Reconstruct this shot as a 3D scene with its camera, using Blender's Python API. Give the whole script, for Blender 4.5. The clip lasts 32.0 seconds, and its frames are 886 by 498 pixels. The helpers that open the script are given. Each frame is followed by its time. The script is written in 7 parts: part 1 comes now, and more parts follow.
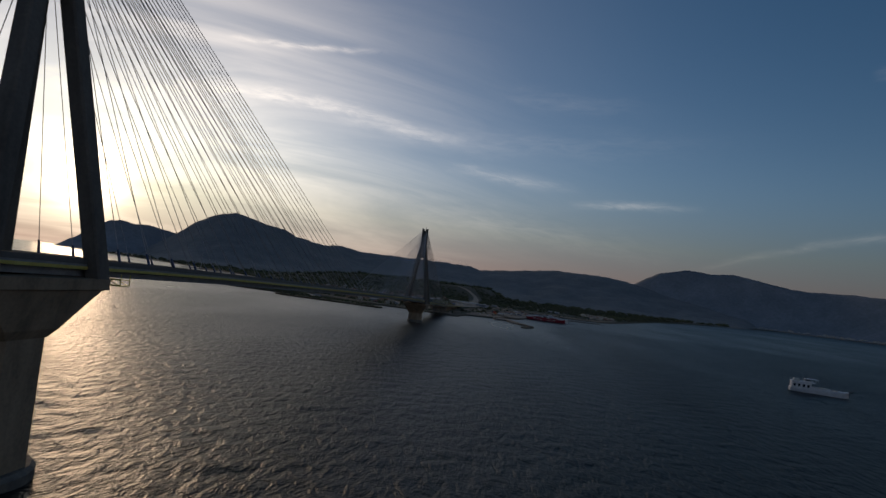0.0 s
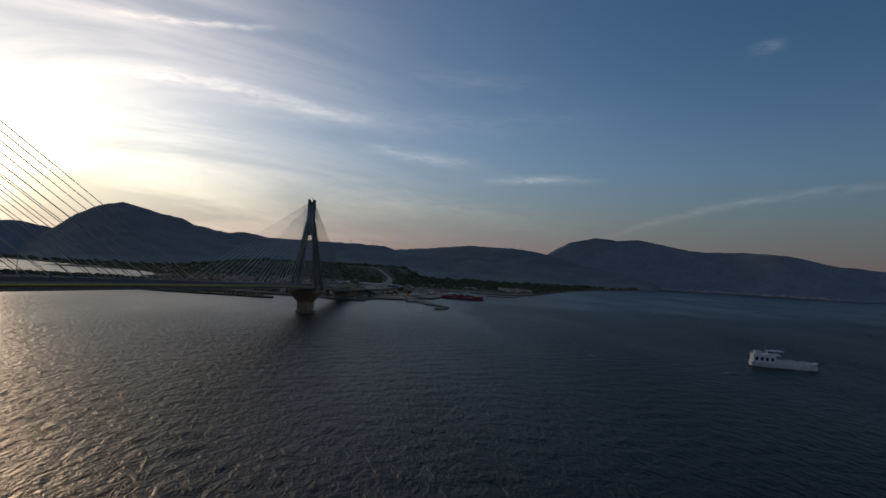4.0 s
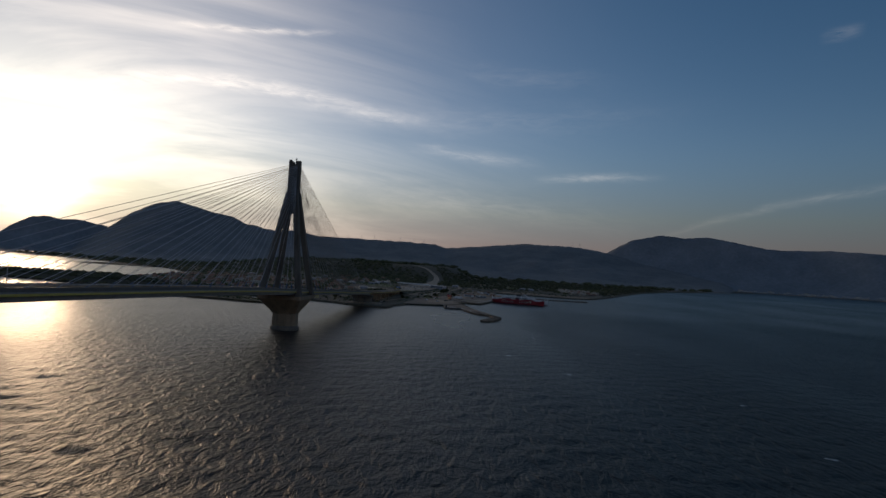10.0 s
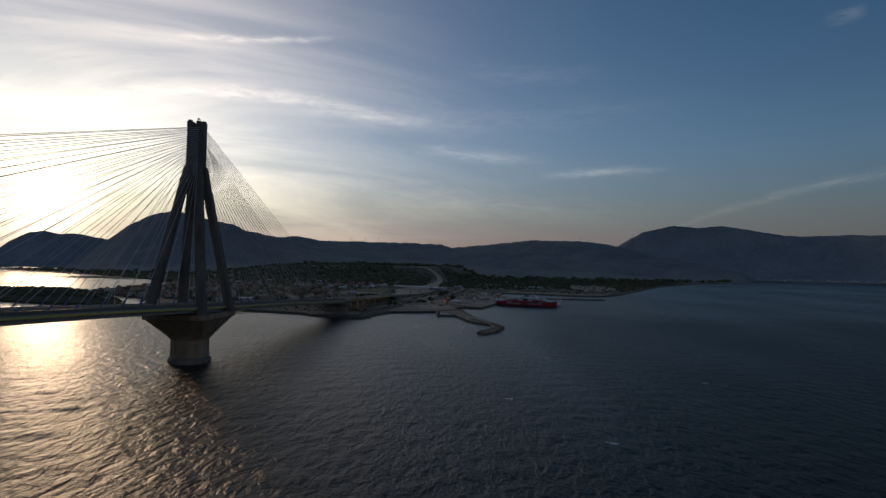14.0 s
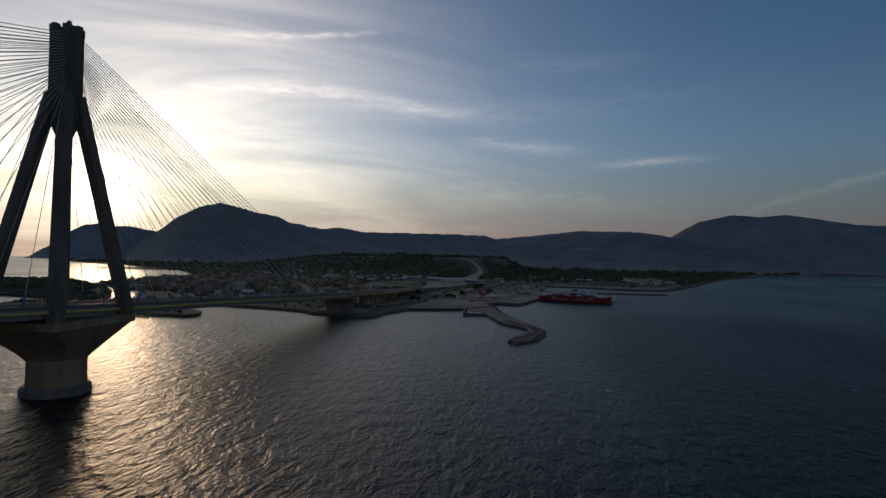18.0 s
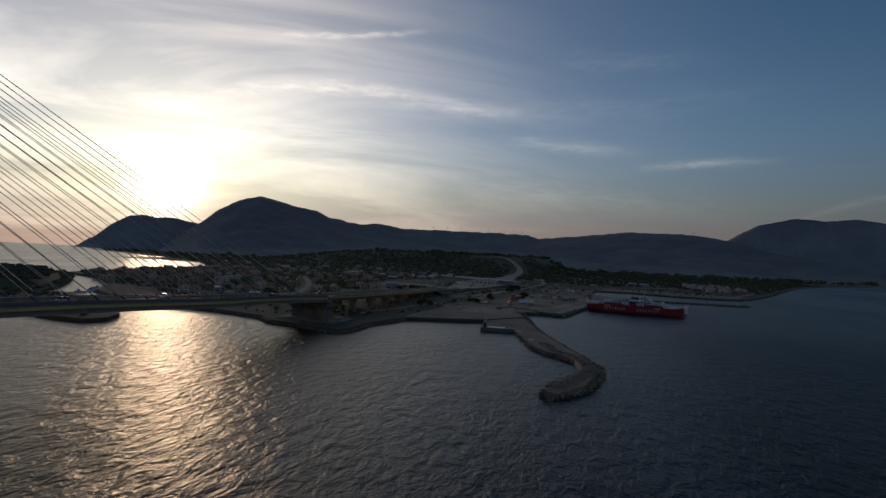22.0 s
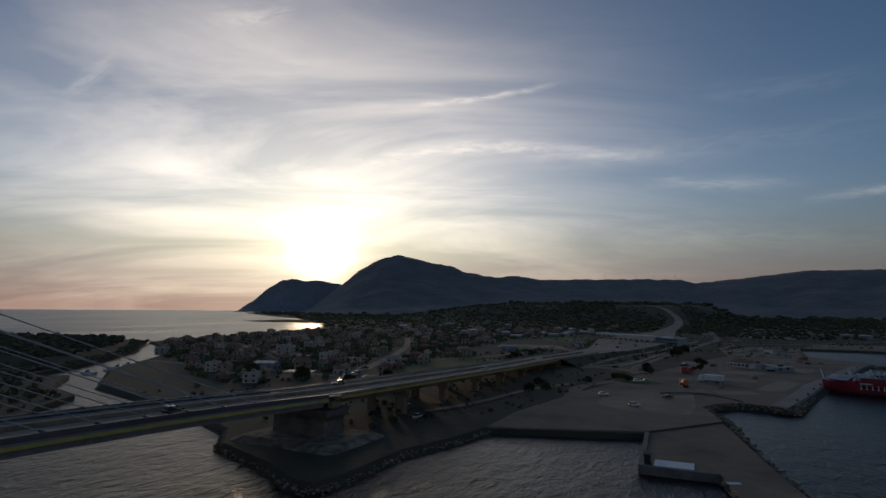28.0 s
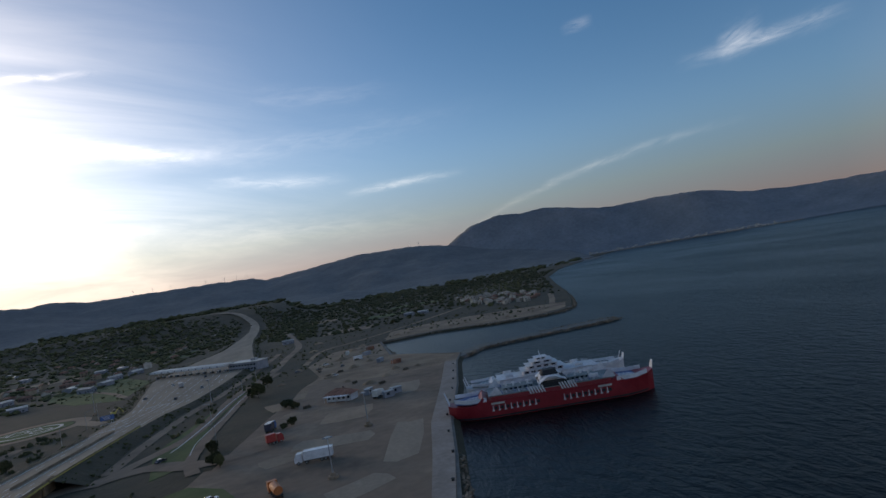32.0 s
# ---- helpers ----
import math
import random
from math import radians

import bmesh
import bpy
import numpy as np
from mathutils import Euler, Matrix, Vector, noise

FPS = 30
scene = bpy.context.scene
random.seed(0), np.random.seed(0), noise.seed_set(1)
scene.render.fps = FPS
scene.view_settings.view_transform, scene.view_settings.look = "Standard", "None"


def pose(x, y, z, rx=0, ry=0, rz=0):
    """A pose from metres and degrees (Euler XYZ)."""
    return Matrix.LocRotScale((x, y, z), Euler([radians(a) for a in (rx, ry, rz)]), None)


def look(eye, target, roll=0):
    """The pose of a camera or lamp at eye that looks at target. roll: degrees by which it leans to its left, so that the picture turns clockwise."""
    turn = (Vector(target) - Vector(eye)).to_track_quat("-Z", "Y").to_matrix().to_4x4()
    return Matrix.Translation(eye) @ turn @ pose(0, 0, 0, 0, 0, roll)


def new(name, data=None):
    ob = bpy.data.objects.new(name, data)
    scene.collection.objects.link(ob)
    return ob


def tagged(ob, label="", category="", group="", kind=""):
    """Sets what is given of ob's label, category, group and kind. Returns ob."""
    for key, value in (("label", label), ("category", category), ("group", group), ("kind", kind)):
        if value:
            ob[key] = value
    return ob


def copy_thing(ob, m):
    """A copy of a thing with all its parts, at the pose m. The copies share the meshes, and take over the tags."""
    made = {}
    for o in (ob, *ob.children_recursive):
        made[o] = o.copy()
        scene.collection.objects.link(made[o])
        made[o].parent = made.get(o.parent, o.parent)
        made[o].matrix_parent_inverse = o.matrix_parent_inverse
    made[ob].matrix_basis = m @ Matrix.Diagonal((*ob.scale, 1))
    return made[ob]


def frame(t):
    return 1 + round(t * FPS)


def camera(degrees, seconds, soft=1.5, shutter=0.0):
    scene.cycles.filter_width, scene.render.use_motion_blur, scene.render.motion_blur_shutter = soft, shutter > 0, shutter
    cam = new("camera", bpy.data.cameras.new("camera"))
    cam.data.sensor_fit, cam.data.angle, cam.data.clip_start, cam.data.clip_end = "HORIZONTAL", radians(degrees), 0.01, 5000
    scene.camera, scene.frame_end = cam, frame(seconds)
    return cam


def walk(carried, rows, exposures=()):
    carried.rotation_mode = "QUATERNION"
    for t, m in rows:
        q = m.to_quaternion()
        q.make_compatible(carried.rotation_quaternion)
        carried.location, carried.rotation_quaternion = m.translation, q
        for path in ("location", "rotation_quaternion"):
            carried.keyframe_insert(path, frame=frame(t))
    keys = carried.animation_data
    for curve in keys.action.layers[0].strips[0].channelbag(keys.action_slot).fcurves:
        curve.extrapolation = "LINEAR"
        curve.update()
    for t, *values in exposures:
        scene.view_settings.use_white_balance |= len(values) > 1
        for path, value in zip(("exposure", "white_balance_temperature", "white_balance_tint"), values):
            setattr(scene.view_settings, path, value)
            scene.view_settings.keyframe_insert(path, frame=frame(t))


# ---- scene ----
# Camera: x east of the bridge axis, y along the bridge, z above the sea; yaw, pitch, roll in degrees.
cam = camera(76.7, 32.0)
PATH = [
    (0, 93.19, -69.20, 44.14, 6.40, 3.64, 6.77),
    (0.5, 94.51, -59.63, 44.31, 6.42, 3.69, 7.05),
    (1, 95.95, -49.57, 44.51, 6.63, 3.98, 7.56),
    (1.5, 97.84, -38.35, 44.77, 2.97, 4.23, 11.06),
    (2, 99.60, -26.18, 44.97, 0.54, 4.68, 10.11),
    (2.5, 101.13, -13.25, 44.94, -1.63, 4.16, 7.41),
    (3, 102.20, 0.35, 44.79, -3.43, 2.83, 4.64),
    (3.5, 102.88, 14.50, 44.68, -2.88, 2.42, 3.69),
    (5.5, 104.52, 79.72, 44.11, -0.64, 2.06, 3.27),
    (6, 104.99, 95.38, 44.04, 0.50, 2.10, 3.59),
    (6.5, 105.72, 110.81, 43.98, 0.86, 1.92, 3.65),
    (7, 106.59, 125.87, 43.96, 1.15, 1.85, 3.86),
    (7.5, 107.53, 140.48, 43.93, 1.95, 1.85, 3.99),
    (8, 108.68, 154.65, 43.82, 2.08, 1.57, 3.77),
    (8.5, 110.00, 168.41, 43.64, 2.39, 1.61, 3.45),
    (9, 111.42, 181.97, 43.41, 2.47, 1.63, 3.38),
    (9.5, 112.73, 195.38, 43.14, 3.07, 1.80, 3.42),
    (10, 114.10, 208.78, 42.96, 3.08, 1.95, 3.32),
    (10.5, 115.40, 222.22, 42.88, 3.13, 2.15, 3.12),
    (11, 116.85, 235.78, 42.86, 2.73, 2.31, 1.76),
    (11.5, 118.50, 249.39, 42.61, 2.25, 2.33, 1.14),
    (12, 119.83, 262.73, 42.29, 2.61, 2.28, 1.18),
    (12.5, 121.24, 275.90, 42.05, 2.96, 2.28, 1.22),
    (13, 122.58, 288.79, 41.93, 3.33, 2.34, 1.09),
    (13.5, 123.94, 301.36, 41.97, 3.75, 2.26, 1.09),
    (14, 125.48, 313.80, 42.02, 3.92, 1.98, 1.06),
    (14.5, 127.04, 326.10, 41.98, 4.81, 1.84, 1.26),
    (16.5, 132.97, 372.70, 40.53, 7.35, 1.33, 1.33),
    (17, 133.50, 383.87, 40.31, 7.34, 1.14, 1.01),
    (17.5, 133.47, 395.10, 39.97, 7.72, 0.95, 1.33),
    (18, 131.77, 406.42, 39.36, 8.54, 1.09, 1.09),
    (18.5, 131.18, 421.26, 38.03, 9.16, 1.36, 1.42),
    (19, 131.16, 437.63, 36.83, 9.62, 1.62, 1.52),
    (19.5, 131.10, 453.82, 36.53, 9.98, 2.24, 1.11),
    (20, 130.96, 469.35, 36.46, 10.73, 2.55, 1.24),
    (20.5, 130.85, 484.00, 36.34, 11.35, 1.59, 1.59),
    (21, 130.85, 497.77, 36.20, 12.03, 1.20, 1.97),
    (21.5, 130.58, 510.69, 36.06, 12.28, 0.84, 2.19),
    (22, 130.15, 522.86, 36.02, 12.88, 0.87, 2.54),
    (22.5, 129.77, 534.37, 36.07, 13.73, 0.73, 2.96),
    (23, 128.92, 545.25, 36.23, 15.21, 0.47, 3.64),
    (23.5, 127.69, 555.53, 36.39, 15.84, -0.08, 4.16),
    (24, 125.98, 565.28, 36.53, 19.02, -0.55, 7.07),
    (24.5, 124.11, 574.58, 36.41, 22.16, -0.67, 9.36),
    (25, 122.70, 583.75, 36.07, 23.82, -0.71, 9.36),
    (25.5, 121.92, 593.35, 35.86, 25.91, 0.20, 7.34),
    (27.5, 112.42, 648.22, 36.78, 26.99, 4.01, 0.98),
    (28, 108.26, 663.32, 37.47, 27.26, 5.96, 0.32),
    (28.5, 103.91, 679.38, 38.50, 26.01, 7.51, -0.34),
    (29, 99.43, 697.32, 40.15, 16.57, 8.20, 0.23),
    (29.5, 96.18, 715.60, 42.16, 6.22, 8.20, -8.22),
    (30, 94.30, 733.51, 44.05, -2.61, 5.87, -16.19),
    (30.5, 93.40, 749.42, 46.01, -10.54, 2.55, -21.97),
    (31, 95.08, 763.16, 48.11, -18.00, 0.03, -24.27),
    (31.5, 98.27, 776.10, 49.97, -19.66, -0.41, -17.27),
    (32, 101.35, 789.55, 51.52, -14.77, 2.34, -9.95),
]


def aim(x, y, z, yaw, pitch, roll):
    d = Vector((-math.sin(radians(yaw)) * math.cos(radians(pitch)), math.cos(radians(yaw)) * math.cos(radians(pitch)), math.sin(radians(pitch))))
    return look((x, y, z), Vector((x, y, z)) + d, roll)


walk(cam, [(t, aim(*p)) for t, *p in PATH], [(0, 0.02, 9000, 14), (2, 0.12, 9000, 14), (3, 0.24, 9000, 14), (6, 0.2, 9000, 14), (10, 0.12, 9000, 14), (17, 0.08, 9000, 14), (22, -0.08, 9000, 14), (25.5, -0.15, 9000, 14), (28, -0.13, 9000, 14), (29, -0.15, 9000, 14), (29.7, 0.2, 9000, 14), (30.4, 0.6, 9000, 14), (31, 1.05, 9000, 14), (32, 1.1, 9000, 14)])

# ---- world, sun ----
SUN_AZ, SUN_EL = radians(-39.5), radians(5.2)
SUN_DIR = Vector((math.sin(SUN_AZ) * math.cos(SUN_EL), math.cos(SUN_AZ) * math.cos(SUN_EL), math.sin(SUN_EL)))

world = bpy.data.worlds.new("evening_sky")
scene.world = world
world.use_nodes = True
wt = world.node_tree
wt.nodes.clear()


def wmath(op, a, b=None, c=None, clamp=False):
    n = wt.nodes.new("ShaderNodeMath")
    n.operation, n.use_clamp = op, clamp
    for i, v in enumerate((a, b, c)):
        if v is None:
            continue
        if isinstance(v, (int, float)):
            n.inputs[i].default_value = v
        else:
            wt.links.new(v, n.inputs[i])
    return n.outputs[0]


def wnoise(vec, scale, detail=4.0, rough=0.55, distort=0.0):
    n = wt.nodes.new("ShaderNodeTexNoise")
    n.inputs["Scale"].default_value, n.inputs["Detail"].default_value = scale, detail
    n.inputs["Roughness"].default_value, n.inputs["Distortion"].default_value = rough, distort
    wt.links.new(vec, n.inputs["Vector"])
    return n.outputs["Fac"]


def wcombine(x, y, z):
    n = wt.nodes.new("ShaderNodeCombineXYZ")
    for i, v in enumerate((x, y, z)):
        if isinstance(v, (int, float)):
            n.inputs[i].default_value = v
        else:
            wt.links.new(v, n.inputs[i])
    return n.outputs[0]


def wscale(col, fac):
    n = wt.nodes.new("ShaderNodeVectorMath")
    n.operation = "SCALE"
    if isinstance(col, tuple):
        n.inputs[0].default_value = col
    else:
        wt.links.new(col, n.inputs[0])
    if isinstance(fac, (int, float)):
        n.inputs["Scale"].default_value = fac
    else:
        wt.links.new(fac, n.inputs["Scale"])
    return n.outputs[0]


def wadd(a, b):
    n = wt.nodes.new("ShaderNodeVectorMath")
    n.operation = "ADD"
    wt.links.new(a, n.inputs[0])
    wt.links.new(b, n.inputs[1])
    return n.outputs[0]


coord = wt.nodes.new("ShaderNodeTexCoord")
sep = wt.nodes.new("ShaderNodeSeparateXYZ")
wt.links.new(coord.outputs["Generated"], sep.inputs[0])
dx, dy, dz = sep.outputs
sky = wt.nodes.new("ShaderNodeTexSky")
sky.sky_type, sky.sun_disc = "NISHITA", False
sky.sun_elevation, sky.sun_rotation = SUN_EL, SUN_AZ
sky.altitude, sky.air_density, sky.dust_density, sky.ozone_density = 50, 1.0, 0.35, 4.0
up = wmath("ABSOLUTE", dz)
wt.links.new(wcombine(dx, dy, wmath("MAXIMUM", up, 0.10)), sky.inputs[0])
azi = wmath("MULTIPLY", wmath("ARCTAN2", dx, dy), 57.29578)
ele = wmath("MULTIPLY", wmath("ARCSINE", up), 57.29578)
dot = wmath("ADD", wmath("MULTIPLY", dx, SUN_DIR.x), wmath("ADD", wmath("MULTIPLY", dy, SUN_DIR.y), wmath("MULTIPLY", up, SUN_DIR.z)))
near_sun = wmath("MAXIMUM", dot, 0.0)

# High thin cloud: a veil over the whole sky that is brightest towards the sun, and single streaks.
flat = wmath("DIVIDE", 1.0, wmath("ADD", up, 0.20))
px = wmath("MULTIPLY", dx, flat)
py = wmath("MULTIPLY", dy, flat)
turn = radians(28)
along = wmath("ADD", wmath("MULTIPLY", px, math.cos(turn)), wmath("MULTIPLY", py, math.sin(turn)))
across = wmath("SUBTRACT", wmath("MULTIPLY", py, math.cos(turn)), wmath("MULTIPLY", px, math.sin(turn)))
veil_vec = wcombine(wmath("MULTIPLY", along, 0.45), across, 0.0)
veil_a = wnoise(veil_vec, 1.5, 7.0, 0.56, 0.9)
veil_b = wnoise(wcombine(wmath("MULTIPLY", along, 0.5), wmath("MULTIPLY", across, 1.6), 3.7), 2.6, 6.0, 0.58, 0.6)
veil = wmath("MULTIPLY", wmath("SMOOTH_MIN", wmath("MAXIMUM", wmath("MULTIPLY", wmath("SUBTRACT", veil_a, 0.40), 3.2), 0.0), 1.0, 0.3), wmath("ADD", 0.50, wmath("MULTIPLY", veil_b, 0.75)))
# The veil is a milky sheet spread round the sun, with a ragged edge towards the clear north-east.
su = wmath("DIVIDE", wmath("ADD", azi, 42.0), 40.0)
sv = wmath("DIVIDE", wmath("SUBTRACT", ele, 4.0), 30.0)
reach = wmath("SQRT", wmath("ADD", wmath("MULTIPLY", su, su), wmath("MULTIPLY", sv, sv)))
reach = wmath("ADD", reach, wmath("MULTIPLY", wmath("SUBTRACT", veil_b, 0.5), 0.9))
sheet = wmath("SMOOTH_MIN", wmath("SMOOTH_MAX", wmath("DIVIDE", wmath("SUBTRACT", 1.22, reach), 0.62), 0.0, 0.15), 1.0, 0.15)
veil = wmath("ADD", wmath("MULTIPLY", wmath("MULTIPLY", wmath("MAXIMUM", veil, 0.0), 0.85), wmath("ADD", sheet, 0.18)), wmath("MULTIPLY", sheet, 0.24))


def streak(az0, el0, slope, half_len, width, gain, bend=0.0):
    """One cloud streak: centre, slope in degrees a degree, half length, half width."""
    da = wmath("SUBTRACT", azi, az0)
    line = wmath("ADD", el0, wmath("ADD", wmath("MULTIPLY", da, slope), wmath("MULTIPLY", wmath("MULTIPLY", da, da), bend)))
    ragged = wnoise(wcombine(wmath("MULTIPLY", azi, 0.16), wmath("MULTIPLY", ele, 0.55), az0), 1.0, 5.0, 0.6, 0.6)
    off = wmath("DIVIDE", wmath("ADD", wmath("SUBTRACT", ele, line), wmath("MULTIPLY", wmath("SUBTRACT", ragged, 0.5), width * 2.6)), width)
    body = wmath("EXPONENT", wmath("MULTIPLY", wmath("MULTIPLY", off, off), -1.0))
    u = wmath("DIVIDE", da, half_len)
    ends = wmath("POWER", wmath("MAXIMUM", wmath("SUBTRACT", 1.0, wmath("MULTIPLY", u, u)), 0.0), 1.8)
    wisps = wnoise(wcombine(wmath("MULTIPLY", azi, 0.35), wmath("MULTIPLY", wmath("SUBTRACT", ele, wmath("MULTIPLY", da, slope)), 1.6), el0), 1.0, 6.0, 0.62, 0.8)
    grain = wmath("MAXIMUM", wmath("MULTIPLY", wmath("SUBTRACT", wisps, 0.28), 2.6), 0.0)
    return wmath("MULTIPLY", wmath("MULTIPLY", body, ends), wmath("MULTIPLY", grain, gain))


streaks = None
for s in (
    (30.0, 7.6, 0.20, 16.0, 0.34, 0.26, -0.008),
    (12.0, 9.7, 0.02, 7.0, 0.34, 0.36, 0.0),
    (-0.5, 11.5, -0.08, 8.0, 0.50, 0.24, 0.0),
    (31.9, 20.9, 0.10, 1.8, 0.40, 0.34, 0.0),
    (47.0, 15.0, 0.02, 7.5, 0.55, 0.50, 0.0),
    (45.5, 15.6, 0.30, 2.2, 0.85, 0.60, 0.0),
    (-23.0, 21.1, 0.11, 10.0, 0.26, 0.34, 0.0),
    (-22.0, 16.2, 0.0, 20.0, 0.55, 0.26, -0.008),
    (-12.0, 14.9, -0.03, 9.0, 0.50, 0.20, 0.0),
    (-60.5, 19.5, 0.9, 2.2, 0.7, 0.20, 0.0),
    (-47.0, 27.2, 0.25, 5.0, 0.9, 0.22, 0.0),
    (5.0, 19.1, -0.04, 10.0, 0.8, 0.07, 0.0),
    (4.0, 15.0, 0.05, 22.0, 1.2, 0.07, 0.0),
    (2.0, 6.5, -0.10, 20.0, 1.4, 0.10, 0.0),
):
    one = streak(*s)
    streaks = one if streaks is None else wmath("ADD", streaks, one)

toward = wmath("POWER", near_sun, 4.5)
cloud_light = wadd(wscale((0.22, 0.23, 0.25), 1.0), wscale((1.19, 1.14, 1.08), toward))
cloud = wmath("ADD", wmath("MULTIPLY", veil, wmath("ADD", 0.03, wmath("MULTIPLY", toward, 0.52))), streaks)
thin = wmath("ADD", 0.12, wmath("MULTIPLY", 0.88, wmath("SMOOTH_MIN", wmath("DIVIDE", ele, 9.0), 1.0, 0.4)))
glow = wmath("ADD", wmath("MULTIPLY", wmath("POWER", near_sun, 40.0), 0.26), wmath("MULTIPLY", wmath("POWER", near_sun, 5.5), 0.16))
core = wmath("ADD", wmath("MULTIPLY", wmath("POWER", near_sun, 420.0), 0.9), wmath("MULTIPLY", wmath("POWER", near_sun, 1500.0), 4.5))
aureole = wscale(wadd(wscale((1.0, 0.80, 0.66), glow), wscale((1.0, 0.90, 0.80), core)), thin)
haze = wscale((0.37, 0.205, 0.20), wmath("MULTIPLY", wmath("EXPONENT", wmath("MULTIPLY", ele, -0.125)), wmath("ADD", 0.24, wmath("MULTIPLY", wmath("POWER", wmath("MAXIMUM", wmath("ADD", wmath("MULTIPLY", dot, 0.5), 0.5), 0.0), 5.0), 0.60))))
# Rosy sky band opposite the low sun, behind the view, added as fill light.
opposite_fill = wscale((0.34, 0.235, 0.20), wmath("MULTIPLY", wmath("MULTIPLY", wmath("MAXIMUM", wmath("MULTIPLY", dot, -1.0), 0.0), 0.55), wmath("EXPONENT", wmath("MULTIPLY", ele, -0.045))))
SKY_STRENGTH = 0.10
blue = wt.nodes.new("ShaderNodeVectorMath")
blue.operation = "MULTIPLY"
blue.inputs[1].default_value = (0.62, 1.06, 1.26)
wt.links.new(sky.outputs[0], blue.inputs[0])
total = wadd(wadd(wscale(wscale(blue.outputs[0], SKY_STRENGTH), wmath("ADD", 0.15, wmath("MULTIPLY", 0.85, wmath("SMOOTH_MIN", wmath("DIVIDE", ele, 11.0), 1.0, 0.4)))), wscale(cloud_light, wmath("MULTIPLY", cloud, wmath("ADD", 0.35, wmath("MULTIPLY", thin, 0.65))))), wadd(wadd(aureole, haze), opposite_fill))
bg = wt.nodes.new("ShaderNodeBackground")
wt.links.new(total, bg.inputs["Color"])
bg.inputs["Strength"].default_value = 1.0
wo = wt.nodes.new("ShaderNodeOutputWorld")
wt.links.new(bg.outputs[0], wo.inputs[0])

sun_data = bpy.data.lights.new("sun", "SUN")
sun_data.energy, sun_data.angle, sun_data.color = 0.23, radians(5.0), (1.0, 0.78, 0.62)
sun = new("sun", sun_data)
sun.matrix_world = look((0, 0, 0), -SUN_DIR)


# ---- materials ----
def material(name, colors, scale, rough=0.8, metal=0.0, bump=0.0, bump_scale=None, detail=6.0, mix=(0.35, 0.65), stretch=(1, 1, 1), spec=0.5, fine=None, per_object=0.0, bump_dist=0.05):
    """A rough surface with its colours mixed by noise at two scales, in object space (metres)."""
    m = bpy.data.materials.new(name)
    m.use_nodes = True
    t = m.node_tree
    b = t.nodes["Principled BSDF"]
    b.inputs["Roughness"].default_value, b.inputs["Metallic"].default_value = rough, metal
    b.inputs["Specular IOR Level"].default_value = spec
    tc = t.nodes.new("ShaderNodeNewGeometry")
    mp = t.nodes.new("ShaderNodeMapping")
    mp.inputs["Scale"].default_value = stretch
    t.links.new(tc.outputs["Position"], mp.inputs[0])
    n1 = t.nodes.new("ShaderNodeTexNoise")
    n1.inputs["Scale"].default_value, n1.inputs["Detail"].default_value, n1.inputs["Roughness"].default_value = scale, detail, 0.6
    t.links.new(mp.outputs[0], n1.inputs["Vector"])
    ramp = t.nodes.new("ShaderNodeValToRGB")
    k = len(colors)
    while len(ramp.color_ramp.elements) < k:
        ramp.color_ramp.elements.new(0.5)
    for i, c in enumerate(colors):
        ramp.color_ramp.elements[i].position = mix[0] + (mix[1] - mix[0]) * i / max(k - 1, 1)
        ramp.color_ramp.elements[i].color = (*c, 1)
    t.links.new(n1.outputs["Fac"], ramp.inputs[0])
    col = ramp.outputs[0]
    n2 = t.nodes.new("ShaderNodeTexNoise")
    n2.inputs["Scale"].default_value, n2.inputs["Detail"].default_value = fine or scale * 9, 4
    t.links.new(tc.outputs["Position"], n2.inputs["Vector"])
    hs = t.nodes.new("ShaderNodeHueSaturation")
    val = t.nodes.new("ShaderNodeMapRange")
    val.inputs["To Min"].default_value, val.inputs["To Max"].default_value = 0.72, 1.28
    t.links.new(n2.outputs["Fac"], val.inputs[0])
    v = val.outputs[0]
    if per_object:
        oi = t.nodes.new("ShaderNodeObjectInfo")
        r = t.nodes.new("ShaderNodeMapRange")
        r.inputs["To Min"].default_value, r.inputs["To Max"].default_value = 1 - per_object, 1 + per_object
        t.links.new(oi.outputs["Random"], r.inputs[0])
        mu = t.nodes.new("ShaderNodeMath")
        mu.operation = "MULTIPLY"
        t.links.new(v, mu.inputs[0])
        t.links.new(r.outputs[0], mu.inputs[1])
        v = mu.outputs[0]
    t.links.new(v, hs.inputs["Value"])
    t.links.new(col, hs.inputs["Color"])
    t.links.new(hs.outputs[0], b.inputs["Base Color"])
    if bump:
        n3 = t.nodes.new("ShaderNodeTexNoise")
        n3.inputs["Scale"].default_value, n3.inputs["Detail"].default_value = bump_scale or scale * 4, 5
        t.links.new(tc.outputs["Position"], n3.inputs["Vector"])
        bp = t.nodes.new("ShaderNodeBump")
        bp.inputs["Strength"].default_value, bp.inputs["Distance"].default_value = bump, bump_dist
        t.links.new(n3.outputs["Fac"], bp.inputs["Height"])
        t.links.new(bp.outputs[0], b.inputs["Normal"])
    return m


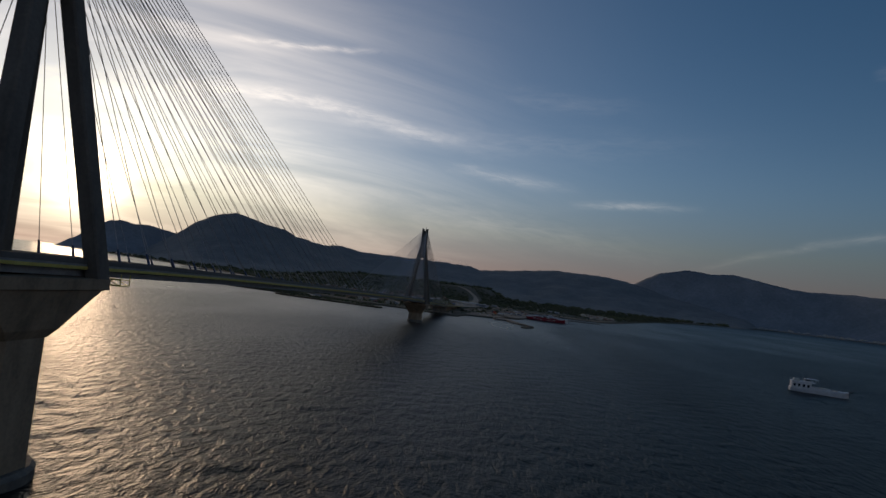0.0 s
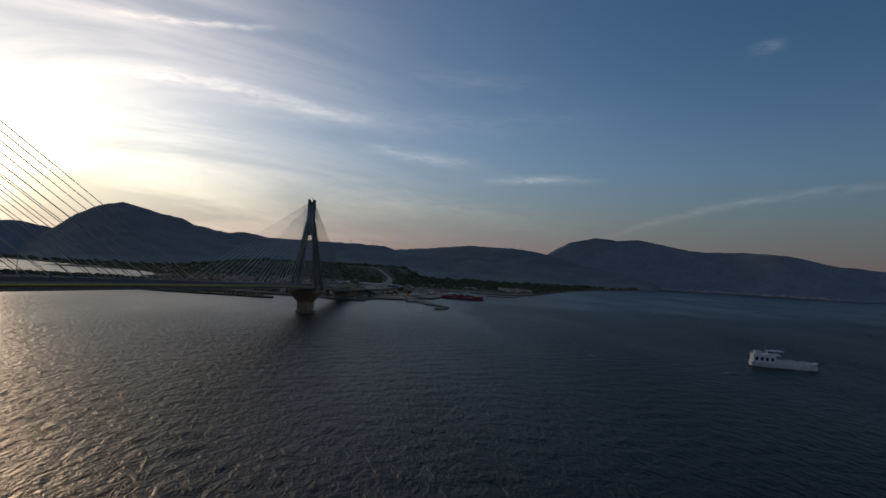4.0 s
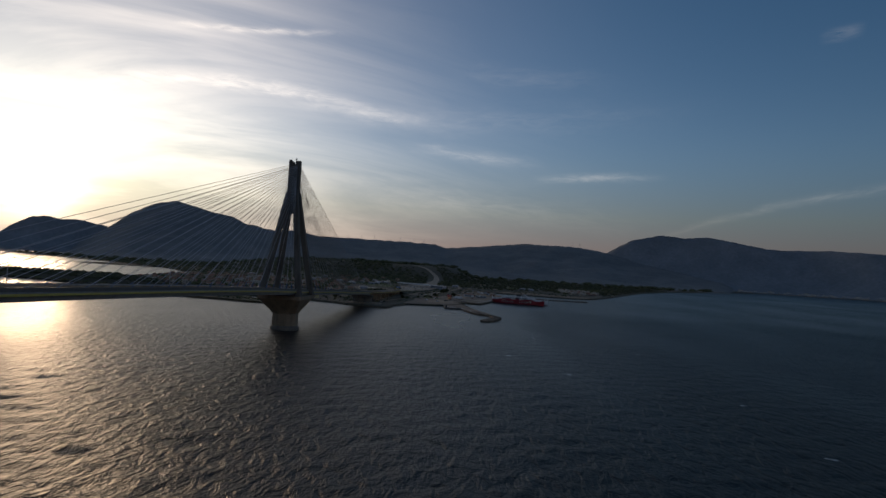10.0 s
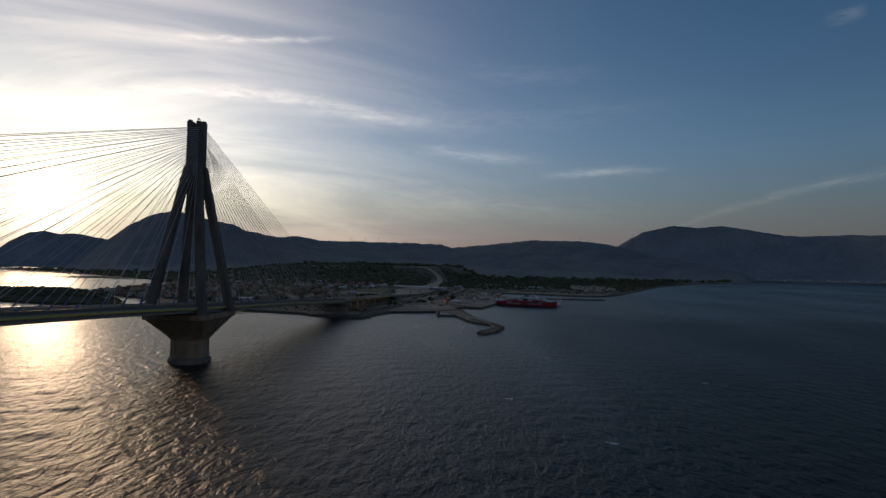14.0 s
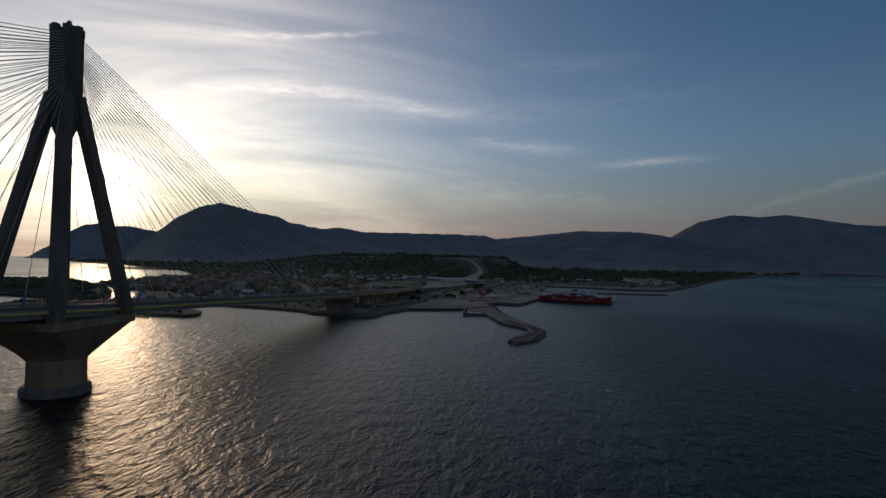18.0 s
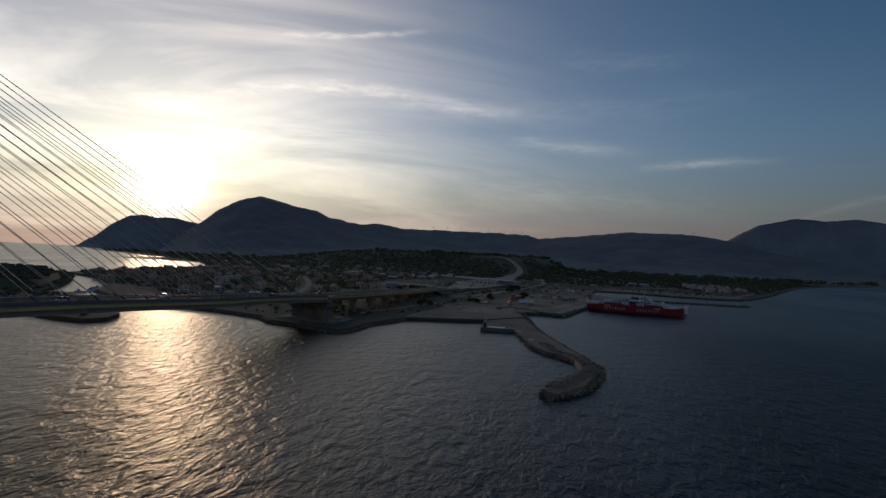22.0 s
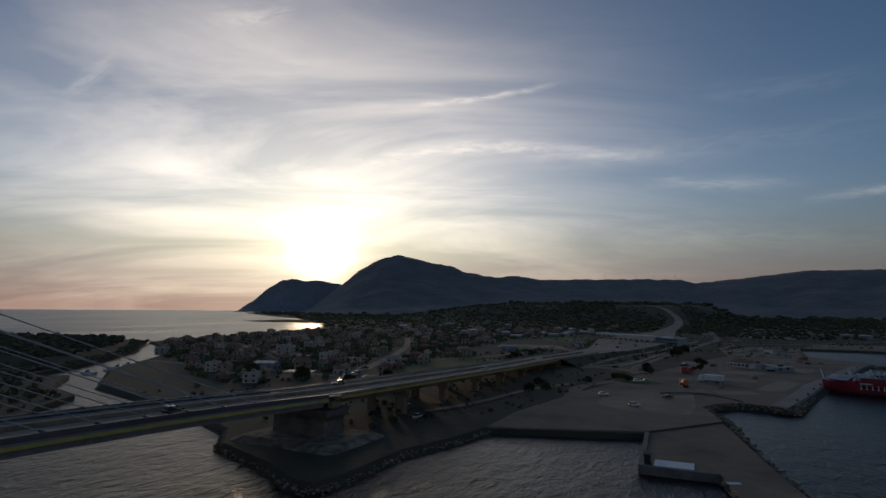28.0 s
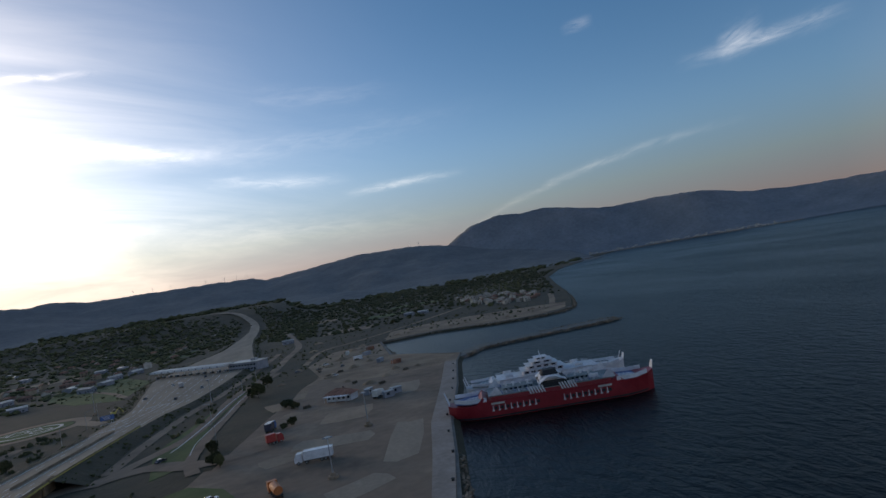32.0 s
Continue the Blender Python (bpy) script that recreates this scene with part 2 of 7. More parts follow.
def water_material():
    m = bpy.data.materials.new("sea_water")
    m.use_nodes = True
    t = m.node_tree
    b = t.nodes["Principled BSDF"]
    b.inputs["Base Color"].default_value = (0.002, 0.0045, 0.006, 1)
    b.inputs["Specular IOR Level"].default_value = 0.42
    b.inputs["IOR"].default_value = 1.33
    geo = t.nodes.new("ShaderNodeNewGeometry")

    def waves(scale, stretch, angle, detail, distort=0.0):
        mp = t.nodes.new("ShaderNodeMapping")
        mp.inputs["Rotation"].default_value = (0, 0, radians(angle))
        mp.inputs["Scale"].default_value = (1, stretch, 1)
        t.links.new(geo.outputs["Position"], mp.inputs[0])
        n = t.nodes.new("ShaderNodeTexNoise")
        n.inputs["Scale"].default_value, n.inputs["Detail"].default_value, n.inputs["Roughness"].default_value = scale, detail, 0.55
        n.inputs["Distortion"].default_value = distort
        t.links.new(mp.outputs[0], n.inputs["Vector"])
        return n.outputs["Fac"]

    swell = waves(0.08, 0.45, 35, 3.0, 0.4)
    chop = waves(0.34, 0.5, 25, 4.0, 0.6)
    ripple = waves(1.3, 0.55, 15, 4.0, 0.4)
    calm = waves(0.007, 0.35, 60, 3.0)
    def mul(a, k):
        n = t.nodes.new("ShaderNodeMath")
        n.operation = "MULTIPLY"
        t.links.new(a, n.inputs[0])
        if isinstance(k, float):
            n.inputs[1].default_value = k
        else:
            t.links.new(k, n.inputs[1])
        return n.outputs[0]
    def add(a, c):
        n = t.nodes.new("ShaderNodeMath")
        n.operation = "ADD"
        t.links.new(a, n.inputs[0])
        t.links.new(c, n.inputs[1])
        return n.outputs[0]
    wind = t.nodes.new("ShaderNodeMapRange")
    wind.inputs["From Min"].default_value, wind.inputs["From Max"].default_value = 0.35, 0.65
    wind.inputs["To Min"].default_value, wind.inputs["To Max"].default_value = 0.6, 1.0
    t.links.new(calm, wind.inputs[0])
    # the water lies calmer in the lee of the port
    place = t.nodes.new("ShaderNodeSeparateXYZ")
    t.links.new(geo.outputs["Position"], place.inputs[0])
    lee = t.nodes.new("ShaderNodeMapRange")
    lee.inputs["From Min"].default_value, lee.inputs["From Max"].default_value = 330.0, 620.0
    lee.inputs["To Min"].default_value, lee.inputs["To Max"].default_value = 1.0, 0.68
    t.links.new(place.outputs["Y"], lee.inputs[0])
    # and keeps its ripples out in the open gulf to the east
    gulf = t.nodes.new("ShaderNodeMapRange")
    gulf.inputs["From Min"].default_value, gulf.inputs["From Max"].default_value = 105.0, 190.0
    gulf.inputs["To Min"].default_value, gulf.inputs["To Max"].default_value = 0.0, 1.25
    t.links.new(place.outputs["X"], gulf.inputs[0])
    stir = t.nodes.new("ShaderNodeMath")
    stir.operation = "MAXIMUM"
    t.links.new(lee.outputs[0], stir.inputs[0])
    t.links.new(gulf.outputs[0], stir.inputs[1])
    # the basin inside the jetty is the stillest
    basin = t.nodes.new("ShaderNodeMapRange")
    basin.inputs["From Min"].default_value, basin.inputs["From Max"].default_value = 660.0, 880.0
    basin.inputs["To Min"].default_value, basin.inputs["To Max"].default_value = 1.0, 0.6
    t.links.new(place.outputs["Y"], basin.inputs[0])
    calmed = mul(stir.outputs[0], basin.outputs[0])
    h = add(mul(swell, 0.9), add(mul(chop, 2.1), mul(ripple, 0.5)))
    bp = t.nodes.new("ShaderNodeBump")
    bp.inputs["Strength"].default_value, bp.inputs["Distance"].default_value = 1.0, 1.0
    t.links.new(mul(mul(h, wind.outputs[0]), calmed), bp.inputs["Height"])
    t.links.new(bp.outputs[0], b.inputs["Normal"])
    rr = t.nodes.new("ShaderNodeMapRange")
    rr.inputs["From Min"].default_value, rr.inputs["From Max"].default_value = 0.35, 0.65
    rr.inputs["To Min"].default_value, rr.inputs["To Max"].default_value = 0.34, 0.42
    t.links.new(calm, rr.inputs[0])
    smooth = t.nodes.new("ShaderNodeMapRange")
    smooth.inputs["From Min"].default_value, smooth.inputs["From Max"].default_value = 0.68, 1.0
    smooth.inputs["To Min"].default_value, smooth.inputs["To Max"].default_value = 0.8, 1.0
    t.links.new(calmed, smooth.inputs[0])
    t.links.new(mul(rr.outputs[0], smooth.outputs[0]), b.inputs["Roughness"])
    # small wave troughs that give back the dark body of the water alone
    body = t.nodes.new("ShaderNodeBsdfDiffuse")
    body.inputs["Color"].default_value = (0.004, 0.012, 0.0125, 1)
    mx = t.nodes.new("ShaderNodeMixShader")
    mx.inputs[0].default_value = 0.12
    t.links.new(b.outputs[0], mx.inputs[1])
    t.links.new(body.outputs[0], mx.inputs[2])
    t.links.new(mx.outputs[0], t.nodes["Material Output"].inputs["Surface"])
    return m


M_WATER = water_material()
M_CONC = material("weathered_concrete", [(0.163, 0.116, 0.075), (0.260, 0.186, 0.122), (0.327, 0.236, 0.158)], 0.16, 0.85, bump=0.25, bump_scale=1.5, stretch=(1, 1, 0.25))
# M_CONC darkened: shade on the backlit legs and head is put into the colour.
M_PYLON_SHADED = material("shaded_weathered_concrete", [(0.075, 0.064, 0.052), (0.12, 0.104, 0.086), (0.155, 0.135, 0.112)], 0.16, 0.85, bump=0.25, bump_scale=1.5, stretch=(1, 1, 0.25))
M_CONC_DARK = material("wet_and_shaded_concrete", [(0.0963, 0.085, 0.0704), (0.182, 0.16, 0.132)], 0.3, 0.7, bump=0.3)
M_STEEL = material("grey_painted_steel", [(0.20, 0.21, 0.22), (0.28, 0.29, 0.30)], 0.4, 0.55, metal=0.0)
M_DECK_BLUE = material("grey_steel_fascia", [(0.085, 0.082, 0.078), (0.13, 0.124, 0.116)], 0.12, 0.5, stretch=(1, 0.2, 1))
M_YELLOW = material("yellow_painted_steel", [(0.45, 0.36, 0.08), (0.55, 0.46, 0.12)], 0.5, 0.55)
M_ASPHALT = material("worn_asphalt", [(0.127, 0.084, 0.055), (0.222, 0.146, 0.096), (0.249, 0.166, 0.110), (0.345, 0.229, 0.149)], 0.035, 0.9, bump=0.2, bump_scale=3, mix=(0.32, 0.70))
M_ROAD = material("motorway_asphalt", [(0.250, 0.184, 0.127), (0.367, 0.268, 0.184)], 0.09, 0.85, bump=0.1, stretch=(1, 0.2, 1))
M_LINE = material("road_paint", [(0.55, 0.55, 0.53), (0.75, 0.75, 0.72)], 0.8, 0.7)
M_BLUESTEEL = material("blue_painted_steel", [(0.045, 0.075, 0.15), (0.07, 0.11, 0.20)], 0.5, 0.5)
M_BERTH = material("pale_berth_concrete", [(0.275, 0.217, 0.172), (0.336, 0.267, 0.217), (0.397, 0.322, 0.265)], 0.12, 0.9, bump=0.2, bump_scale=1.5, mix=(0.3, 0.7), fine=0.8)
M_CABLE = material("cable_sheath", [(0.32, 0.32, 0.33), (0.42, 0.42, 0.43)], 0.5, 0.5)
M_DARK = material("dark_rubber_and_shade", [(0.015, 0.015, 0.016), (0.03, 0.03, 0.03)], 1.0, 0.7)
M_LAND = material("dry_grass_and_scrub", [(0.050, 0.044, 0.016), (0.078, 0.062, 0.026), (0.126, 0.091, 0.048), (0.065, 0.055, 0.021)], 0.028, 0.95, bump=0.6, bump_scale=0.7, mix=(0.28, 0.72), fine=0.25, bump_dist=0.5)
M_PLAIN = material("dark_scrubland_floor", [(0.043, 0.039, 0.019), (0.056, 0.048, 0.026), (0.074, 0.058, 0.033), (0.049, 0.045, 0.022)], 0.03, 0.95, bump=0.6, bump_scale=0.5, mix=(0.28, 0.72), fine=0.2, bump_dist=0.5)
M_QUAY = material("port_gravel_and_asphalt", [(0.196, 0.134, 0.086), (0.315, 0.214, 0.140), (0.430, 0.293, 0.192)], 0.030, 0.92, bump=0.3, bump_scale=1.2, mix=(0.3, 0.75), fine=0.6)
M_ROCK = material("rubble_rock", [(0.123, 0.093, 0.066), (0.230, 0.174, 0.123), (0.372, 0.282, 0.203)], 0.35, 0.95, bump=0.6, bump_scale=1.5, bump_dist=0.3)
# Distance haze is put into both mountain base colours, making them paler and greyer.
M_HILL_FAR = material("haze_tinted_far_mountain", [(0.171, 0.186, 0.197), (0.205, 0.217, 0.225), (0.245, 0.255, 0.260)], 0.006, 0.97, bump=0.25, bump_scale=0.02, mix=(0.30, 0.72), fine=0.05, bump_dist=25, detail=7.0)
M_HILL = material("haze_paled_wooded_mountain", [(0.129, 0.134, 0.134), (0.163, 0.167, 0.161), (0.205, 0.202, 0.187)], 0.007, 0.97, bump=0.3, bump_scale=0.015, mix=(0.30, 0.72), fine=0.05, bump_dist=25, detail=7.0)


# ---- mesh helpers ----
def obj(name, bm, mat, smooth=False):
    me = bpy.data.meshes.new(name)
    bm.normal_update()
    bm.to_mesh(me)
    bm.free()
    me.materials.append(mat)
    if smooth:
        me.polygons.foreach_set("use_smooth", [True] * len(me.polygons))
    return new(name, me)


def part(name, bm, mat, parent, label="", smooth=False):
    ob = obj(name, bm, mat, smooth)
    ob.parent = parent
    if label:
        ob["label"] = label
    return ob


def group_of(name, label, category, group="", at=(0, 0, 0), turn_z=0.0):
    e = new(name)
    e.empty_display_size = 0.5
    e.matrix_world = pose(*at, 0, 0, turn_z)
    return tagged(e, label, category, group)


def box(bm, c, s, rz=0.0, taper=1.0):
    """A box about its centre c with sizes s; taper scales the top."""
    vs = []
    co, si = math.cos(rz), math.sin(rz)
    for k in (-0.5, 0.5):
        f = taper if k > 0 else 1.0
        for i, j in ((-0.5, -0.5), (0.5, -0.5), (0.5, 0.5), (-0.5, 0.5)):
            x, y = i * s[0] * f, j * s[1] * f
            vs.append(bm.verts.new((c[0] + x * co - y * si, c[1] + x * si + y * co, c[2] + k * s[2])))
    for f in ((3, 2, 1, 0), (4, 5, 6, 7), (0, 1, 5, 4), (1, 2, 6, 5), (2, 3, 7, 6), (3, 0, 4, 7)):
        bm.faces.new([vs[i] for i in f])
    return vs


def loft(bm, rings, caps=True):
    """Skin over rings of equal length."""
    rows = [[bm.verts.new(p) for p in r] for r in rings]
    n = len(rows[0])
    for a, b in zip(rows, rows[1:]):
        for i in range(n):
            bm.faces.new((a[i], a[(i + 1) % n], b[(i + 1) % n], b[i]))
    if caps:
        bm.faces.new(rows[0][::-1])
        bm.faces.new(rows[-1])
    return rows


def ring(cx, cy, z, r, n, turn=0.0):
    return [(cx + r * math.cos(turn + 2 * math.pi * i / n), cy + r * math.sin(turn + 2 * math.pi * i / n), z) for i in range(n)]


def square(cx, cy, z, sx, sy, cut=0.0):
    if not cut:
        return [(cx - sx, cy - sy, z), (cx + sx, cy - sy, z), (cx + sx, cy + sy, z), (cx - sx, cy + sy, z)]
    c = cut
    return [(cx - sx + c, cy - sy, z), (cx + sx - c, cy - sy, z), (cx + sx, cy - sy + c, z), (cx + sx, cy + sy - c, z), (cx + sx - c, cy + sy, z), (cx - sx + c, cy + sy, z), (cx - sx, cy + sy - c, z), (cx - sx, cy - sy + c, z)]


def tube(bm, a, b, r, n=6, r2=None):
    a, b = Vector(a), Vector(b)
    d = (b - a).normalized()
    u = d.orthogonal().normalized()
    v = d.cross(u)
    r2 = r if r2 is None else r2
    loft(bm, [[a + (u * math.cos(2 * math.pi * i / n) + v * math.sin(2 * math.pi * i / n)) * r for i in range(n)], [b + (u * math.cos(2 * math.pi * i / n) + v * math.sin(2 * math.pi * i / n)) * r2 for i in range(n)]])


def slab(bm, outline, z0, z1, spread=0.0):
    """A flat plate from an outline (counter-clockwise), with its foot spread outwards."""
    n = len(outline)
    top = [bm.verts.new((x, y, z1)) for x, y in outline]
    low = []
    for i, (x, y) in enumerate(outline):
        p, q = Vector(outline[i - 1]), Vector(outline[(i + 1) % n])
        d = q - p
        o = Vector((d.y, -d.x)).normalized() * spread
        low.append(bm.verts.new((x + o.x, y + o.y, z0)))
    bm.faces.new(top)
    for i in range(n):
        bm.faces.new((low[i], low[(i + 1) % n], top[(i + 1) % n], top[i]))
    bm.normal_update()
    bmesh.ops.triangulate(bm, faces=[f for f in bm.faces if len(f.verts) > 4], quad_method="BEAUTY", ngon_method="EAR_CLIP")


# ---- sea ----
bm = bmesh.new()
N = 96
rows = [[bm.verts.new((100, 450, 0))] * N]
for r in (150, 400, 900, 1800, 3200, 4700, 6500):
    rows.append([bm.verts.new((100 + r * math.cos(2 * math.pi * i / N), 450 + r * math.sin(2 * math.pi * i / N), 0)) for i in range(N)])
for i in range(N):
    bm.faces.new((rows[0][0], rows[1][i], rows[1][(i + 1) % N]))
for a, b in zip(rows[1:], rows[2:]):
    for i in range(N):
        bm.faces.new((a[i], b[i], b[(i + 1) % N], a[(i + 1) % N]))
tagged(obj("water", bm, M_WATER), "dark blue strait water with small wind waves", "sea", kind="structure")
# Wind waves on the near part of the strait.
gx, gy = np.meshgrid(np.arange(-70.0, 431.0, 2.0), np.arange(-180.0, 900.0, 2.0), indexing="ij")
gz = np.zeros_like(gx)
wr = np.random.RandomState(5)
for _ in range(26):
    length = 6.0 + 8.0 * wr.rand() ** 1.5
    a = radians(-52 + 34 * wr.randn())
    gz += 0.0029 * length * np.sin(2 * math.pi / length * (gx * math.cos(a) + gy * math.sin(a)) + 6.28 * wr.rand())
edge = np.minimum.reduce([gx + 70, 430 - gx, gy + 180, 900 - gy]).clip(0, 40) / 40
gz = (gz.clip(-0.24, 0.4) * np.interp(gy, [330, 640], [1.0, 0.3]) + 0.26) * edge + 0.01
n0, n1 = gx.shape
idx = np.arange(n0 * n1).reshape(n0, n1)
quads = np.stack([idx[:-1, :-1], idx[1:, :-1], idx[1:, 1:], idx[:-1, 1:]], -1).reshape(-1, 4)
me = bpy.data.meshes.new("water")
me.from_pydata(np.stack([gx, gy, gz], -1).reshape(-1, 3).tolist(), [], quads.tolist())
me.materials.append(M_WATER)
me.polygons.foreach_set("use_smooth", [True] * len(me.polygons))
tagged(new("water", me), "wind waves running across the strait", "sea", kind="structure")


# ---- mountains ----
def mountain(name, label, profile, r_foot, r_crest, r_back, seed, rough=1.0, step=0.25, centre=(120, 400), mat=None):
    """A range seen from the strait: crest height by bearing, with a foot towards the sea and a falling back."""
    az = np.arange(profile[0][0], profile[-1][0] + step, step)
    el = np.interp(az, [p[0] for p in profile], [p[1] for p in profile])
    rings_n = 26
    bm = bmesh.new()
    grid = []
    for j in range(rings_n + 6):
        row = []
        for a, e in zip(az, el):
            k = j / (rings_n - 1)
            crest = r_crest * (1 + 0.04 * noise.noise((a * 0.15, seed, 0)))
            r = r_foot + (crest - r_foot) * k if k <= 1 else crest + (r_back - crest) * (j - rings_n + 1) / 6
            top = max(0.0, 45 + r_crest * math.tan(radians(e)))
            x, y = centre[0] + r * math.sin(radians(a)), centre[1] + r * math.cos(radians(a))
            shape = (0.18 * k + 0.82 * k ** 2.0) if k <= 1 else 1 - 0.8 * (j - rings_n + 1) / 6
            ridge = noise.fractal((x / 420, y / 420, seed * 3.1), 1.0, 2.0, 5)
            h = top * shape + rough * ridge * (0.11 * top + 6) * math.sin(math.pi * min(k, 1.0)) ** 0.7
            if k >= 0.96:
                h += rough * 5.0 * noise.fractal((x / 60, y / 60, seed), 1.0, 2.0, 3)
            edge = min(1.0, (a - az[0]) / 1.2, (az[-1] - a) / 1.2)
            row.append(bm.verts.new((x, y, 1.0 + max(-6, h * max(edge, 0.0) ** 0.5))))
        grid.append(row)
    for a, b in zip(grid, grid[1:]):
        for i in range(len(a) - 1):
            bm.faces.new((a[i], a[i + 1], b[i + 1], b[i]))
    ob = obj(name, bm, mat or M_HILL, True)
    return tagged(ob, label, "mountain", kind="structure")


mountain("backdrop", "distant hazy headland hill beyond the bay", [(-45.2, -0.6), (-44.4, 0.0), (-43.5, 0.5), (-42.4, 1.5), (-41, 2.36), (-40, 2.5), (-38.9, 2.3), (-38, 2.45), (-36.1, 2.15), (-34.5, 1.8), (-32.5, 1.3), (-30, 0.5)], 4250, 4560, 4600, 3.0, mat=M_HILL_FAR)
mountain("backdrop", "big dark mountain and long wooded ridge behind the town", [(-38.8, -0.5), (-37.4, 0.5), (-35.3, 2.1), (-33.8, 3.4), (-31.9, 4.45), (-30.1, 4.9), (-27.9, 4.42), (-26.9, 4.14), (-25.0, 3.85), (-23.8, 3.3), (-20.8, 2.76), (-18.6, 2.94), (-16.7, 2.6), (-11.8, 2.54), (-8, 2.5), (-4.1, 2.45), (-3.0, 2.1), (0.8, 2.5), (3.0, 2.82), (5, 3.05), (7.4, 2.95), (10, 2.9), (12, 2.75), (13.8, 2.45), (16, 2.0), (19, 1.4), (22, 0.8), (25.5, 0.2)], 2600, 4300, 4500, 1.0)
mountain("backdrop", "far mountains along the gulf coast, blue-grey haze in their colour", [(11.0, 0.6), (12.5, 1.6), (13.8, 2.5), (14.9, 3.2), (16.2, 3.85), (19, 4.45), (21, 4.2), (23, 4.35), (25.5, 3.9), (28, 3.4), (31, 3.4), (33, 3.4), (36.8, 3.1), (40, 2.4), (43, 2.1), (46, 1.95), (49.4, 1.85), (53, 1.65), (57, 1.45), (61, 1.0), (65, 0.2)], 3900, 4450, 4510, 7.0, mat=M_HILL_FAR)


# ---- land ----
LAND_Z = 2.1
COAST = [(300, 1232), (330, 1250), (372, 1330), (425, 1450), (520, 1680), (640, 1960), (860, 2350), (1300, 2950), (1900, 3700), (900, 4150), (-600, 4150), (-1700, 3650), (-2300, 2950), (-1700, 2480), (-1330, 2190), (-1180, 2080), (-900, 1900), (-640, 1600), (-485, 1380), (-446, 1170), (-412, 1035), (-330, 992), (-262, 938), (-234, 902), (-202, 862), (-146, 822), (-60, 800), (-24, 784), (-11, 771), (12, 763), (26, 756), (31, 756), (33, 763), (33, 787), (38.5, 806), (41.5, 822), (84.5, 838), (104, 865), (100, 880), (97, 891), (101, 900), (109, 907), (118, 905), (125, 902), (135, 942), (143, 976), (160, 1029), (178, 1094), (188, 1120), (154, 1176), (160, 1273), (207, 1273), (262, 1240)]
bm = bmesh.new()
slab(bm, COAST, -1.5, LAND_Z, 5.0)
tagged(obj("ground", bm, M_PLAIN), "flat coastal plain of dry grass and scrub", "ground", kind="structure")


def along_y(bm, f_left, f_right, f_z, y0, y1, step):
    """A strip over the ground between two edges."""
    ys = np.linspace(y0, y1, int(abs(y1 - y0) / step) + 1)
    rows = [(bm.verts.new((f_left(y), y, f_z(y))), bm.verts.new((f_right(y), y, f_z(y)))) for y in ys]
    for a, b in zip(rows, rows[1:]):
        bm.faces.new((a[0], a[1], b[1], b[0]))


# ---- bridge ----
def deck_z(y):
    return float(np.interp(y, [-320, -100, 0, 50, 88, 123, 214, 300, 355, 390, 431, 480, 546, 600, 640, 660, 683, 700, 720, 740, 760, 788, 925, 1050, 1130, 1600], [42.3, 41.5, 40.4, 39.7, 39.0, 38.1, 35.6, 32.9, 31.3, 30.3, 29.0, 27.2, 24.1, 21.9, 20.4, 19.4, 18.1, 17.3, 16.7, 15.9, 14.9, 13.3, 8.4, 5.2, 4.0, 3.6]))


DECK_END = 788.0
HALF = 10.2


def deck_section(y, half=HALF):
    z = deck_z(y)
    pts = [(-half, 0.0), (half, 0.0), (half, -0.7), (half - 1.6, -0.9), (half - 1.7, -2.5), (half - 2.4, -2.5), (half - 2.5, -0.9), (-half + 2.5, -0.9), (-half + 2.4, -2.5), (-half + 1.7, -2.5), (-half + 1.6, -0.9), (-half, -0.7)]
    return [(x, y, z + dz) for x, dz in pts]


BRIDGE_X = 2.2
deck = group_of("bridge_deck", "long bridge deck with motorway lanes and steel edge girders", "bridge", at=(BRIDGE_X, 0, 0))
bm = bmesh.new()
ys = list(np.arange(-320, DECK_END + 0.1, 8.0))
rings = [deck_section(y) for y in ys]
rows = [[bm.verts.new(p) for p in r] for r in rings]
for a, b in zip(rows, rows[1:]):
    for i in range(len(a)):
        bm.faces.new((a[i], b[i], b[(i + 1) % len(a)], a[(i + 1) % len(a)]))
part("girder", bm, M_STEEL, deck, "grey steel and concrete girder")
bm = bmesh.new()
along_y(bm, lambda y: -8.9, lambda y: 8.9, lambda y: deck_z(y) + 0.02, -320, DECK_END, 8)
part("carriageway", bm, M_ROAD, deck, "grey asphalt carriageway")
for side in (-1, 1):
    bm = bmesh.new()
    rings = [[(side * HALF + dx, y, deck_z(y) + dz) for dx, dz in ((-0.16, 0.0), (0.16, 0.0), (0.16, 1.0), (-0.16, 1.0))] for y in ys]
    loft(bm, rings)
    part("parapet", bm, M_DECK_BLUE, deck, "blue-grey edge parapet")
    bm = bmesh.new()
    rings = [[(side * (HALF + 0.02) + dx, y, deck_z(y) + dz) for dx, dz in ((-0.5, -1.05), (0.12, -1.05), (0.12, -0.45), (-0.5, -0.45))] for y in ys]
    loft(bm, rings)
    part("edge_beam", bm, M_YELLOW, deck, "yellow painted edge rail")


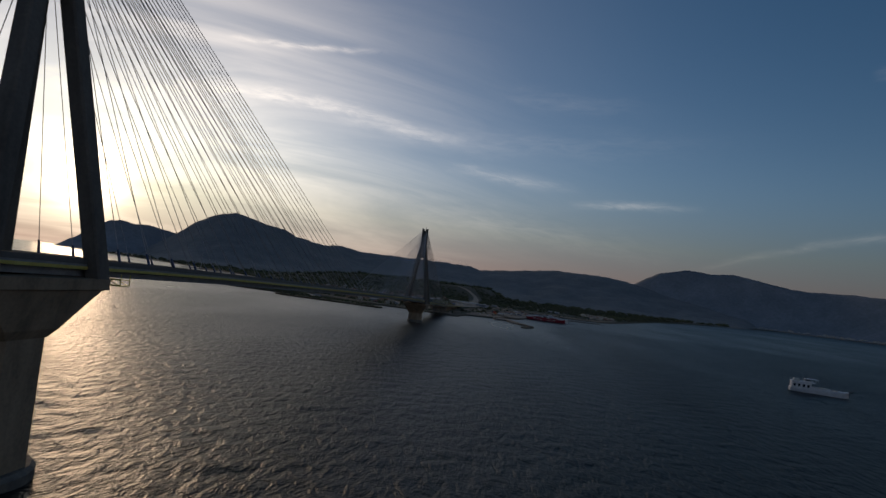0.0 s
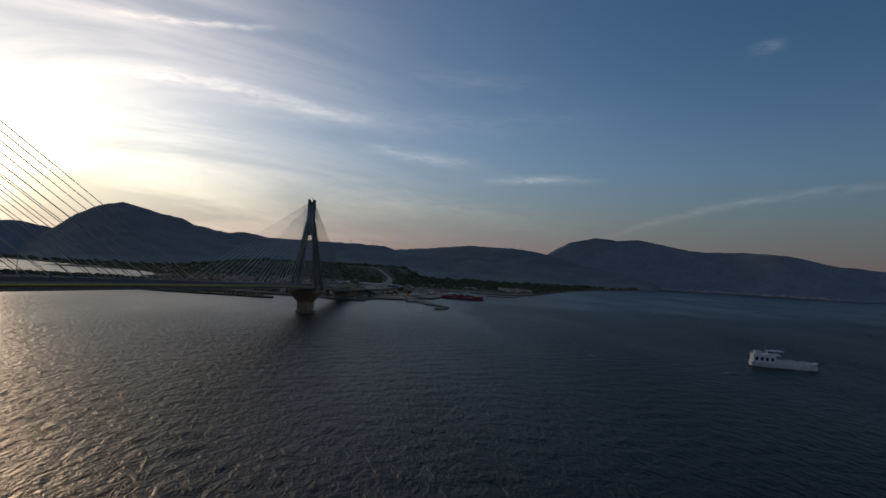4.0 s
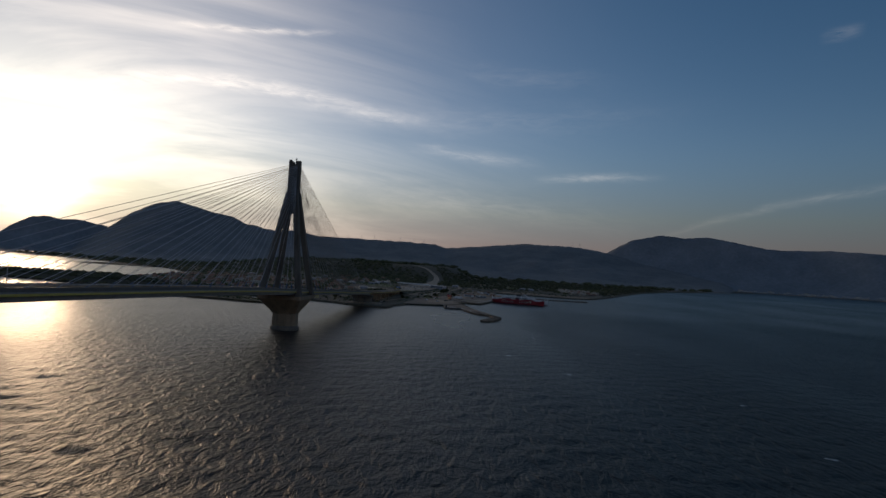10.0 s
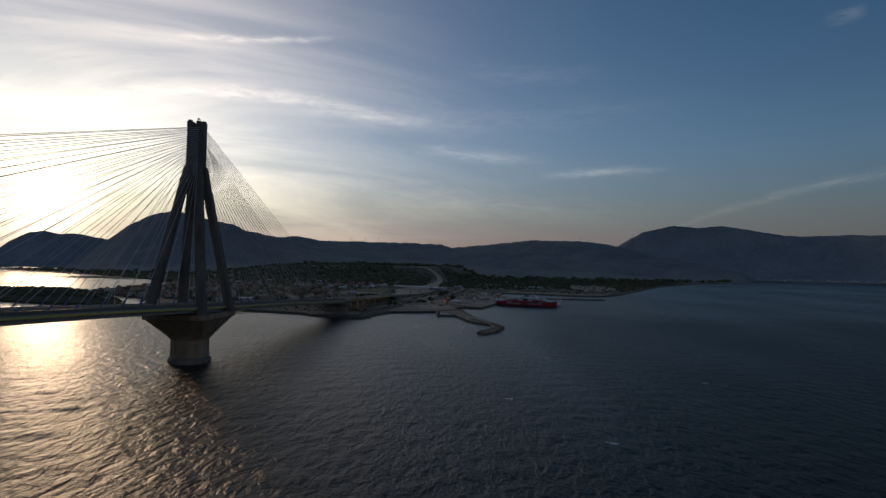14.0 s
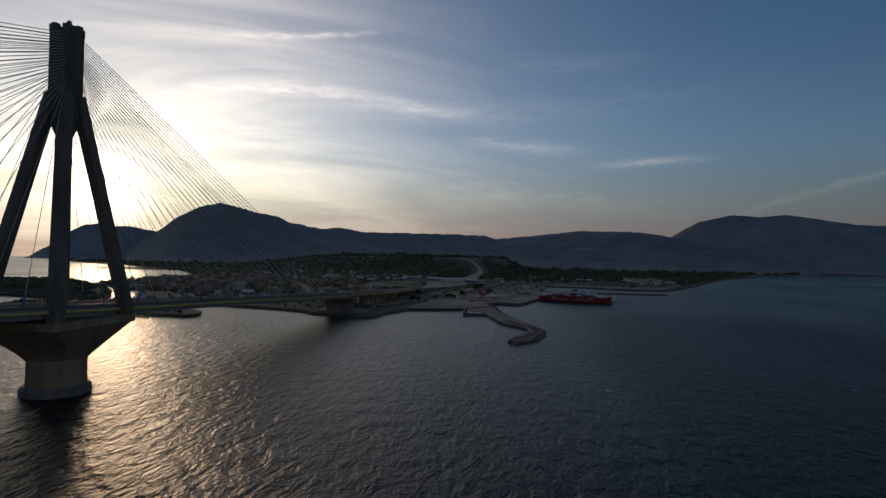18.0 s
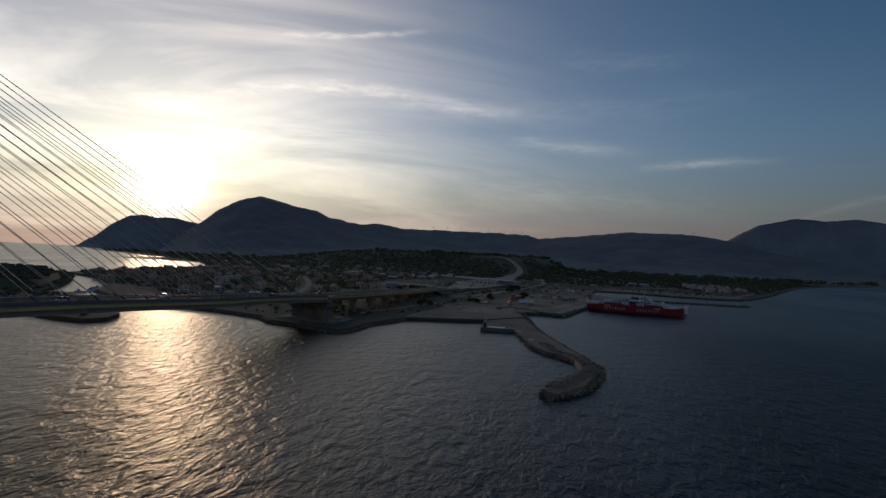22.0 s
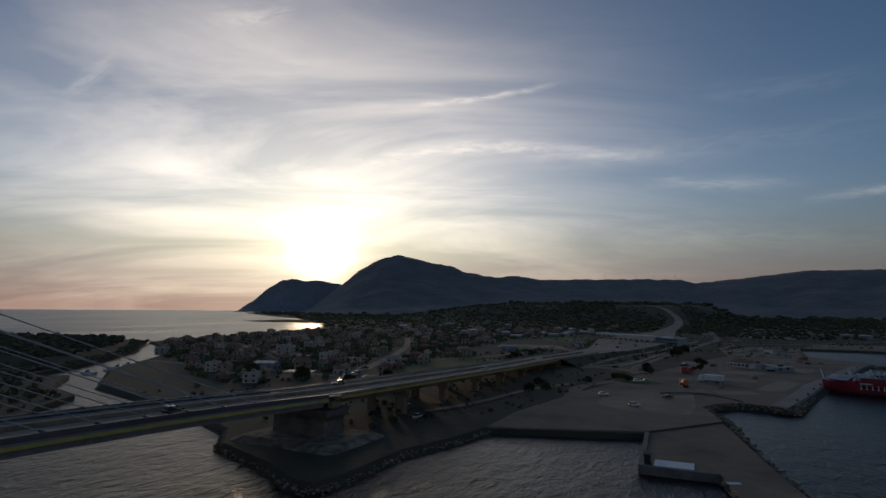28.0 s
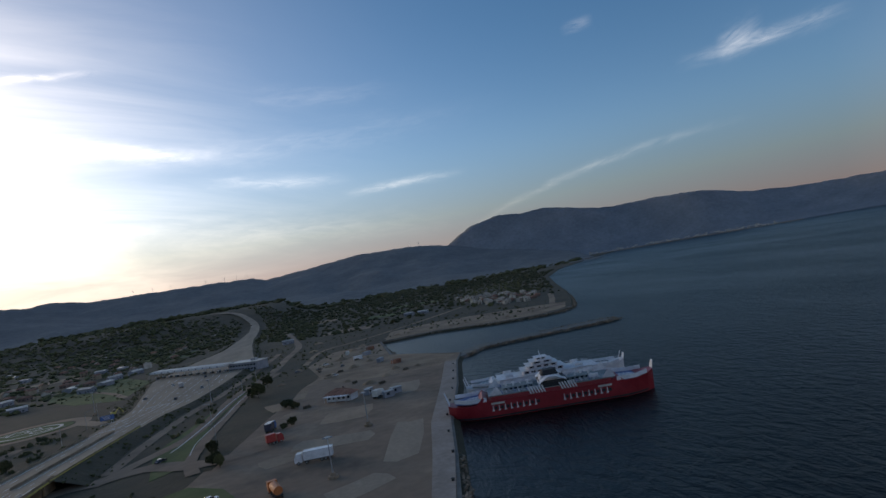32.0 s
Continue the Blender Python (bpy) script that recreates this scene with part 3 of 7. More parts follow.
def pylon(name, label, y0, zc, half, shaft_r, cable_south, cable_north, k_h):
    """A pier with a flared head, four leaning legs, one tall joined head and two planes of stays. zc: top of the flared pier head."""
    e = group_of(name, label, "bridge pylon", at=(BRIDGE_X, y0, 0))
    bm = bmesh.new()
    g = half / 15.7
    long = half * 1.14
    zt = zc - 13.0 * g
    loft(bm, [ring(0, 0, z, r, 8, math.pi / 8) for z, r in ((-3, shaft_r * 1.03), (zt, shaft_r))])
    part("pier_shaft", bm, M_CONC, e, "octagonal concrete pier shaft")
    bm = bmesh.new()
    loft(bm, [ring(0, 0, z, r, 24) for z, r in ((-3, shaft_r * 1.13), (2.0, shaft_r * 1.13), (2.8, shaft_r * 1.06))])
    part("base_ring", bm, M_CONC_DARK, e, "dark wet concrete ring at the waterline")
    bm = bmesh.new()
    k = shaft_r * 0.924
    loft(bm, [square(0, 0, zt - 0.5, k, k, k * 0.55), square(0, 0, zt + 1.2, k + 1.0, k + 1.0, k * 0.5), square(0, 0, zc - 2.3, half - 0.6, long - 0.6, 1.2), square(0, 0, zc - 2.1, half, long, 0.5), square(0, 0, zc, half, long, 0.5)])
    part("flared_head", bm, M_CONC, e, "flared inverted-pyramid concrete pier head")
    for sx in (-1, 1):
        for sy in (-1, 1):
            bm = bmesh.new()
            w0, w1 = 2.05 * g, 1.9 * g
            loft(bm, [square(sx * 0.87 * half, sy * 0.87 * long, zc - 0.5, w0, w0, 0.35), square(sx * 2.5 * g, sy * 2.5 * g, zc + k_h * 69.5, w1, w1, 0.35)])
            part("leg", bm, M_PYLON_SHADED, e)
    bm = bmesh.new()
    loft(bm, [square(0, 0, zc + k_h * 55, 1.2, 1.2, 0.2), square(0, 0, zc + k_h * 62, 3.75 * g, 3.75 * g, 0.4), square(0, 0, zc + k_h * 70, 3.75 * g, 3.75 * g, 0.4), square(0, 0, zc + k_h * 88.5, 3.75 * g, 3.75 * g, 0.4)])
    part("pylon_head", bm, M_PYLON_SHADED, e, "tall concrete head where the legs join")
    for sx in (-1, 1):
        bm = bmesh.new()
        box(bm, (sx * 2.5 * g, 0, zc + k_h * 89.6), (2.2 * g, 7.4 * g, 2.2))
        box(bm, (sx * 2.8 * g, sx * 1.5, zc + k_h * 91.1), (1.4, 1.6, 0.9))
        part("crown_block", bm, M_PYLON_SHADED, e)
    bm = bmesh.new()
    tube(bm, (0.6, 0, zc + k_h * 88.5), (0.6, 0, zc + k_h * 93.2), 0.12)
    box(bm, (0.6, 0, zc + k_h * 92.4), (0.9, 0.9, 0.6))
    part("beacon", bm, M_STEEL, e)
    for sy, step, n in ((-1, cable_south, 23), (1, cable_north, 23)):
        for i in range(n):
            off = sy * (15.0 + step * (i + 0.6))
            zd = deck_z(y0 + off) - 0.3
            za = zc + k_h * 69.5 + k_h * 18.0 * (i / (n - 1))
            for sx in (-1, 1):
                a, b = Vector((sx * 9.75, off, zd)), Vector((sx * 3.0 * g, sy * 3.9 * g, za))
                bm = bmesh.new()
                tube(bm, a, b, 0.085 + 0.02 * i / n, 5)
                d = (b - a).normalized()
                stay = part("stay_cable", bm, M_CABLE, e)
                bm = bmesh.new()
                tube(bm, a, a + d * 4.2, 0.34, 6, 0.22)
                part("anchor_sleeve", bm, M_BLUESTEEL, stay, "dark blue steel anchor sleeve")
    return e


M3 = pylon("bridge_pylon", "tall concrete bridge pylon with four legs and grey stay cables", 22.0, 37.3, 13.0, 10.3, 10.3, 10.3, 0.93)
M4 = pylon("bridge_pylon", "concrete bridge pylon nearer the shore with four legs and stay cables", 546.0, 21.3, 13.0, 7.6, 10.3, 8.9, 0.90)


# ---- more materials ----
M_GRASS = material("green_grass", [(0.048, 0.086, 0.019), (0.083, 0.117, 0.029), (0.124, 0.133, 0.046)], 0.05, 0.95, bump=0.5, bump_scale=1.2, fine=0.5, bump_dist=0.2)
M_GRAVEL = material("pale_gravel_spoil", [(0.172, 0.113, 0.070), (0.280, 0.186, 0.117), (0.403, 0.276, 0.174)], 0.045, 0.95, bump=0.6, bump_scale=0.8, mix=(0.3, 0.7), fine=0.4, bump_dist=0.3)
M_LEAF = material("tree_foliage", [(0.039, 0.044, 0.015), (0.070, 0.071, 0.025), (0.111, 0.100, 0.038)], 0.12, 0.9, per_object=0.3, fine=1.2)
M_BARK = material("tree_bark", [(0.06, 0.045, 0.03), (0.11, 0.085, 0.06)], 1.5, 0.95)
M_WALL_W = material("white_render_wall", [(0.355, 0.313, 0.260), (0.524, 0.479, 0.413)], 0.25, 0.9, per_object=0.25)
M_WALL_O = material("ochre_render_wall", [(0.28, 0.21, 0.14), (0.40, 0.31, 0.22)], 0.25, 0.9, per_object=0.25)
M_WALL_P = material("pink_render_wall", [(0.18, 0.115, 0.095), (0.26, 0.17, 0.145)], 0.25, 0.9, per_object=0.2)
M_WALL_B = material("pale_blue_render_wall", [(0.26, 0.31, 0.38), (0.36, 0.41, 0.47)], 0.25, 0.9)
M_TILE = material("clay_roof_tiles", [(0.16, 0.065, 0.04), (0.26, 0.11, 0.07), (0.33, 0.16, 0.10)], 0.5, 0.85, per_object=0.25, bump=0.5, bump_scale=3)
M_FLAT = material("flat_roof_screed", [(0.24, 0.22, 0.19), (0.46, 0.43, 0.38)], 0.3, 0.38, per_object=0.45)
M_GLASS = material("dark_window_glass", [(0.02, 0.024, 0.03), (0.035, 0.04, 0.045)], 0.5, 0.08, spec=0.8)
M_RED = material("red_ship_paint", [(0.248, 0.013, 0.020), (0.344, 0.021, 0.030)], 0.18, 0.42, bump=0.05)
M_WHITE = material("white_ship_paint", [(0.55, 0.55, 0.56), (0.74, 0.74, 0.74)], 0.3, 0.45)
M_GREYSHIP = material("grey_green_ship_deck", [(0.16, 0.20, 0.20), (0.26, 0.30, 0.30)], 0.3, 0.7)
M_BLUE = material("blue_paint", [(0.035, 0.10, 0.26), (0.06, 0.15, 0.34)], 0.3, 0.45)
M_ORANGE = material("orange_paint", [(0.48, 0.12, 0.03), (0.60, 0.18, 0.05)], 0.4, 0.5)
M_REDPAINT = material("red_paint", [(0.36, 0.03, 0.03), (0.46, 0.05, 0.04)], 0.4, 0.4)
M_SILVER = material("silver_car_paint", [(0.30, 0.31, 0.33), (0.42, 0.43, 0.45)], 0.6, 0.25, metal=0.6, per_object=0.3)
M_WHITECAR = material("white_car_paint", [(0.60, 0.60, 0.60), (0.75, 0.75, 0.75)], 0.6, 0.25)
M_DARKCAR = material("dark_car_paint", [(0.03, 0.035, 0.05), (0.06, 0.06, 0.08)], 0.6, 0.2, per_object=0.4)
M_CREAM = material("cream_canopy_panel", [(0.46, 0.44, 0.39), (0.62, 0.60, 0.54)], 0.2, 0.6)
M_GREYPANEL = material("grey_blue_cladding", [(0.18, 0.20, 0.23), (0.28, 0.30, 0.33)], 0.25, 0.5)
M_GALV = material("galvanised_steel", [(0.30, 0.31, 0.32), (0.42, 0.43, 0.43)], 0.8, 0.45, metal=0.7)
rng = random.Random(11)


def inside(poly, x, y):
    hit, n = False, len(poly)
    for i in range(n):
        (x1, y1), (x2, y2) = poly[i - 1], poly[i]
        if (y1 > y) != (y2 > y) and x < (x2 - x1) * (y - y1) / (y2 - y1) + x1:
            hit = not hit
    return hit


def patch(name, outline, z, mat, label, category="pavement", thick=0.4, kind="structure"):
    bm = bmesh.new()
    slab(bm, outline, z - thick, z, 0.0)
    return tagged(obj(name, bm, mat), label, category, kind=kind)


def ribbon(name, line, widths, z, mat, label, category="road", kind="structure", parent=None, step=6.0):
    """A road along a centre line, smooth, draped at z (a number or a function of x, y)."""
    pts = spline(line, step)
    at = np.linspace(0, pts[-1][2], len(widths))
    if len(widths) == len(line):
        at = [min(pts, key=lambda p: (p[0] - q[0]) ** 2 + (p[1] - q[1]) ** 2)[2] for q in line]
    ws = np.interp([p[2] for p in pts], at, widths)
    bm = bmesh.new()
    rows = []
    for i, (x, y, _) in enumerate(pts):
        a, b = pts[max(i - 1, 0)], pts[min(i + 1, len(pts) - 1)]
        d = Vector((b[0] - a[0], b[1] - a[1])).normalized()
        n = Vector((-d.y, d.x)) * ws[i] / 2
        zz = z(x, y) if callable(z) else z
        rows.append((bm.verts.new((x + n.x, y + n.y, zz)), bm.verts.new((x - n.x, y - n.y, zz))))
    for a, b in zip(rows, rows[1:]):
        bm.faces.new((a[1], b[1], b[0], a[0]))
    if parent:
        return part(name, bm, mat, parent, label)
    return tagged(obj(name, bm, mat), label, category, kind=kind)


def spline(line, step):
    out, s = [], 0.0
    P = [Vector(p) for p in line]
    for i in range(len(P) - 1):
        p0, p1, p2, p3 = P[max(i - 1, 0)], P[i], P[i + 1], P[min(i + 2, len(P) - 1)]
        n = max(2, int((p2 - p1).length / step))
        for k in range(n + (1 if i == len(P) - 2 else 0)):
            t = k / n
            q = 0.5 * ((2 * p1) + (p2 - p0) * t + (2 * p0 - 5 * p1 + 4 * p2 - p3) * t * t + (3 * p1 - p0 - 3 * p2 + p3) * t ** 3)
            if out:
                s += math.hypot(q.x - out[-1][0], q.y - out[-1][1])
            out.append((q.x, q.y, s))
    return out


ICO_V, ICO_F = None, None
_b = bmesh.new()
bmesh.ops.create_icosphere(_b, subdivisions=1, radius=1.0)
ICO_V = np.array([v.co[:] for v in _b.verts])
ICO_F = np.array([[v.index for v in f.verts] for f in _b.faces])
_b.free()


def clumps(name, places, mat, label, category, seed, kind="stuff", rough=0.35):
    """Many small uneven lumps as one mesh: places are (x, y, z, rx, rz)."""
    rs = np.random.RandomState(seed)
    vs, fs = [], []
    for k, (x, y, z, rx, rz) in enumerate(places):
        a = rs.rand() * 6.28
        c, s = math.cos(a), math.sin(a)
        v = ICO_V * (1 + rough * rs.randn(len(ICO_V), 1).clip(-1.6, 1.6))
        v = np.stack([(v[:, 0] * c - v[:, 1] * s) * rx, (v[:, 0] * s + v[:, 1] * c) * rx * (0.7 + 0.5 * rs.rand()), v[:, 2] * rz], 1)
        vs.append(v + (x, y, z))
        fs.append(ICO_F + k * len(ICO_V))
    me = bpy.data.meshes.new(name)
    me.from_pydata(np.concatenate(vs).tolist(), [], np.concatenate(fs).tolist())
    me.materials.append(mat)
    return tagged(new(name, me), label, category, kind=kind)


# ---- port: apron, quays, jetty, breakwater ----
GZ = LAND_Z
APRON = [(41.5, 822.3), (84.5, 838), (104, 865), (100, 880), (97, 891), (101, 900), (109, 907.2), (118, 905.2), (124.5, 902.3), (135, 942), (143, 976), (160, 1029), (178, 1094), (187.6, 1119), (154, 1175), (128, 1168), (104, 1140), (92, 1090), (80, 1050), (70, 1006), (60, 960), (48, 900), (41, 850)]
patch("pavement", APRON, GZ + 0.15, M_ASPHALT, "worn dark asphalt port apron with oil stains", thick=0.3)
patch("pavement", [(60, 905), (62, 880), (75, 868), (94, 872), (95, 890), (92, 925), (76, 930)], GZ + 0.155, M_QUAY, "dusty grey gravel lot beside the quay", thick=0.1)
patch("pavement", [(104, 1140), (112, 1105), (140, 1090), (168, 1090), (184, 1118), (153, 1176), (158, 1262), (120, 1262), (98, 1200)], GZ + 0.17, M_GRAVEL, "pale gravel and spoil ground by the small basin", thick=0.1)
patch("pavement", [(165, 1277), (207, 1275), (262, 1242), (298, 1236), (326, 1252), (350, 1300), (300, 1330), (230, 1360), (180, 1345)], GZ + 0.06, M_GRAVEL, "bare pale earth along the north quay", thick=0.1)
patch("grass", [(46, 990), (56, 1000), (54, 1060), (62, 1140), (58, 1150), (46, 1075), (38, 1030)], GZ + 0.10, M_GRASS, "green grass verge between the ramps", "grass", 0.1)
patch("grass", [(50, 966), (55, 948), (70, 943), (77, 950), (72, 962), (61, 972)], GZ + 0.22, M_GRASS, "rough grass island by the port road", "grass", 0.1)
patch("grass", [(-58, 906), (-15, 905), (-15, 1012), (-52, 1034), (-92, 1020), (-66, 950)], GZ + 0.06, M_GRASS, "green field beside the motorway", "grass", 0.1)
patch("grass", [(-30, 1230), (-34, 1330), (-90, 1440), (-140, 1420), (-110, 1320), (-70, 1260)], GZ + 0.05, M_GRASS, "green field behind the toll plaza", "grass", 0.1)

JETTY = [(84.5, 838.2), (88, 801), (104.5, 802), (113.2, 768), (119.4, 748.6), (132.8, 729.6), (135.4, 713), (127, 686), (125, 675), (128.2, 673.5), (135.8, 687.5), (140.6, 713), (137, 733.4), (127, 765.4), (116.4, 806), (103.6, 865.8)]
jetty = group_of("jetty", "stone jetty with rubble sides and a paved top", "jetty")
bm = bmesh.new()
slab(bm, JETTY, -1.5, 1.75, 1.0)
part("jetty_body", bm, M_ASPHALT, jetty, "paved grey jetty top")
bm = bmesh.new()
box(bm, (94.8, 805.6, 1.85), (8.5, 5.5, 0.3), 0.05)
part("ramp_slab", bm, M_WHITE, jetty, "pale concrete ramp slab")
bm = bmesh.new()
box(bm, (89.2, 804.6, 2.7), (1.3, 1.6, 2.2))
box(bm, (89.2, 804.6, 3.9), (1.7, 2.0, 0.3))
part("mooring_block", bm, M_DARK, jetty, "dark mooring block")
for x, y, w in ((107, 797, 2.6), (115, 771, 2.2), (90, 858, 5.0)):
    bm = bmesh.new()
    box(bm, (x, y, 1.8), (w, 1.4, 0.2), rng.random())
    part("concrete_slab", bm, M_WHITE, jetty)


def rocks_along(parent, line, n, spread, z, size, seed, share=8):
    """Rubble boulders along a line, as parts with a few shared meshes."""
    r = random.Random(seed)
    meshes = []
    for _ in range(share):
        bm = bmesh.new()
        bmesh.ops.create_icosphere(bm, subdivisions=1, radius=1.0)
        for v in bm.verts:
            v.co *= 1 + 0.30 * (r.random() - 0.5)
        for v in bm.verts:
            v.co.z *= 0.7
        me = bpy.data.meshes.new("rock")
        bm.to_mesh(me)
        bm.free()
        me.materials.append(M_ROCK)
        meshes.append(me)
    pts = spline(line, 2.0)
    for i in range(n):
        x, y, _ = pts[int(i * (len(pts) - 1) / n)]
        s = size * (0.55 + 0.9 * r.random())
        ob = new("rock", r.choice(meshes))
        ob.parent = parent
        k = r.random()
        ob.matrix_basis = Matrix.LocRotScale((x + spread * (r.random() - 0.5), y + spread * (r.random() - 0.5), z[0] + (z[1] - z[0]) * k), Euler((r.random() * 3, r.random() * 3, r.random() * 6)), (s, s * (0.7 + 0.6 * r.random()), s))


rocks_along(jetty, [(105, 801), (113.4, 767.6), (119.3, 748), (133, 729), (135.4, 713), (126.6, 686), (124.7, 674.5), (128.4, 672.8), (136.4, 687.4), (141.2, 713), (137.6, 733.6), (127.5, 765.6), (117, 806), (109, 845), (104, 866)], 290, 2.0, (-0.1, 1.35), 0.55, 3)

quay = group_of("quay_wall", "concrete quay wall with rubble toe along the port", "quay")
CAPS = [[(41.5, 822.2), (84.5, 838.1)], [(84.8, 838), (88.2, 801.2)], [(88.2, 800.8), (104.5, 801.8)], [(127, 910), (135.2, 942)], [(135.2, 942), (143.2, 976)], [(143.2, 976), (160.2, 1029)], [(160.2, 1029), (178.2, 1094)], [(178.2, 1094), (188, 1120)]]
for (x0, y0), (x1, y1) in CAPS:
    d = math.hypot(x1 - x0, y1 - y0)
    bm = bmesh.new()
    box(bm, ((x0 + x1) / 2, (y0 + y1) / 2, 0.17), (d, 1.2, 4.0), math.atan2(y1 - y0, x1 - x0))
    part("quay_cap", bm, M_CONC_DARK, quay)
# The broad pale strip along the ferry berth.
bm = bmesh.new()
slab(bm, [(120, 907), (124.5, 903.5), (135, 942), (143, 976), (160, 1029), (178, 1094), (172, 1096), (153, 1031), (136.5, 978), (129, 944)], GZ + 0.1, GZ + 0.3)
part("berth_strip", bm, M_BERTH, quay, "pale concrete berth strip")
rocks_along(quay, [(108, 857), (106, 866), (101.5, 880), (98.5, 891), (102, 899), (109, 905.5), (118, 903.5), (125, 900.5), (128, 906), (130, 918)], 270, 2.4, (-0.2, 2.0), 0.58, 5)
for k in range(9):
    y = 922 + k * 20
    x = float(np.interp(y, [902, 942, 976, 1029, 1094], [125, 136, 143, 160, 178])) - 1.6
    bm = bmesh.new()
    loft(bm, [ring(x, y, z, r, 8) for z, r in ((GZ + 0.2, 0.42), (GZ + 0.75, 0.3), (GZ + 0.8, 0.5), (GZ + 0.95, 0.45))])
    part("bollard", bm, M_DARK, quay)

bw = group_of("breakwater", "low dark stone breakwater across the harbour basin", "breakwater")
bm = bmesh.new()
slab(bm, [(180, 1106), (187, 1109), (206, 1126), (238, 1127), (284, 1125.5), (295, 1126), (299, 1131), (296, 1137), (250, 1139), (204, 1139), (188, 1123)], -1.5, 1.5, 1.5)
part("breakwater_body", bm, M_CONC_DARK, bw)
rocks_along(bw, [(190, 1112), (206, 1126), (240, 1127), (296, 1127), (300, 1132), (296, 1138), (250, 1140)], 200, 2.6, (-0.2, 1.5), 0.65, 6)

shore = group_of("shore_rubble", "rubble shore under the bridge abutment", "rocks")
rocks_along(shore, [(-60, 799), (-24, 783), (-11, 770), (12, 762), (26, 755), (31.5, 755), (34, 763), (34, 787), (39.5, 806), (42, 821)], 290, 2.0, (-0.4, 1.2), 0.42, 8)
north = group_of("quay_wall", "long straight north quay with rubble edge", "quay")
for (x0, y0), (x1, y1) in ([(154, 1176), (160, 1273)], [(160, 1273), (207, 1273.2)], [(207, 1273.2), (262, 1240)], [(262, 1240), (300, 1232)], [(300, 1232), (330, 1250)]):
    d = math.hypot(x1 - x0, y1 - y0)
    bm = bmesh.new()
    box(bm, ((x0 + x1) / 2, (y0 + y1) / 2, 0.2), (d, 1.6, 3.9), math.atan2(y1 - y0, x1 - x0))
    part("quay_cap", bm, M_CONC_DARK, north)

def rubble(line, n, spread, z, size, seed, label):
    """Small uncounted stones between the boulders of a shore, one mesh."""
    r = random.Random(seed)
    pts = spline(line, 1.5)
    out = []
    for i in range(n):
        x, y, _ = pts[int(r.random() * (len(pts) - 1))]
        s = size * (0.4 + 0.9 * r.random() ** 2)
        k = r.random()
        out.append((x + spread * (r.random() - 0.5), y + spread * (r.random() - 0.5), z[0] + (z[1] - z[0]) * k, s, s * 0.7))
    clumps("rubble", out, M_ROCK, label, "rocks", seed, rough=0.22)


rubble([(120.5, 765), (126, 745), (134.5, 731), (138.2, 713), (132, 690), (127.5, 678)], 1300, 4.5, (1.7, 1.85), 0.3, 40, "small stones and earth lying on the jetty")
rubble([(105.3, 802), (113.5, 767.6), (119.4, 748), (133.1, 729), (135.5, 713), (126.7, 686), (124.8, 674.4), (128.4, 672.6), (136.5, 687.4), (141.3, 713), (137.7, 733.6), (127.6, 765.6), (117.1, 806), (109.2, 845), (104.2, 866)], 2200, 2.6, (-0.3, 1.6), 0.48, 41, "loose grey rubble stones along the jetty")
rubble([(108, 857), (106, 866), (101.5, 880), (98.5, 891), (102, 899), (109, 905.5), (118, 903.5), (125, 900.5), (128.5, 908), (132, 925), (136, 941)], 1300, 2.8, (-0.3, 2.0), 0.42, 42, "loose rubble stones round the harbour cove")
rubble([(-60, 799.5), (-24, 783), (-11, 769.7), (12, 761.7), (26, 754.7), (31.6, 754.7), (34.2, 763), (34.4, 787), (39.9, 806), (42.5, 821)], 1700, 2.6, (-0.4, 1.5), 0.38, 43, "loose rubble stones on the shore below the bridge")
rubble([(190, 1111), (206, 1125.3), (240, 1126.2), (296, 1125.5), (301, 1131), (296, 1138), (250, 1140)], 1100, 3.2, (-0.3, 1.6), 0.7, 44, "loose dark stones of the breakwater")
rubble([(156, 1180), (161, 1271), (207, 1271.6), (262, 1238.5), (300, 1230.5), (331, 1248), (372, 1328), (425, 1449)], 1500, 3.6, (-0.3, 1.9), 0.7, 45, "loose stones along the north quay")

# Spit with the low wooded fort ground west of the bridge, and the small mole.
SPIT = [(-640, 960), (-600, 925), (-520, 900), (-420, 872), (-330, 840), (-250, 822), (-222, 818), (-212, 824), (-228, 846), (-246, 872), (-282, 915), (-330, 965), (-420, 1036), (-520, 1040), (-600, 1010)]
MOUND = [(-400 + 0.80 * (x + 400), 930 + 0.74 * (y - 930)) for x, y in SPIT]
patch("ground", SPIT, 2.3, M_PLAIN, "low spit of land west of the bridge", "ground", 4.5)
bm = bmesh.new()
slab(bm, MOUND, 2.0, 6.5, 9.0)
tagged(obj("ground", bm, M_PLAIN), "grassed rampart mound of the spit", "ground", kind="structure")
patch("ground", [(-262, 792), (-250, 764), (-200, 752), (-128, 742), (-100, 733), (-80, 731), (-76, 740), (-84, 756), (-110, 776), (-128, 800), (-160, 808), (-196, 836), (-230, 818), (-256, 806)], 1.8, M_LAND, "small wooded point beside the creek", "ground", 4.0)

# ---- motorway, ramps, streets ----
def hill_z(x, y):
    """The low hill that the motorway climbs beyond the plain."""
    rise = float(np.interp(y, [1700, 1850, 2000, 2080, 2160, 2240, 2300, 2360, 2500, 2900], [0, 2.5, 8, 15, 26, 37, 43, 46, 48, 50]))
    side = max(0.0, min(1.0, (150 - x) / 150)) * max(0.0, min(1.0, (x + 1000) / 450))
    return rise * side * side * (3 - 2 * side)


def approach_z(x, y):
    return max(GZ + 0.35, deck_z(y) + 0.03) + (hill_z(x, y) if y > 1700 else 0.0)


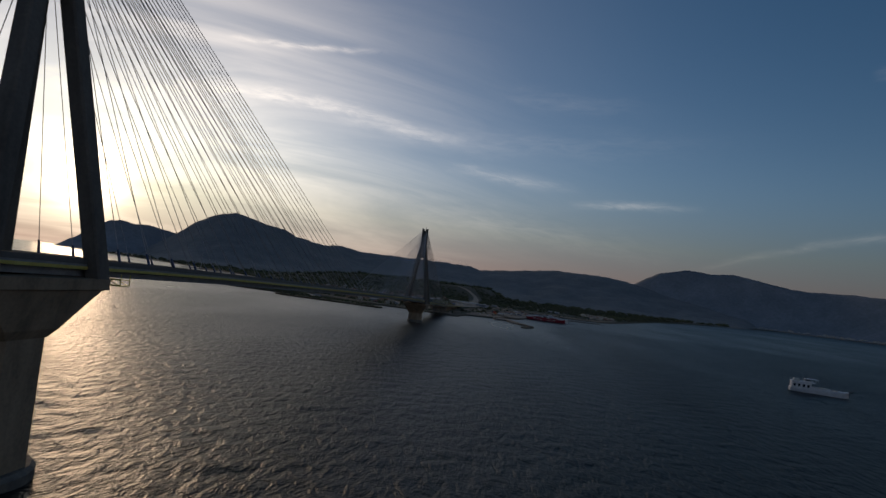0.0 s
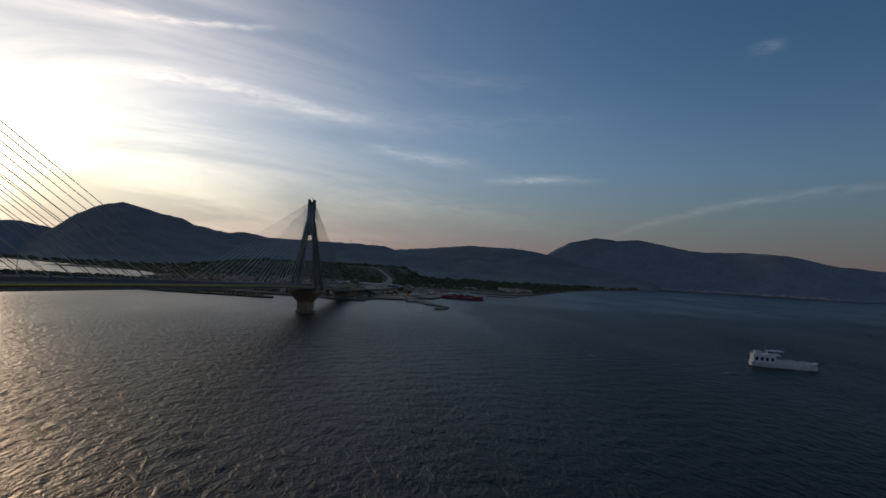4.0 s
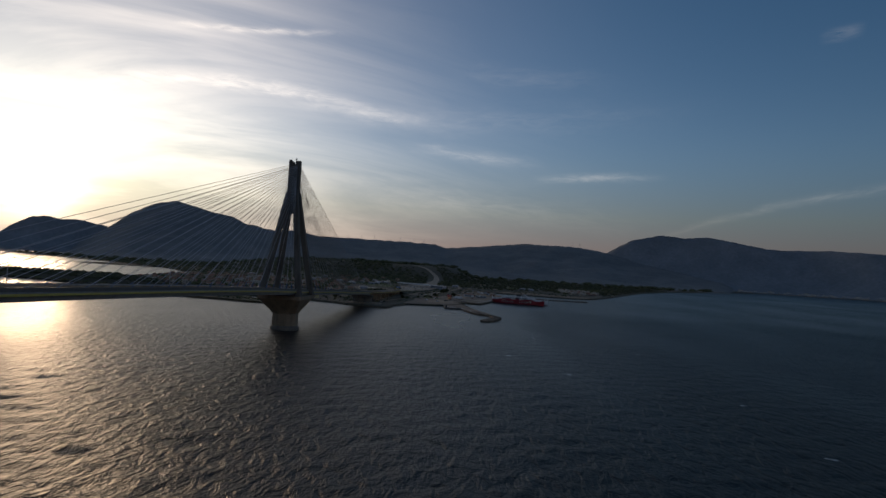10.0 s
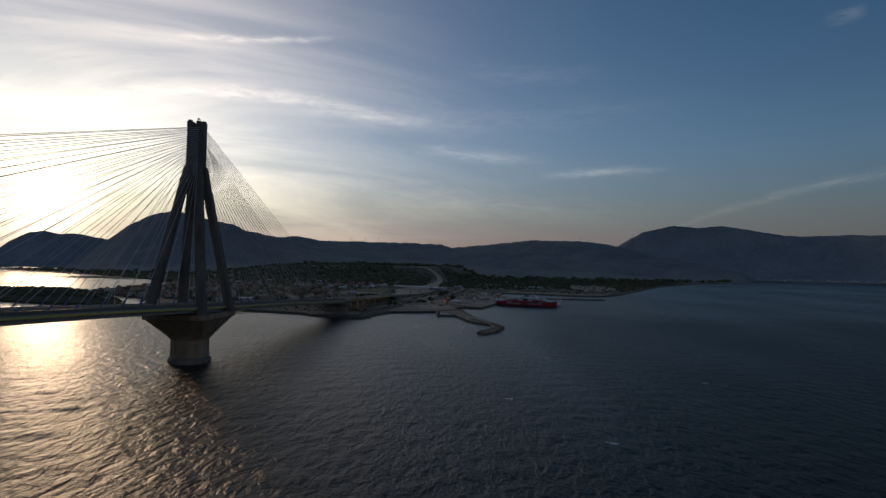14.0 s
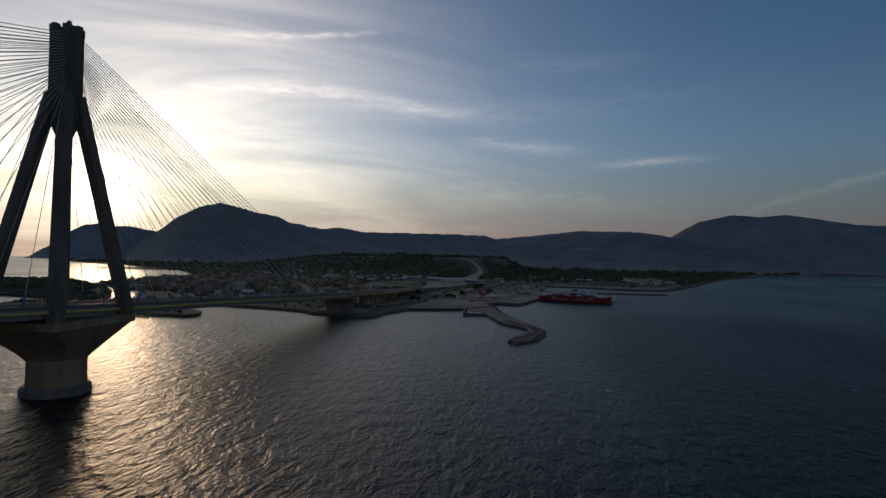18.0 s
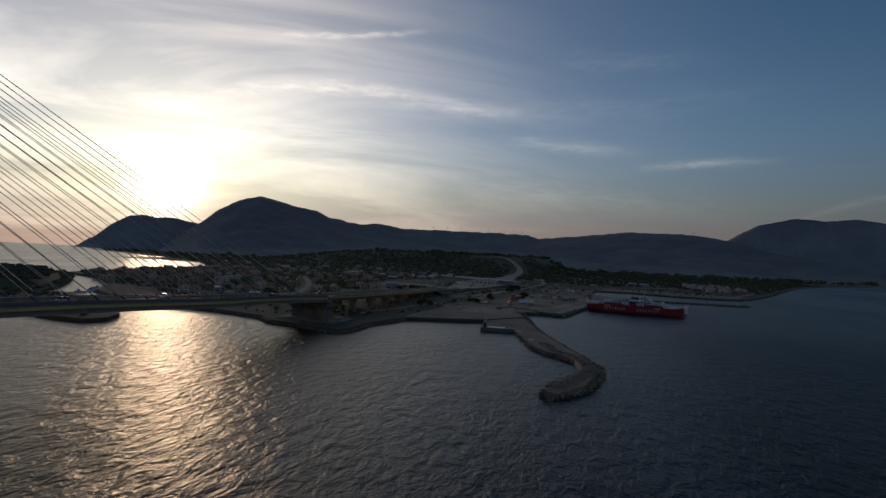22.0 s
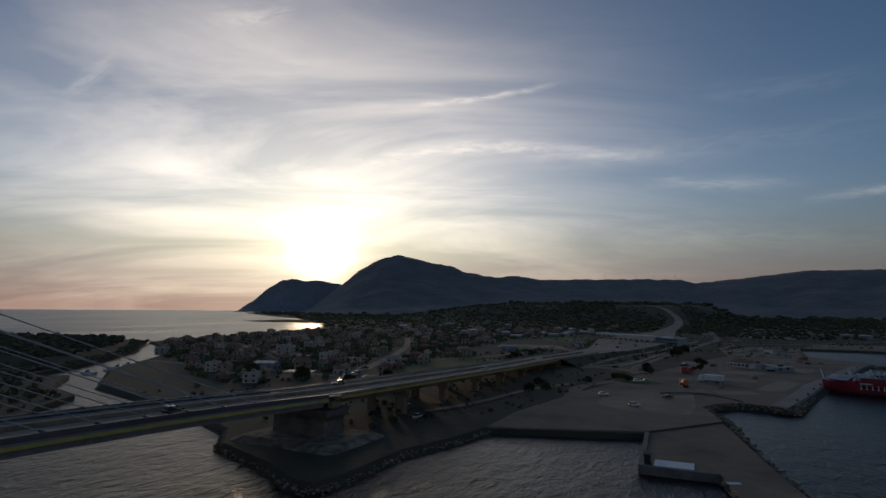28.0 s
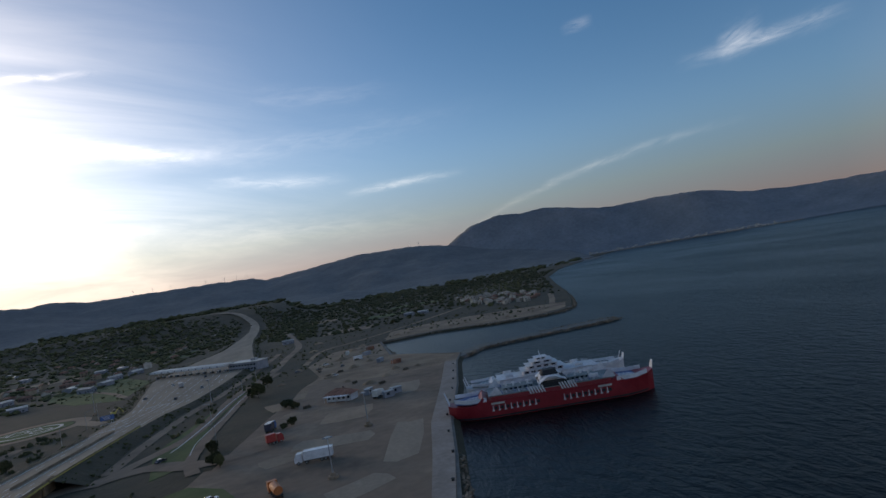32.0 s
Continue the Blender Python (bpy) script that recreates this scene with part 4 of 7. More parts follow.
HIGHWAY = [(2.2, 1004), (5, 1050), (11, 1110), (17, 1150), (17, 1210), (15, 1300), (15, 1400), (18, 1520), (14, 1650), (11, 1850), (-2, 2030), (-28, 2150), (-60, 2240), (-110, 2310), (-180, 2340), (-280, 2350)]
HIGHWAY_W = [23, 23, 27, 38, 56, 80, 60, 32, 24, 18, 15, 14, 14, 14, 14, 14]
ribbon("road", HIGHWAY, HIGHWAY_W, approach_z, M_ROAD, "grey motorway running to the toll plaza and the hills")
# Banks on either side of the raised motorway, and the low hill behind.
bm = bmesh.new()
pts = spline(HIGHWAY, 10)
rows = []
for i, (x, y, _) in enumerate(pts):
    if y > 1720:
        break
    d = Vector((pts[i + 1][0] - x, pts[i + 1][1] - y)).normalized()
    n = Vector((-d.y, d.x))
    w = float(np.interp(y, [p[1] for p in HIGHWAY], HIGHWAY_W)) / 2
    z = approach_z(x, y) - 0.06
    o = w + 2.0 + (z - GZ) * 2.2 + 1.5 * noise.noise((x / 9, y / 9, 0))
    rows.append([bm.verts.new((x + n.x * q, y + n.y * q, h)) for q, h in ((o, GZ - 0.05), (w + 1.0, z), (-w - 1.0, z), (-o, GZ - 0.05))])
for a, b in zip(rows, rows[1:]):
    for i in range(3):
        bm.faces.new((a[i], b[i], b[i + 1], a[i + 1]))
tagged(obj("ground", bm, M_PLAIN, True), "scrubby motorway embankment", "embankment", kind="structure")
bm = bmesh.new()
rows = [[bm.verts.new((x, y, GZ - 0.15 + hill_z(x, y) + min(1.0, hill_z(x, y) / 4) * 2.0 * (noise.noise((x / 60, y / 60, 4)) - 0.6))) for x in range(-1000, 161, 20)] for y in range(1700, 2901, 20)]
for a, b in zip(rows, rows[1:]):
    for i in range(len(a) - 1):
        bm.faces.new((a[i], a[i + 1], b[i + 1], b[i]))
tagged(obj("ground", bm, M_PLAIN, True), "low scrub-covered hill climbed by the motorway", "hill", kind="structure")
ribbon("road", [(26, 1000), (36, 1021), (44, 1036), (50, 1058), (58, 1141), (72, 1201), (82, 1292), (91, 1381), (84, 1500), (75, 1632), (50, 1850), (20, 2050)], [6, 6.5, 7, 7, 7, 7], GZ + 0.22, M_ASPHALT, "side road beside the toll plaza")
ribbon("road", [(60, 985), (56, 1003), (56, 1024), (58, 1060), (65, 1139), (78, 1200)], [4.5, 4.5, 4.5, 4.5], GZ + 0.24, M_ASPHALT, "narrow slip road with a pale kerb")
ribbon("road", [(27, 1012), (30, 1050), (36, 1100), (47, 1150), (56, 1210), (67, 1290), (73, 1345)], [5.5, 5.5, 5.5], GZ + 0.21, M_ASPHALT, "service road at the foot of the motorway bank")
ribbon("road", [(-60, 905), (-10, 960), (10, 1000), (26, 1004), (42, 1008), (60, 996), (81, 998), (90, 1005)], [7, 7, 8, 9, 9, 9], GZ + 0.27, M_ASPHALT, "service road under the viaduct to the port")
ribbon("road", [(44, 850), (50, 880), (46, 920), (60, 960), (66, 985)], [6, 6, 6], GZ + 0.2, M_ASPHALT, "port access track")
ribbon("road", [(-62, 880), (-75, 920), (-95, 968), (-125, 1040), (-170, 1130), (-230, 1230)], [6, 6, 6], GZ + 0.16, M_ASPHALT, "town street with parked cars")
ribbon("road", [(-230, 905), (-160, 900), (-95, 900), (-40, 890), (10, 850)], [6, 6, 6], GZ + 0.14, M_ASPHALT, "shore street of the town")
ribbon("road", [(-330, 1060), (-240, 1010), (-160, 985), (-80, 1000), (-50, 1050), (-40, 1110)], [6, 6, 6], GZ + 0.18, M_ASPHALT, "town street to the roundabout")

# Lane lines on deck, viaduct and plaza.
lines = group_of("road_markings", "white painted lane lines and dashes", "road marking", at=(BRIDGE_X, 0, 0))


def dashes(x_of, z_of, y0, y1, length, gap, width):
    bm = bmesh.new()
    y = y0
    while y < y1:
        a, b = y, min(y + length, y1)
        vs = [bm.verts.new((x_of(q) + s * width / 2, q, z_of(q))) for q, s in ((a, -1), (a, 1), (b, 1), (b, -1))]
        bm.faces.new(vs)
        y += length + gap
    return bm


def lane_z(y):
    return deck_z(y) + 0.06 if y < 1004 else approach_z(0, y) + 0.04


for x in (-8.6, -1.3, 1.3, 8.6):
    part("edge_line", dashes(lambda y, x=x: x, lane_z, 300, 1000, 20, 0.0, 0.28), M_LINE, lines)
for x in (-6.4, -3.8, 3.8, 6.4):
    part("lane_dashes", dashes(lambda y, x=x: x, lane_z, 500, 1000, 4, 8, 0.22), M_LINE, lines)
for k in range(9):
    off = -24 + k * 6.0
    part("plaza_line", dashes(lambda y, off=off: 13 + off * min(1.0, 0.45 + max(0, y - 1120) / 170), lane_z, 1140, 1285, 10, 4 if k % 2 else 12, 0.35), M_LINE, lines)
for x, y in ((4, 1095), (10, 1150), (-4, 1120)):
    bm = bmesh.new()
    box(bm, (x, y, approach_z(x, y) + 0.05), (13, 0.7, 0.02), 0.35)
    part("rumble_line", bm, M_LINE, lines)

# Lane lines, parapets and median where the motorway comes down to the plaza.
run = [p for p in spline(HIGHWAY, 5) if p[1] < 1150]


def beside(i, off):
    a, b = run[max(i - 1, 0)], run[min(i + 1, len(run) - 1)]
    d = Vector((b[0] - a[0], b[1] - a[1])).normalized()
    return run[i][0] - d.y * off - BRIDGE_X, run[i][1] + d.x * off


for off, gap in ((-9.4, 1), (-5.8, 3), (-2.2, 1), (2.2, 1), (5.8, 3), (9.4, 1)):
    bm = bmesh.new()
    for i in range(0, len(run) - 1, gap):
        (xa, ya), (xb, yb) = beside(i, off), beside(i + 1, off)
        za, zb = approach_z(xa, ya) + 0.035, approach_z(xb, yb) + 0.035
        bm.faces.new([bm.verts.new(p) for p in ((xa - 0.15, ya, za), (xa + 0.15, ya, za), (xb + 0.15, yb, zb), (xb - 0.15, yb, zb))])
    part("lane_line", bm, M_LINE, lines)
for off, nm in ((-11.4, "roadside_wall"), (0.0, "median_wall"), (11.4, "roadside_wall")):
    bm = bmesh.new()
    rows = []
    for i in range(len(run)):
        if run[i][1] > 1088:
            break
        x, y = beside(i, off)
        z = approach_z(x, y)
        rows.append([(x - 0.18, y, z - 0.5), (x + 0.18, y, z - 0.5), (x + 0.12, y, z + 0.85), (x - 0.12, y, z + 0.85)])
    loft(bm, rows)
    wall = group_of(nm, "low concrete wall along the motorway", "barrier", at=(BRIDGE_X, 0, 0))
    part("wall_body", bm, M_CONC, wall)
    if nm == "roadside_wall":
        bm = bmesh.new()
        k = 0.2 if off < 0 else -0.2
        loft(bm, [[(r[0][0] + 0.18 + k, r[0][1], r[0][2] + 0.55), (r[0][0] + 0.24 + k, r[0][1], r[0][2] + 0.55), (r[0][0] + 0.24 + k, r[0][1], r[0][2] + 0.95), (r[0][0] + 0.18 + k, r[0][1], r[0][2] + 0.95)] for r in rows])
        part("edge_band", bm, M_YELLOW, wall, "faded yellow edge band")
# Resurfaced and stained areas of the port yard.
for i, (x, y, w, d, a, m) in enumerate(((104, 985, 26, 12, -17, M_ROAD), (112, 1022, 18, 22, -17, M_QUAY), (88, 978, 14, 10, 20, M_QUAY), (126, 968, 10, 40, -15, M_ROAD), (96, 1040, 22, 9, -30, M_QUAY), (140, 1050, 14, 26, -16, M_ROAD), (78, 900, 22, 14, 10, M_QUAY), (108, 935, 16, 10, 25, M_ROAD), (84, 1070, 12, 20, 15, M_GRAVEL))):
    c, s = math.cos(radians(a)), math.sin(radians(a))
    q = []
    for u, v in ((-1, -1), (-0.2, -1.1), (1, -0.9), (1.1, 0.1), (0.9, 1), (0.1, 0.92), (-0.95, 1.05), (-1.08, 0.2)):
        px_, py_ = u * w / 2, v * d / 2
        q.append((x + px_ * c - py_ * s, y + px_ * s + py_ * c))
    patch("pavement", q, GZ + 0.156 + 0.004 * i, m, "worn patch of the port yard surface", thick=0.02)
# Pale kerb lines and dashes on the side roads.
for line, w in (([(43, 1024), (44.5, 1030), (46, 1040), (50, 1070), (53, 1105), (58.5, 1141)], 0.55), ([(52, 1012), (51, 1030), (53, 1050), (56, 1075), (60, 1121), (68, 1174)], 0.3), ([(-13, 1040), (-12, 1080), (-8, 1120), (-14, 1150), (-24, 1180)], 0.35)):
    ribbon("kerb_line", line, [w, w], GZ + 0.29, M_LINE, "", parent=lines)
for k in range(5):
    bm = bmesh.new()
    box(bm, (88.6 + 1.75 * k - BRIDGE_X, 910.2 + 2.6 * k, GZ + 0.19), (1.5, 0.3, 0.02), 0.95)
    part("lane_dash", bm, M_LINE, lines)
kerb = group_of("low_kerb", "low dark concrete kerb wall across the port yard", "kerb")
bm = bmesh.new()
pts = spline([(80, 917), (86.8, 920.8), (93, 923), (100, 921), (106, 914), (110, 909)], 2.0)
loft(bm, [[(x - 0.2, y - 0.45, GZ - 0.1), (x + 0.2, y + 0.45, GZ - 0.1), (x + 0.15, y + 0.3, GZ + 0.75), (x - 0.15, y - 0.3, GZ + 0.75)] for x, y, _ in pts])
part("kerb_body", bm, M_CONC_DARK, kerb)

# Median barrier and guard rails.
rail = group_of("median_barrier", "concrete median barrier along the deck", "barrier", at=(BRIDGE_X, 0, 0))
bm = bmesh.new()
ys2 = list(np.arange(-320, 1000, 10.0))
loft(bm, [[(dx, y, deck_z(y) + dz) for dx, dz in ((-0.35, 0.03), (0.35, 0.03), (0.12, 0.9), (-0.12, 0.9))] for y in ys2])
part("barrier_body", bm, M_CONC, rail)
for x in (-9.2, 9.2):
    bm = bmesh.new()
    loft(bm, [[(x + dx, y, deck_z(y) + dz) for dx, dz in ((-0.08, 0.45), (0.08, 0.45), (0.08, 0.8), (-0.08, 0.8))] for y in ys2])
    part("guard_rail", bm, M_GALV, rail)

# ---- approach viaduct ----
via = group_of("approach_viaduct", "concrete approach viaduct on piers leading ashore", "viaduct", at=(BRIDGE_X, 0, 0))
bm = bmesh.new()
rings = []
for y in np.arange(DECK_END + 0.6, 1006, 9.0):
    z = deck_z(y)
    rings.append([(x, y, z + dz) for x, dz in ((-11.0, 0.0), (11.0, 0.0), (11.0, -0.6), (8.8, -0.9), (8.2, -2.1), (-8.2, -2.1), (-8.8, -0.9), (-11.0, -0.6))])
loft(bm, rings)
part("viaduct_deck", bm, M_CONC, via, "concrete viaduct deck")
bm = bmesh.new()
along_y(bm, lambda y: -9.4, lambda y: 9.4, lambda y: deck_z(y) + 0.03, DECK_END - 2, 1006, 9)
part("carriageway", bm, M_ROAD, via, "grey asphalt carriageway")
for side in (-1, 1):
    bm = bmesh.new()
    loft(bm, [[(side * 10.9 + dx, y, deck_z(y) + dz) for dx, dz in ((-0.15, 0), (0.15, 0), (0.15, 0.95), (-0.15, 0.95))] for y in np.arange(DECK_END + 0.6, 1006, 9.0)])
    part("parapet", bm, M_CONC, via)
bm = bmesh.new()
loft(bm, [[(11.06 + dx, y, deck_z(y) + dz) for dx, dz in ((0, -0.45), (0.1, -0.45), (0.1, 0.05), (0, 0.05))] for y in np.arange(DECK_END + 0.6, 1006, 9.0)])
part("edge_band", bm, M_YELLOW, via, "faded yellow edge band")
for y in np.arange(828, 1000, 30.0):
    for x in (-6.2, 6.2):
        bm = bmesh.new()
        h = deck_z(y) - 2.9
        loft(bm, [square(x, y, z, w, 1.1, 0.3) for z, w in ((GZ - 0.5, 1.5), (h - 1.2, 1.5), (h, 2.6))])
        part("viaduct_pier", bm, M_CONC, via)
    bm = bmesh.new()
    box(bm, (0, y, deck_z(y) - 2.5), (17, 2.4, 0.9))
    part("crosshead", bm, M_CONC, via)
# Transition pier on its mound, and the far abutment with its wing walls.
tp = group_of("transition_pier", "massive concrete end pier standing on a stone apron", "bridge pier", at=(BRIDGE_X, 0, 0))
bm = bmesh.new()
loft(bm, [square(0, 788, z, a, b, 0.6) for z, a, b in ((2.5, 9.6, 4.2), (7.2, 9.4, 3.8), (8.6, 10.6, 4.6), (10.2, 10.8, 4.8))])
# The pier's shade is painted in by giving it the darker concrete.
part("pier_wall", bm, M_CONC_DARK, tp)
bm = bmesh.new()
loft(bm, [square(2, 786, z, a, b, 2.0) for z, a, b in ((1.6, 19, 14), (3.2, 15, 10), (3.3, 14.5, 9.5))])
part("apron", bm, M_ROCK, tp, "stone and concrete apron")
for x in (-10.4, 10.4):
    bm = bmesh.new()
    box(bm, (x, 786, 11.5), (1.4, 3.0, 1.4))
    part("joint_box", bm, M_CONC, tp)
ab = group_of("abutment", "concrete abutment with wing walls where the viaduct lands", "abutment")
bm = bmesh.new()
box(bm, (0, 1003, 4.2), (23, 3.0, 3.4))
part("abutment_wall", bm, M_CONC, ab)
for s in (-1, 1):
    bm = bmesh.new()
    loft(bm, [[(s * 12.2 + dx, y, z) for dx, z in ((-0.3, 2.5), (0.3, 2.5), (0.3, approach_z(0, y) + 0.8), (-0.3, approach_z(0, y) + 0.8))] for y in np.arange(1002, 1014, 8.0)])
    part("wing_wall", bm, M_CONC, ab)

# ---- toll plaza ----
toll = group_of("toll_canopy", "long pale toll canopy on columns over booths", "toll station", at=(5, 1296, GZ + 0.35), turn_z=math.degrees(math.atan2(-60, 68)))
bm = bmesh.new()
loft(bm, [[(x, y, z) for y, z in ((-5.0, 5.6), (5.0, 5.6), (5.6, 6.4), (4.6, 7.6), (-4.6, 7.6), (-5.6, 6.4))] for x in np.linspace(-45, 45, 12)])
part("canopy_roof", bm, M_CREAM, toll, "pale canopy roof with a raised edge")
bm = bmesh.new()
loft(bm, [[(x, y, z) for y, z in ((-5.9, 5.9), (-5.55, 5.9), (-5.55, 7.2), (-5.9, 7.2))] for x in (-45, 0, 45)])
part("fascia", bm, M_WHITE, toll)
for i in range(11):
    x = -42 + i * 8.4
    bm = bmesh.new()
    tube(bm, (x, 0, 0), (x, 0, 5.7), 0.28, 8)
    part("column", bm, M_CREAM, toll)
    bm = bmesh.new()
    box(bm, (x, -1.2, 1.35), (1.5, 2.8, 2.5))
    box(bm, (x, -1.2, 2.7), (1.9, 3.3, 0.22))
    part("booth", bm, M_GREYPANEL, toll)
    bm = bmesh.new()
    box(bm, (x, -1.2, 1.75), (1.56, 2.2, 0.9))
    part("booth_window", bm, M_GLASS, toll)
    bm = bmesh.new()
    box(bm, (x, 0, 0.12), (1.9, 14, 0.24))
    part("traffic_island", bm, M_CONC, toll)
    if i < 10:
        bm = bmesh.new()
        box(bm, (x + 4.2, -5.95, 6.5), (1.2, 0.12, 0.8))
        part("lane_signal", bm, M_DARK, toll)
office = group_of("toll_office", "grey-clad toll office block beside the plaza", "office building", at=(53, 1262, GZ), turn_z=-40)
bm = bmesh.new()
box(bm, (0, 0, 3.4), (30, 12, 6.8))
part("wall", bm, M_GREYPANEL, office)
bm = bmesh.new()
box(bm, (0, 0, 7.0), (31, 13, 0.5))
part("roof", bm, M_FLAT, office)
for k in range(9):
    for z in (1.9, 4.9):
        bm = bmesh.new()
        box(bm, (-12.5 + k * 3.1, -6.05, z), (2.0, 0.14, 1.3))
        part("window", bm, M_GLASS, office)
bm = bmesh.new()
box(bm, (6, 1, 8.0), (5, 3, 1.6))
part("plant_box", bm, M_GALV, office)


# ---- vehicles ----
def car(mat, label):
    e = group_of("car", label, "car", "cars parked on the ground")
    bm = bmesh.new()
    prof = [(-2.05, 0.35), (-2.1, 0.75), (-1.5, 0.95), (1.2, 0.98), (2.0, 0.8), (2.1, 0.4)]
    loft(bm, [[(x, s * 0.85, z) for x, z in prof] for s in (-1, 1)])
    part("body", bm, mat, e)
    bm = bmesh.new()
    prof = [(-1.75, 0.92), (-1.35, 1.42), (0.35, 1.45), (1.05, 0.95)]
    loft(bm, [[(x, s * 0.74, z) for x, z in prof] for s in (-1, 1)])
    part("cabin", bm, M_GLASS, e)
    bm = bmesh.new()
    box(bm, (-0.5, 0, 1.46), (1.5, 1.3, 0.07))
    part("roof", bm, mat, e)
    for x in (-1.3, 1.35):
        for y in (-0.8, 0.8):
            bm = bmesh.new()
            tube(bm, (x, y - 0.1, 0.32), (x, y + 0.1, 0.32), 0.32, 10)
            wheel = part("wheel", bm, M_DARK, e)
            if y > 0:
                continue
            bm = bmesh.new()
            tube(bm, (x, y - 0.12, 0.32), (x, y, 0.32), 0.19, 8)
            part("rim", bm, M_GALV, wheel, "pale wheel rim")
    return e


def lorry(cab_mat, box_mat, label, length=12.0, tank=False):
    e = group_of("lorry", label, "lorry", "lorries parked in the port")
    bm = bmesh.new()
    if tank:
        loft(bm, [[(x, 1.2 * math.cos(a), 2.3 + 1.1 * math.sin(a)) for a in np.linspace(0, 2 * math.pi, 12, endpoint=False)] for x in (-length / 2, -length / 2 + 0.3, length / 2 - 3.2)])
    else:
        box(bm, (-1.4, 0, 2.35), (length - 2.8, 2.5, 2.6))
    part("trailer_box", bm, box_mat, e)
    bm = bmesh.new()
    box(bm, (-1.2, 0, 0.85), (length - 3.0, 1.6, 0.3))
    part("chassis", bm, M_DARK, e)
    bm = bmesh.new()
    h = length / 2
    loft(bm, [[(x, s * 1.2, z) for x, z in ((h - 2.3, 0.6), (h - 2.3, 3.2), (h - 0.7, 3.2), (h - 0.05, 2.0), (h, 0.6))] for s in (-1, 1)])
    part("cab", bm, cab_mat, e)
    bm = bmesh.new()
    loft(bm, [[(x, s * 1.0, z) for x, z in ((h - 0.70, 3.0), (h - 0.56, 3.0), (h + 0.02, 2.1), (h - 0.1, 2.1))] for s in (-1, 1)])
    part("windscreen", bm, M_GLASS, e)
    for x in (-h + 1.0, -h + 2.2, -h + 3.4, h - 3.6, h - 1.2):
        for y in (-1.05, 1.05):
            bm = bmesh.new()
            tube(bm, (x, y - 0.15, 0.5), (x, y + 0.15, 0.5), 0.5, 10)
            wheel = part("wheel", bm, M_DARK, e)
            bm = bmesh.new()
            s = 1 if y > 0 else -1
            tube(bm, (x, y, 0.5), (x, y + s * 0.17, 0.5), 0.27, 8)
            part("rim", bm, M_GALV, wheel, "pale wheel rim")
    return e


def put(ob, x, y, z, rz):
    ob.matrix_basis = pose(x, y, z, 0, 0, rz)
    return ob


PZ = GZ + 0.16
put(lorry(M_WHITECAR, M_WHITECAR, "white articulated lorry parked on the port apron", 11.5), 97.5, 967, PZ, 170)
put(lorry(M_ORANGE, M_ORANGE, "orange tank lorry parked beside the grass island", 8.5, True), 87, 945, PZ, 105)
put(lorry(M_REDPAINT, M_REDPAINT, "red lorry parked by the bushes", 6.0), 84.5, 1001, PZ, 15)
put(lorry(M_BLUE, M_DARKCAR, "dark blue lorry parked by the bushes", 8.0), 82, 1022, PZ, 78)
put(lorry(M_WHITECAR, M_GALV, "grey lorry crossing the toll plaza", 8.0), 12, 1218, approach_z(12, 1218) + 0.01, 96)
put(lorry(M_WHITECAR, M_CREAM, "small pale lorry by the port hut", 7.0), 127, 1040, PZ, 55)

CARS = [car(M_SILVER, "silver saloon car parked on the ground"), car(M_WHITECAR, "white hatchback car parked on the ground"), car(M_DARKCAR, "dark saloon car parked on the ground")]
spots = [(70, 953.2, 20), (66, 951, 15), (105, 1171, 30), (91, 1182, 40), (113, 1130, 10), (44.4, 1013, 60), (120, 1165, 70), (110, 1190, 20), (2.4, 820.3, 80), (8, 828, 85), (16.7, 824, 90), (19.6, 826.3, 80), (5, 838, 95), (-48, 888, 60), (-52, 892, 60), (-56, 899, 62), (-68, 905, 64), (-71, 912, 60), (-60, 884, 60), (-78, 925, 65), (-82, 935, 64), (-66, 896, 60), (60, 900, 20), (20, 1160, 92), (30, 1190, 95), (2, 1240, 95), (22, 1255, 95), (-4, 1190, 90), (75, 880, 12), (84, 905, 40)]
for i, (x, y, a) in enumerate(spots):
    zc = approach_z(x, y) + 0.01 if (abs(x - 12) < 25 and y > 1100) else GZ + (0.16 if x > 50 and y < 1160 else 0.01 if i in (3, 7) else 0.15 if x < -40 else 0.02)
    src = CARS[i % 3]
    if i < 3:
        put(src, x, y, zc, a)
    else:
        copy_thing(src, pose(x, y, zc, 0, 0, a))
# Moving traffic on the deck stands still as parked here.
for i, (x, y, a) in enumerate(((6, 640, 90), (-6, 690, -90), (6, 742, 90), (-6, 812, -90), (5.5, 905, 90), (-5, 2000, 95))):
    copy_thing(CARS[i % 3], pose(x, y, (deck_z(y) + 0.05) if y < 1000 else approach_z(x, y) + 0.02, 0, 0, a))


# ---- lamps ----
def street_lamp(h=9.0, arm=2.0, label="grey street lamp with one arm"):
    e = group_of("street_lamp", label, "street lamp", "street lamps by the road")
    bm = bmesh.new()
    tube(bm, (0, 0, 0), (0, 0, h), 0.13, 8, 0.07)
    part("pole", bm, M_GALV, e)
    bm = bmesh.new()
    tube(bm, (0, 0, h - 0.1), (arm, 0, h + 0.35), 0.05, 6)
    part("arm", bm, M_GALV, e)
    bm = bmesh.new()
    box(bm, (arm + 0.3, 0, h + 0.36), (0.8, 0.3, 0.14))
    head = part("lamp_head", bm, M_GREYPANEL, e)
    bm = bmesh.new()
    box(bm, (arm + 0.35, 0, h + 0.28), (0.55, 0.24, 0.05))
    part("lens", bm, M_GLASS, head, "glass lamp lens")
    return e


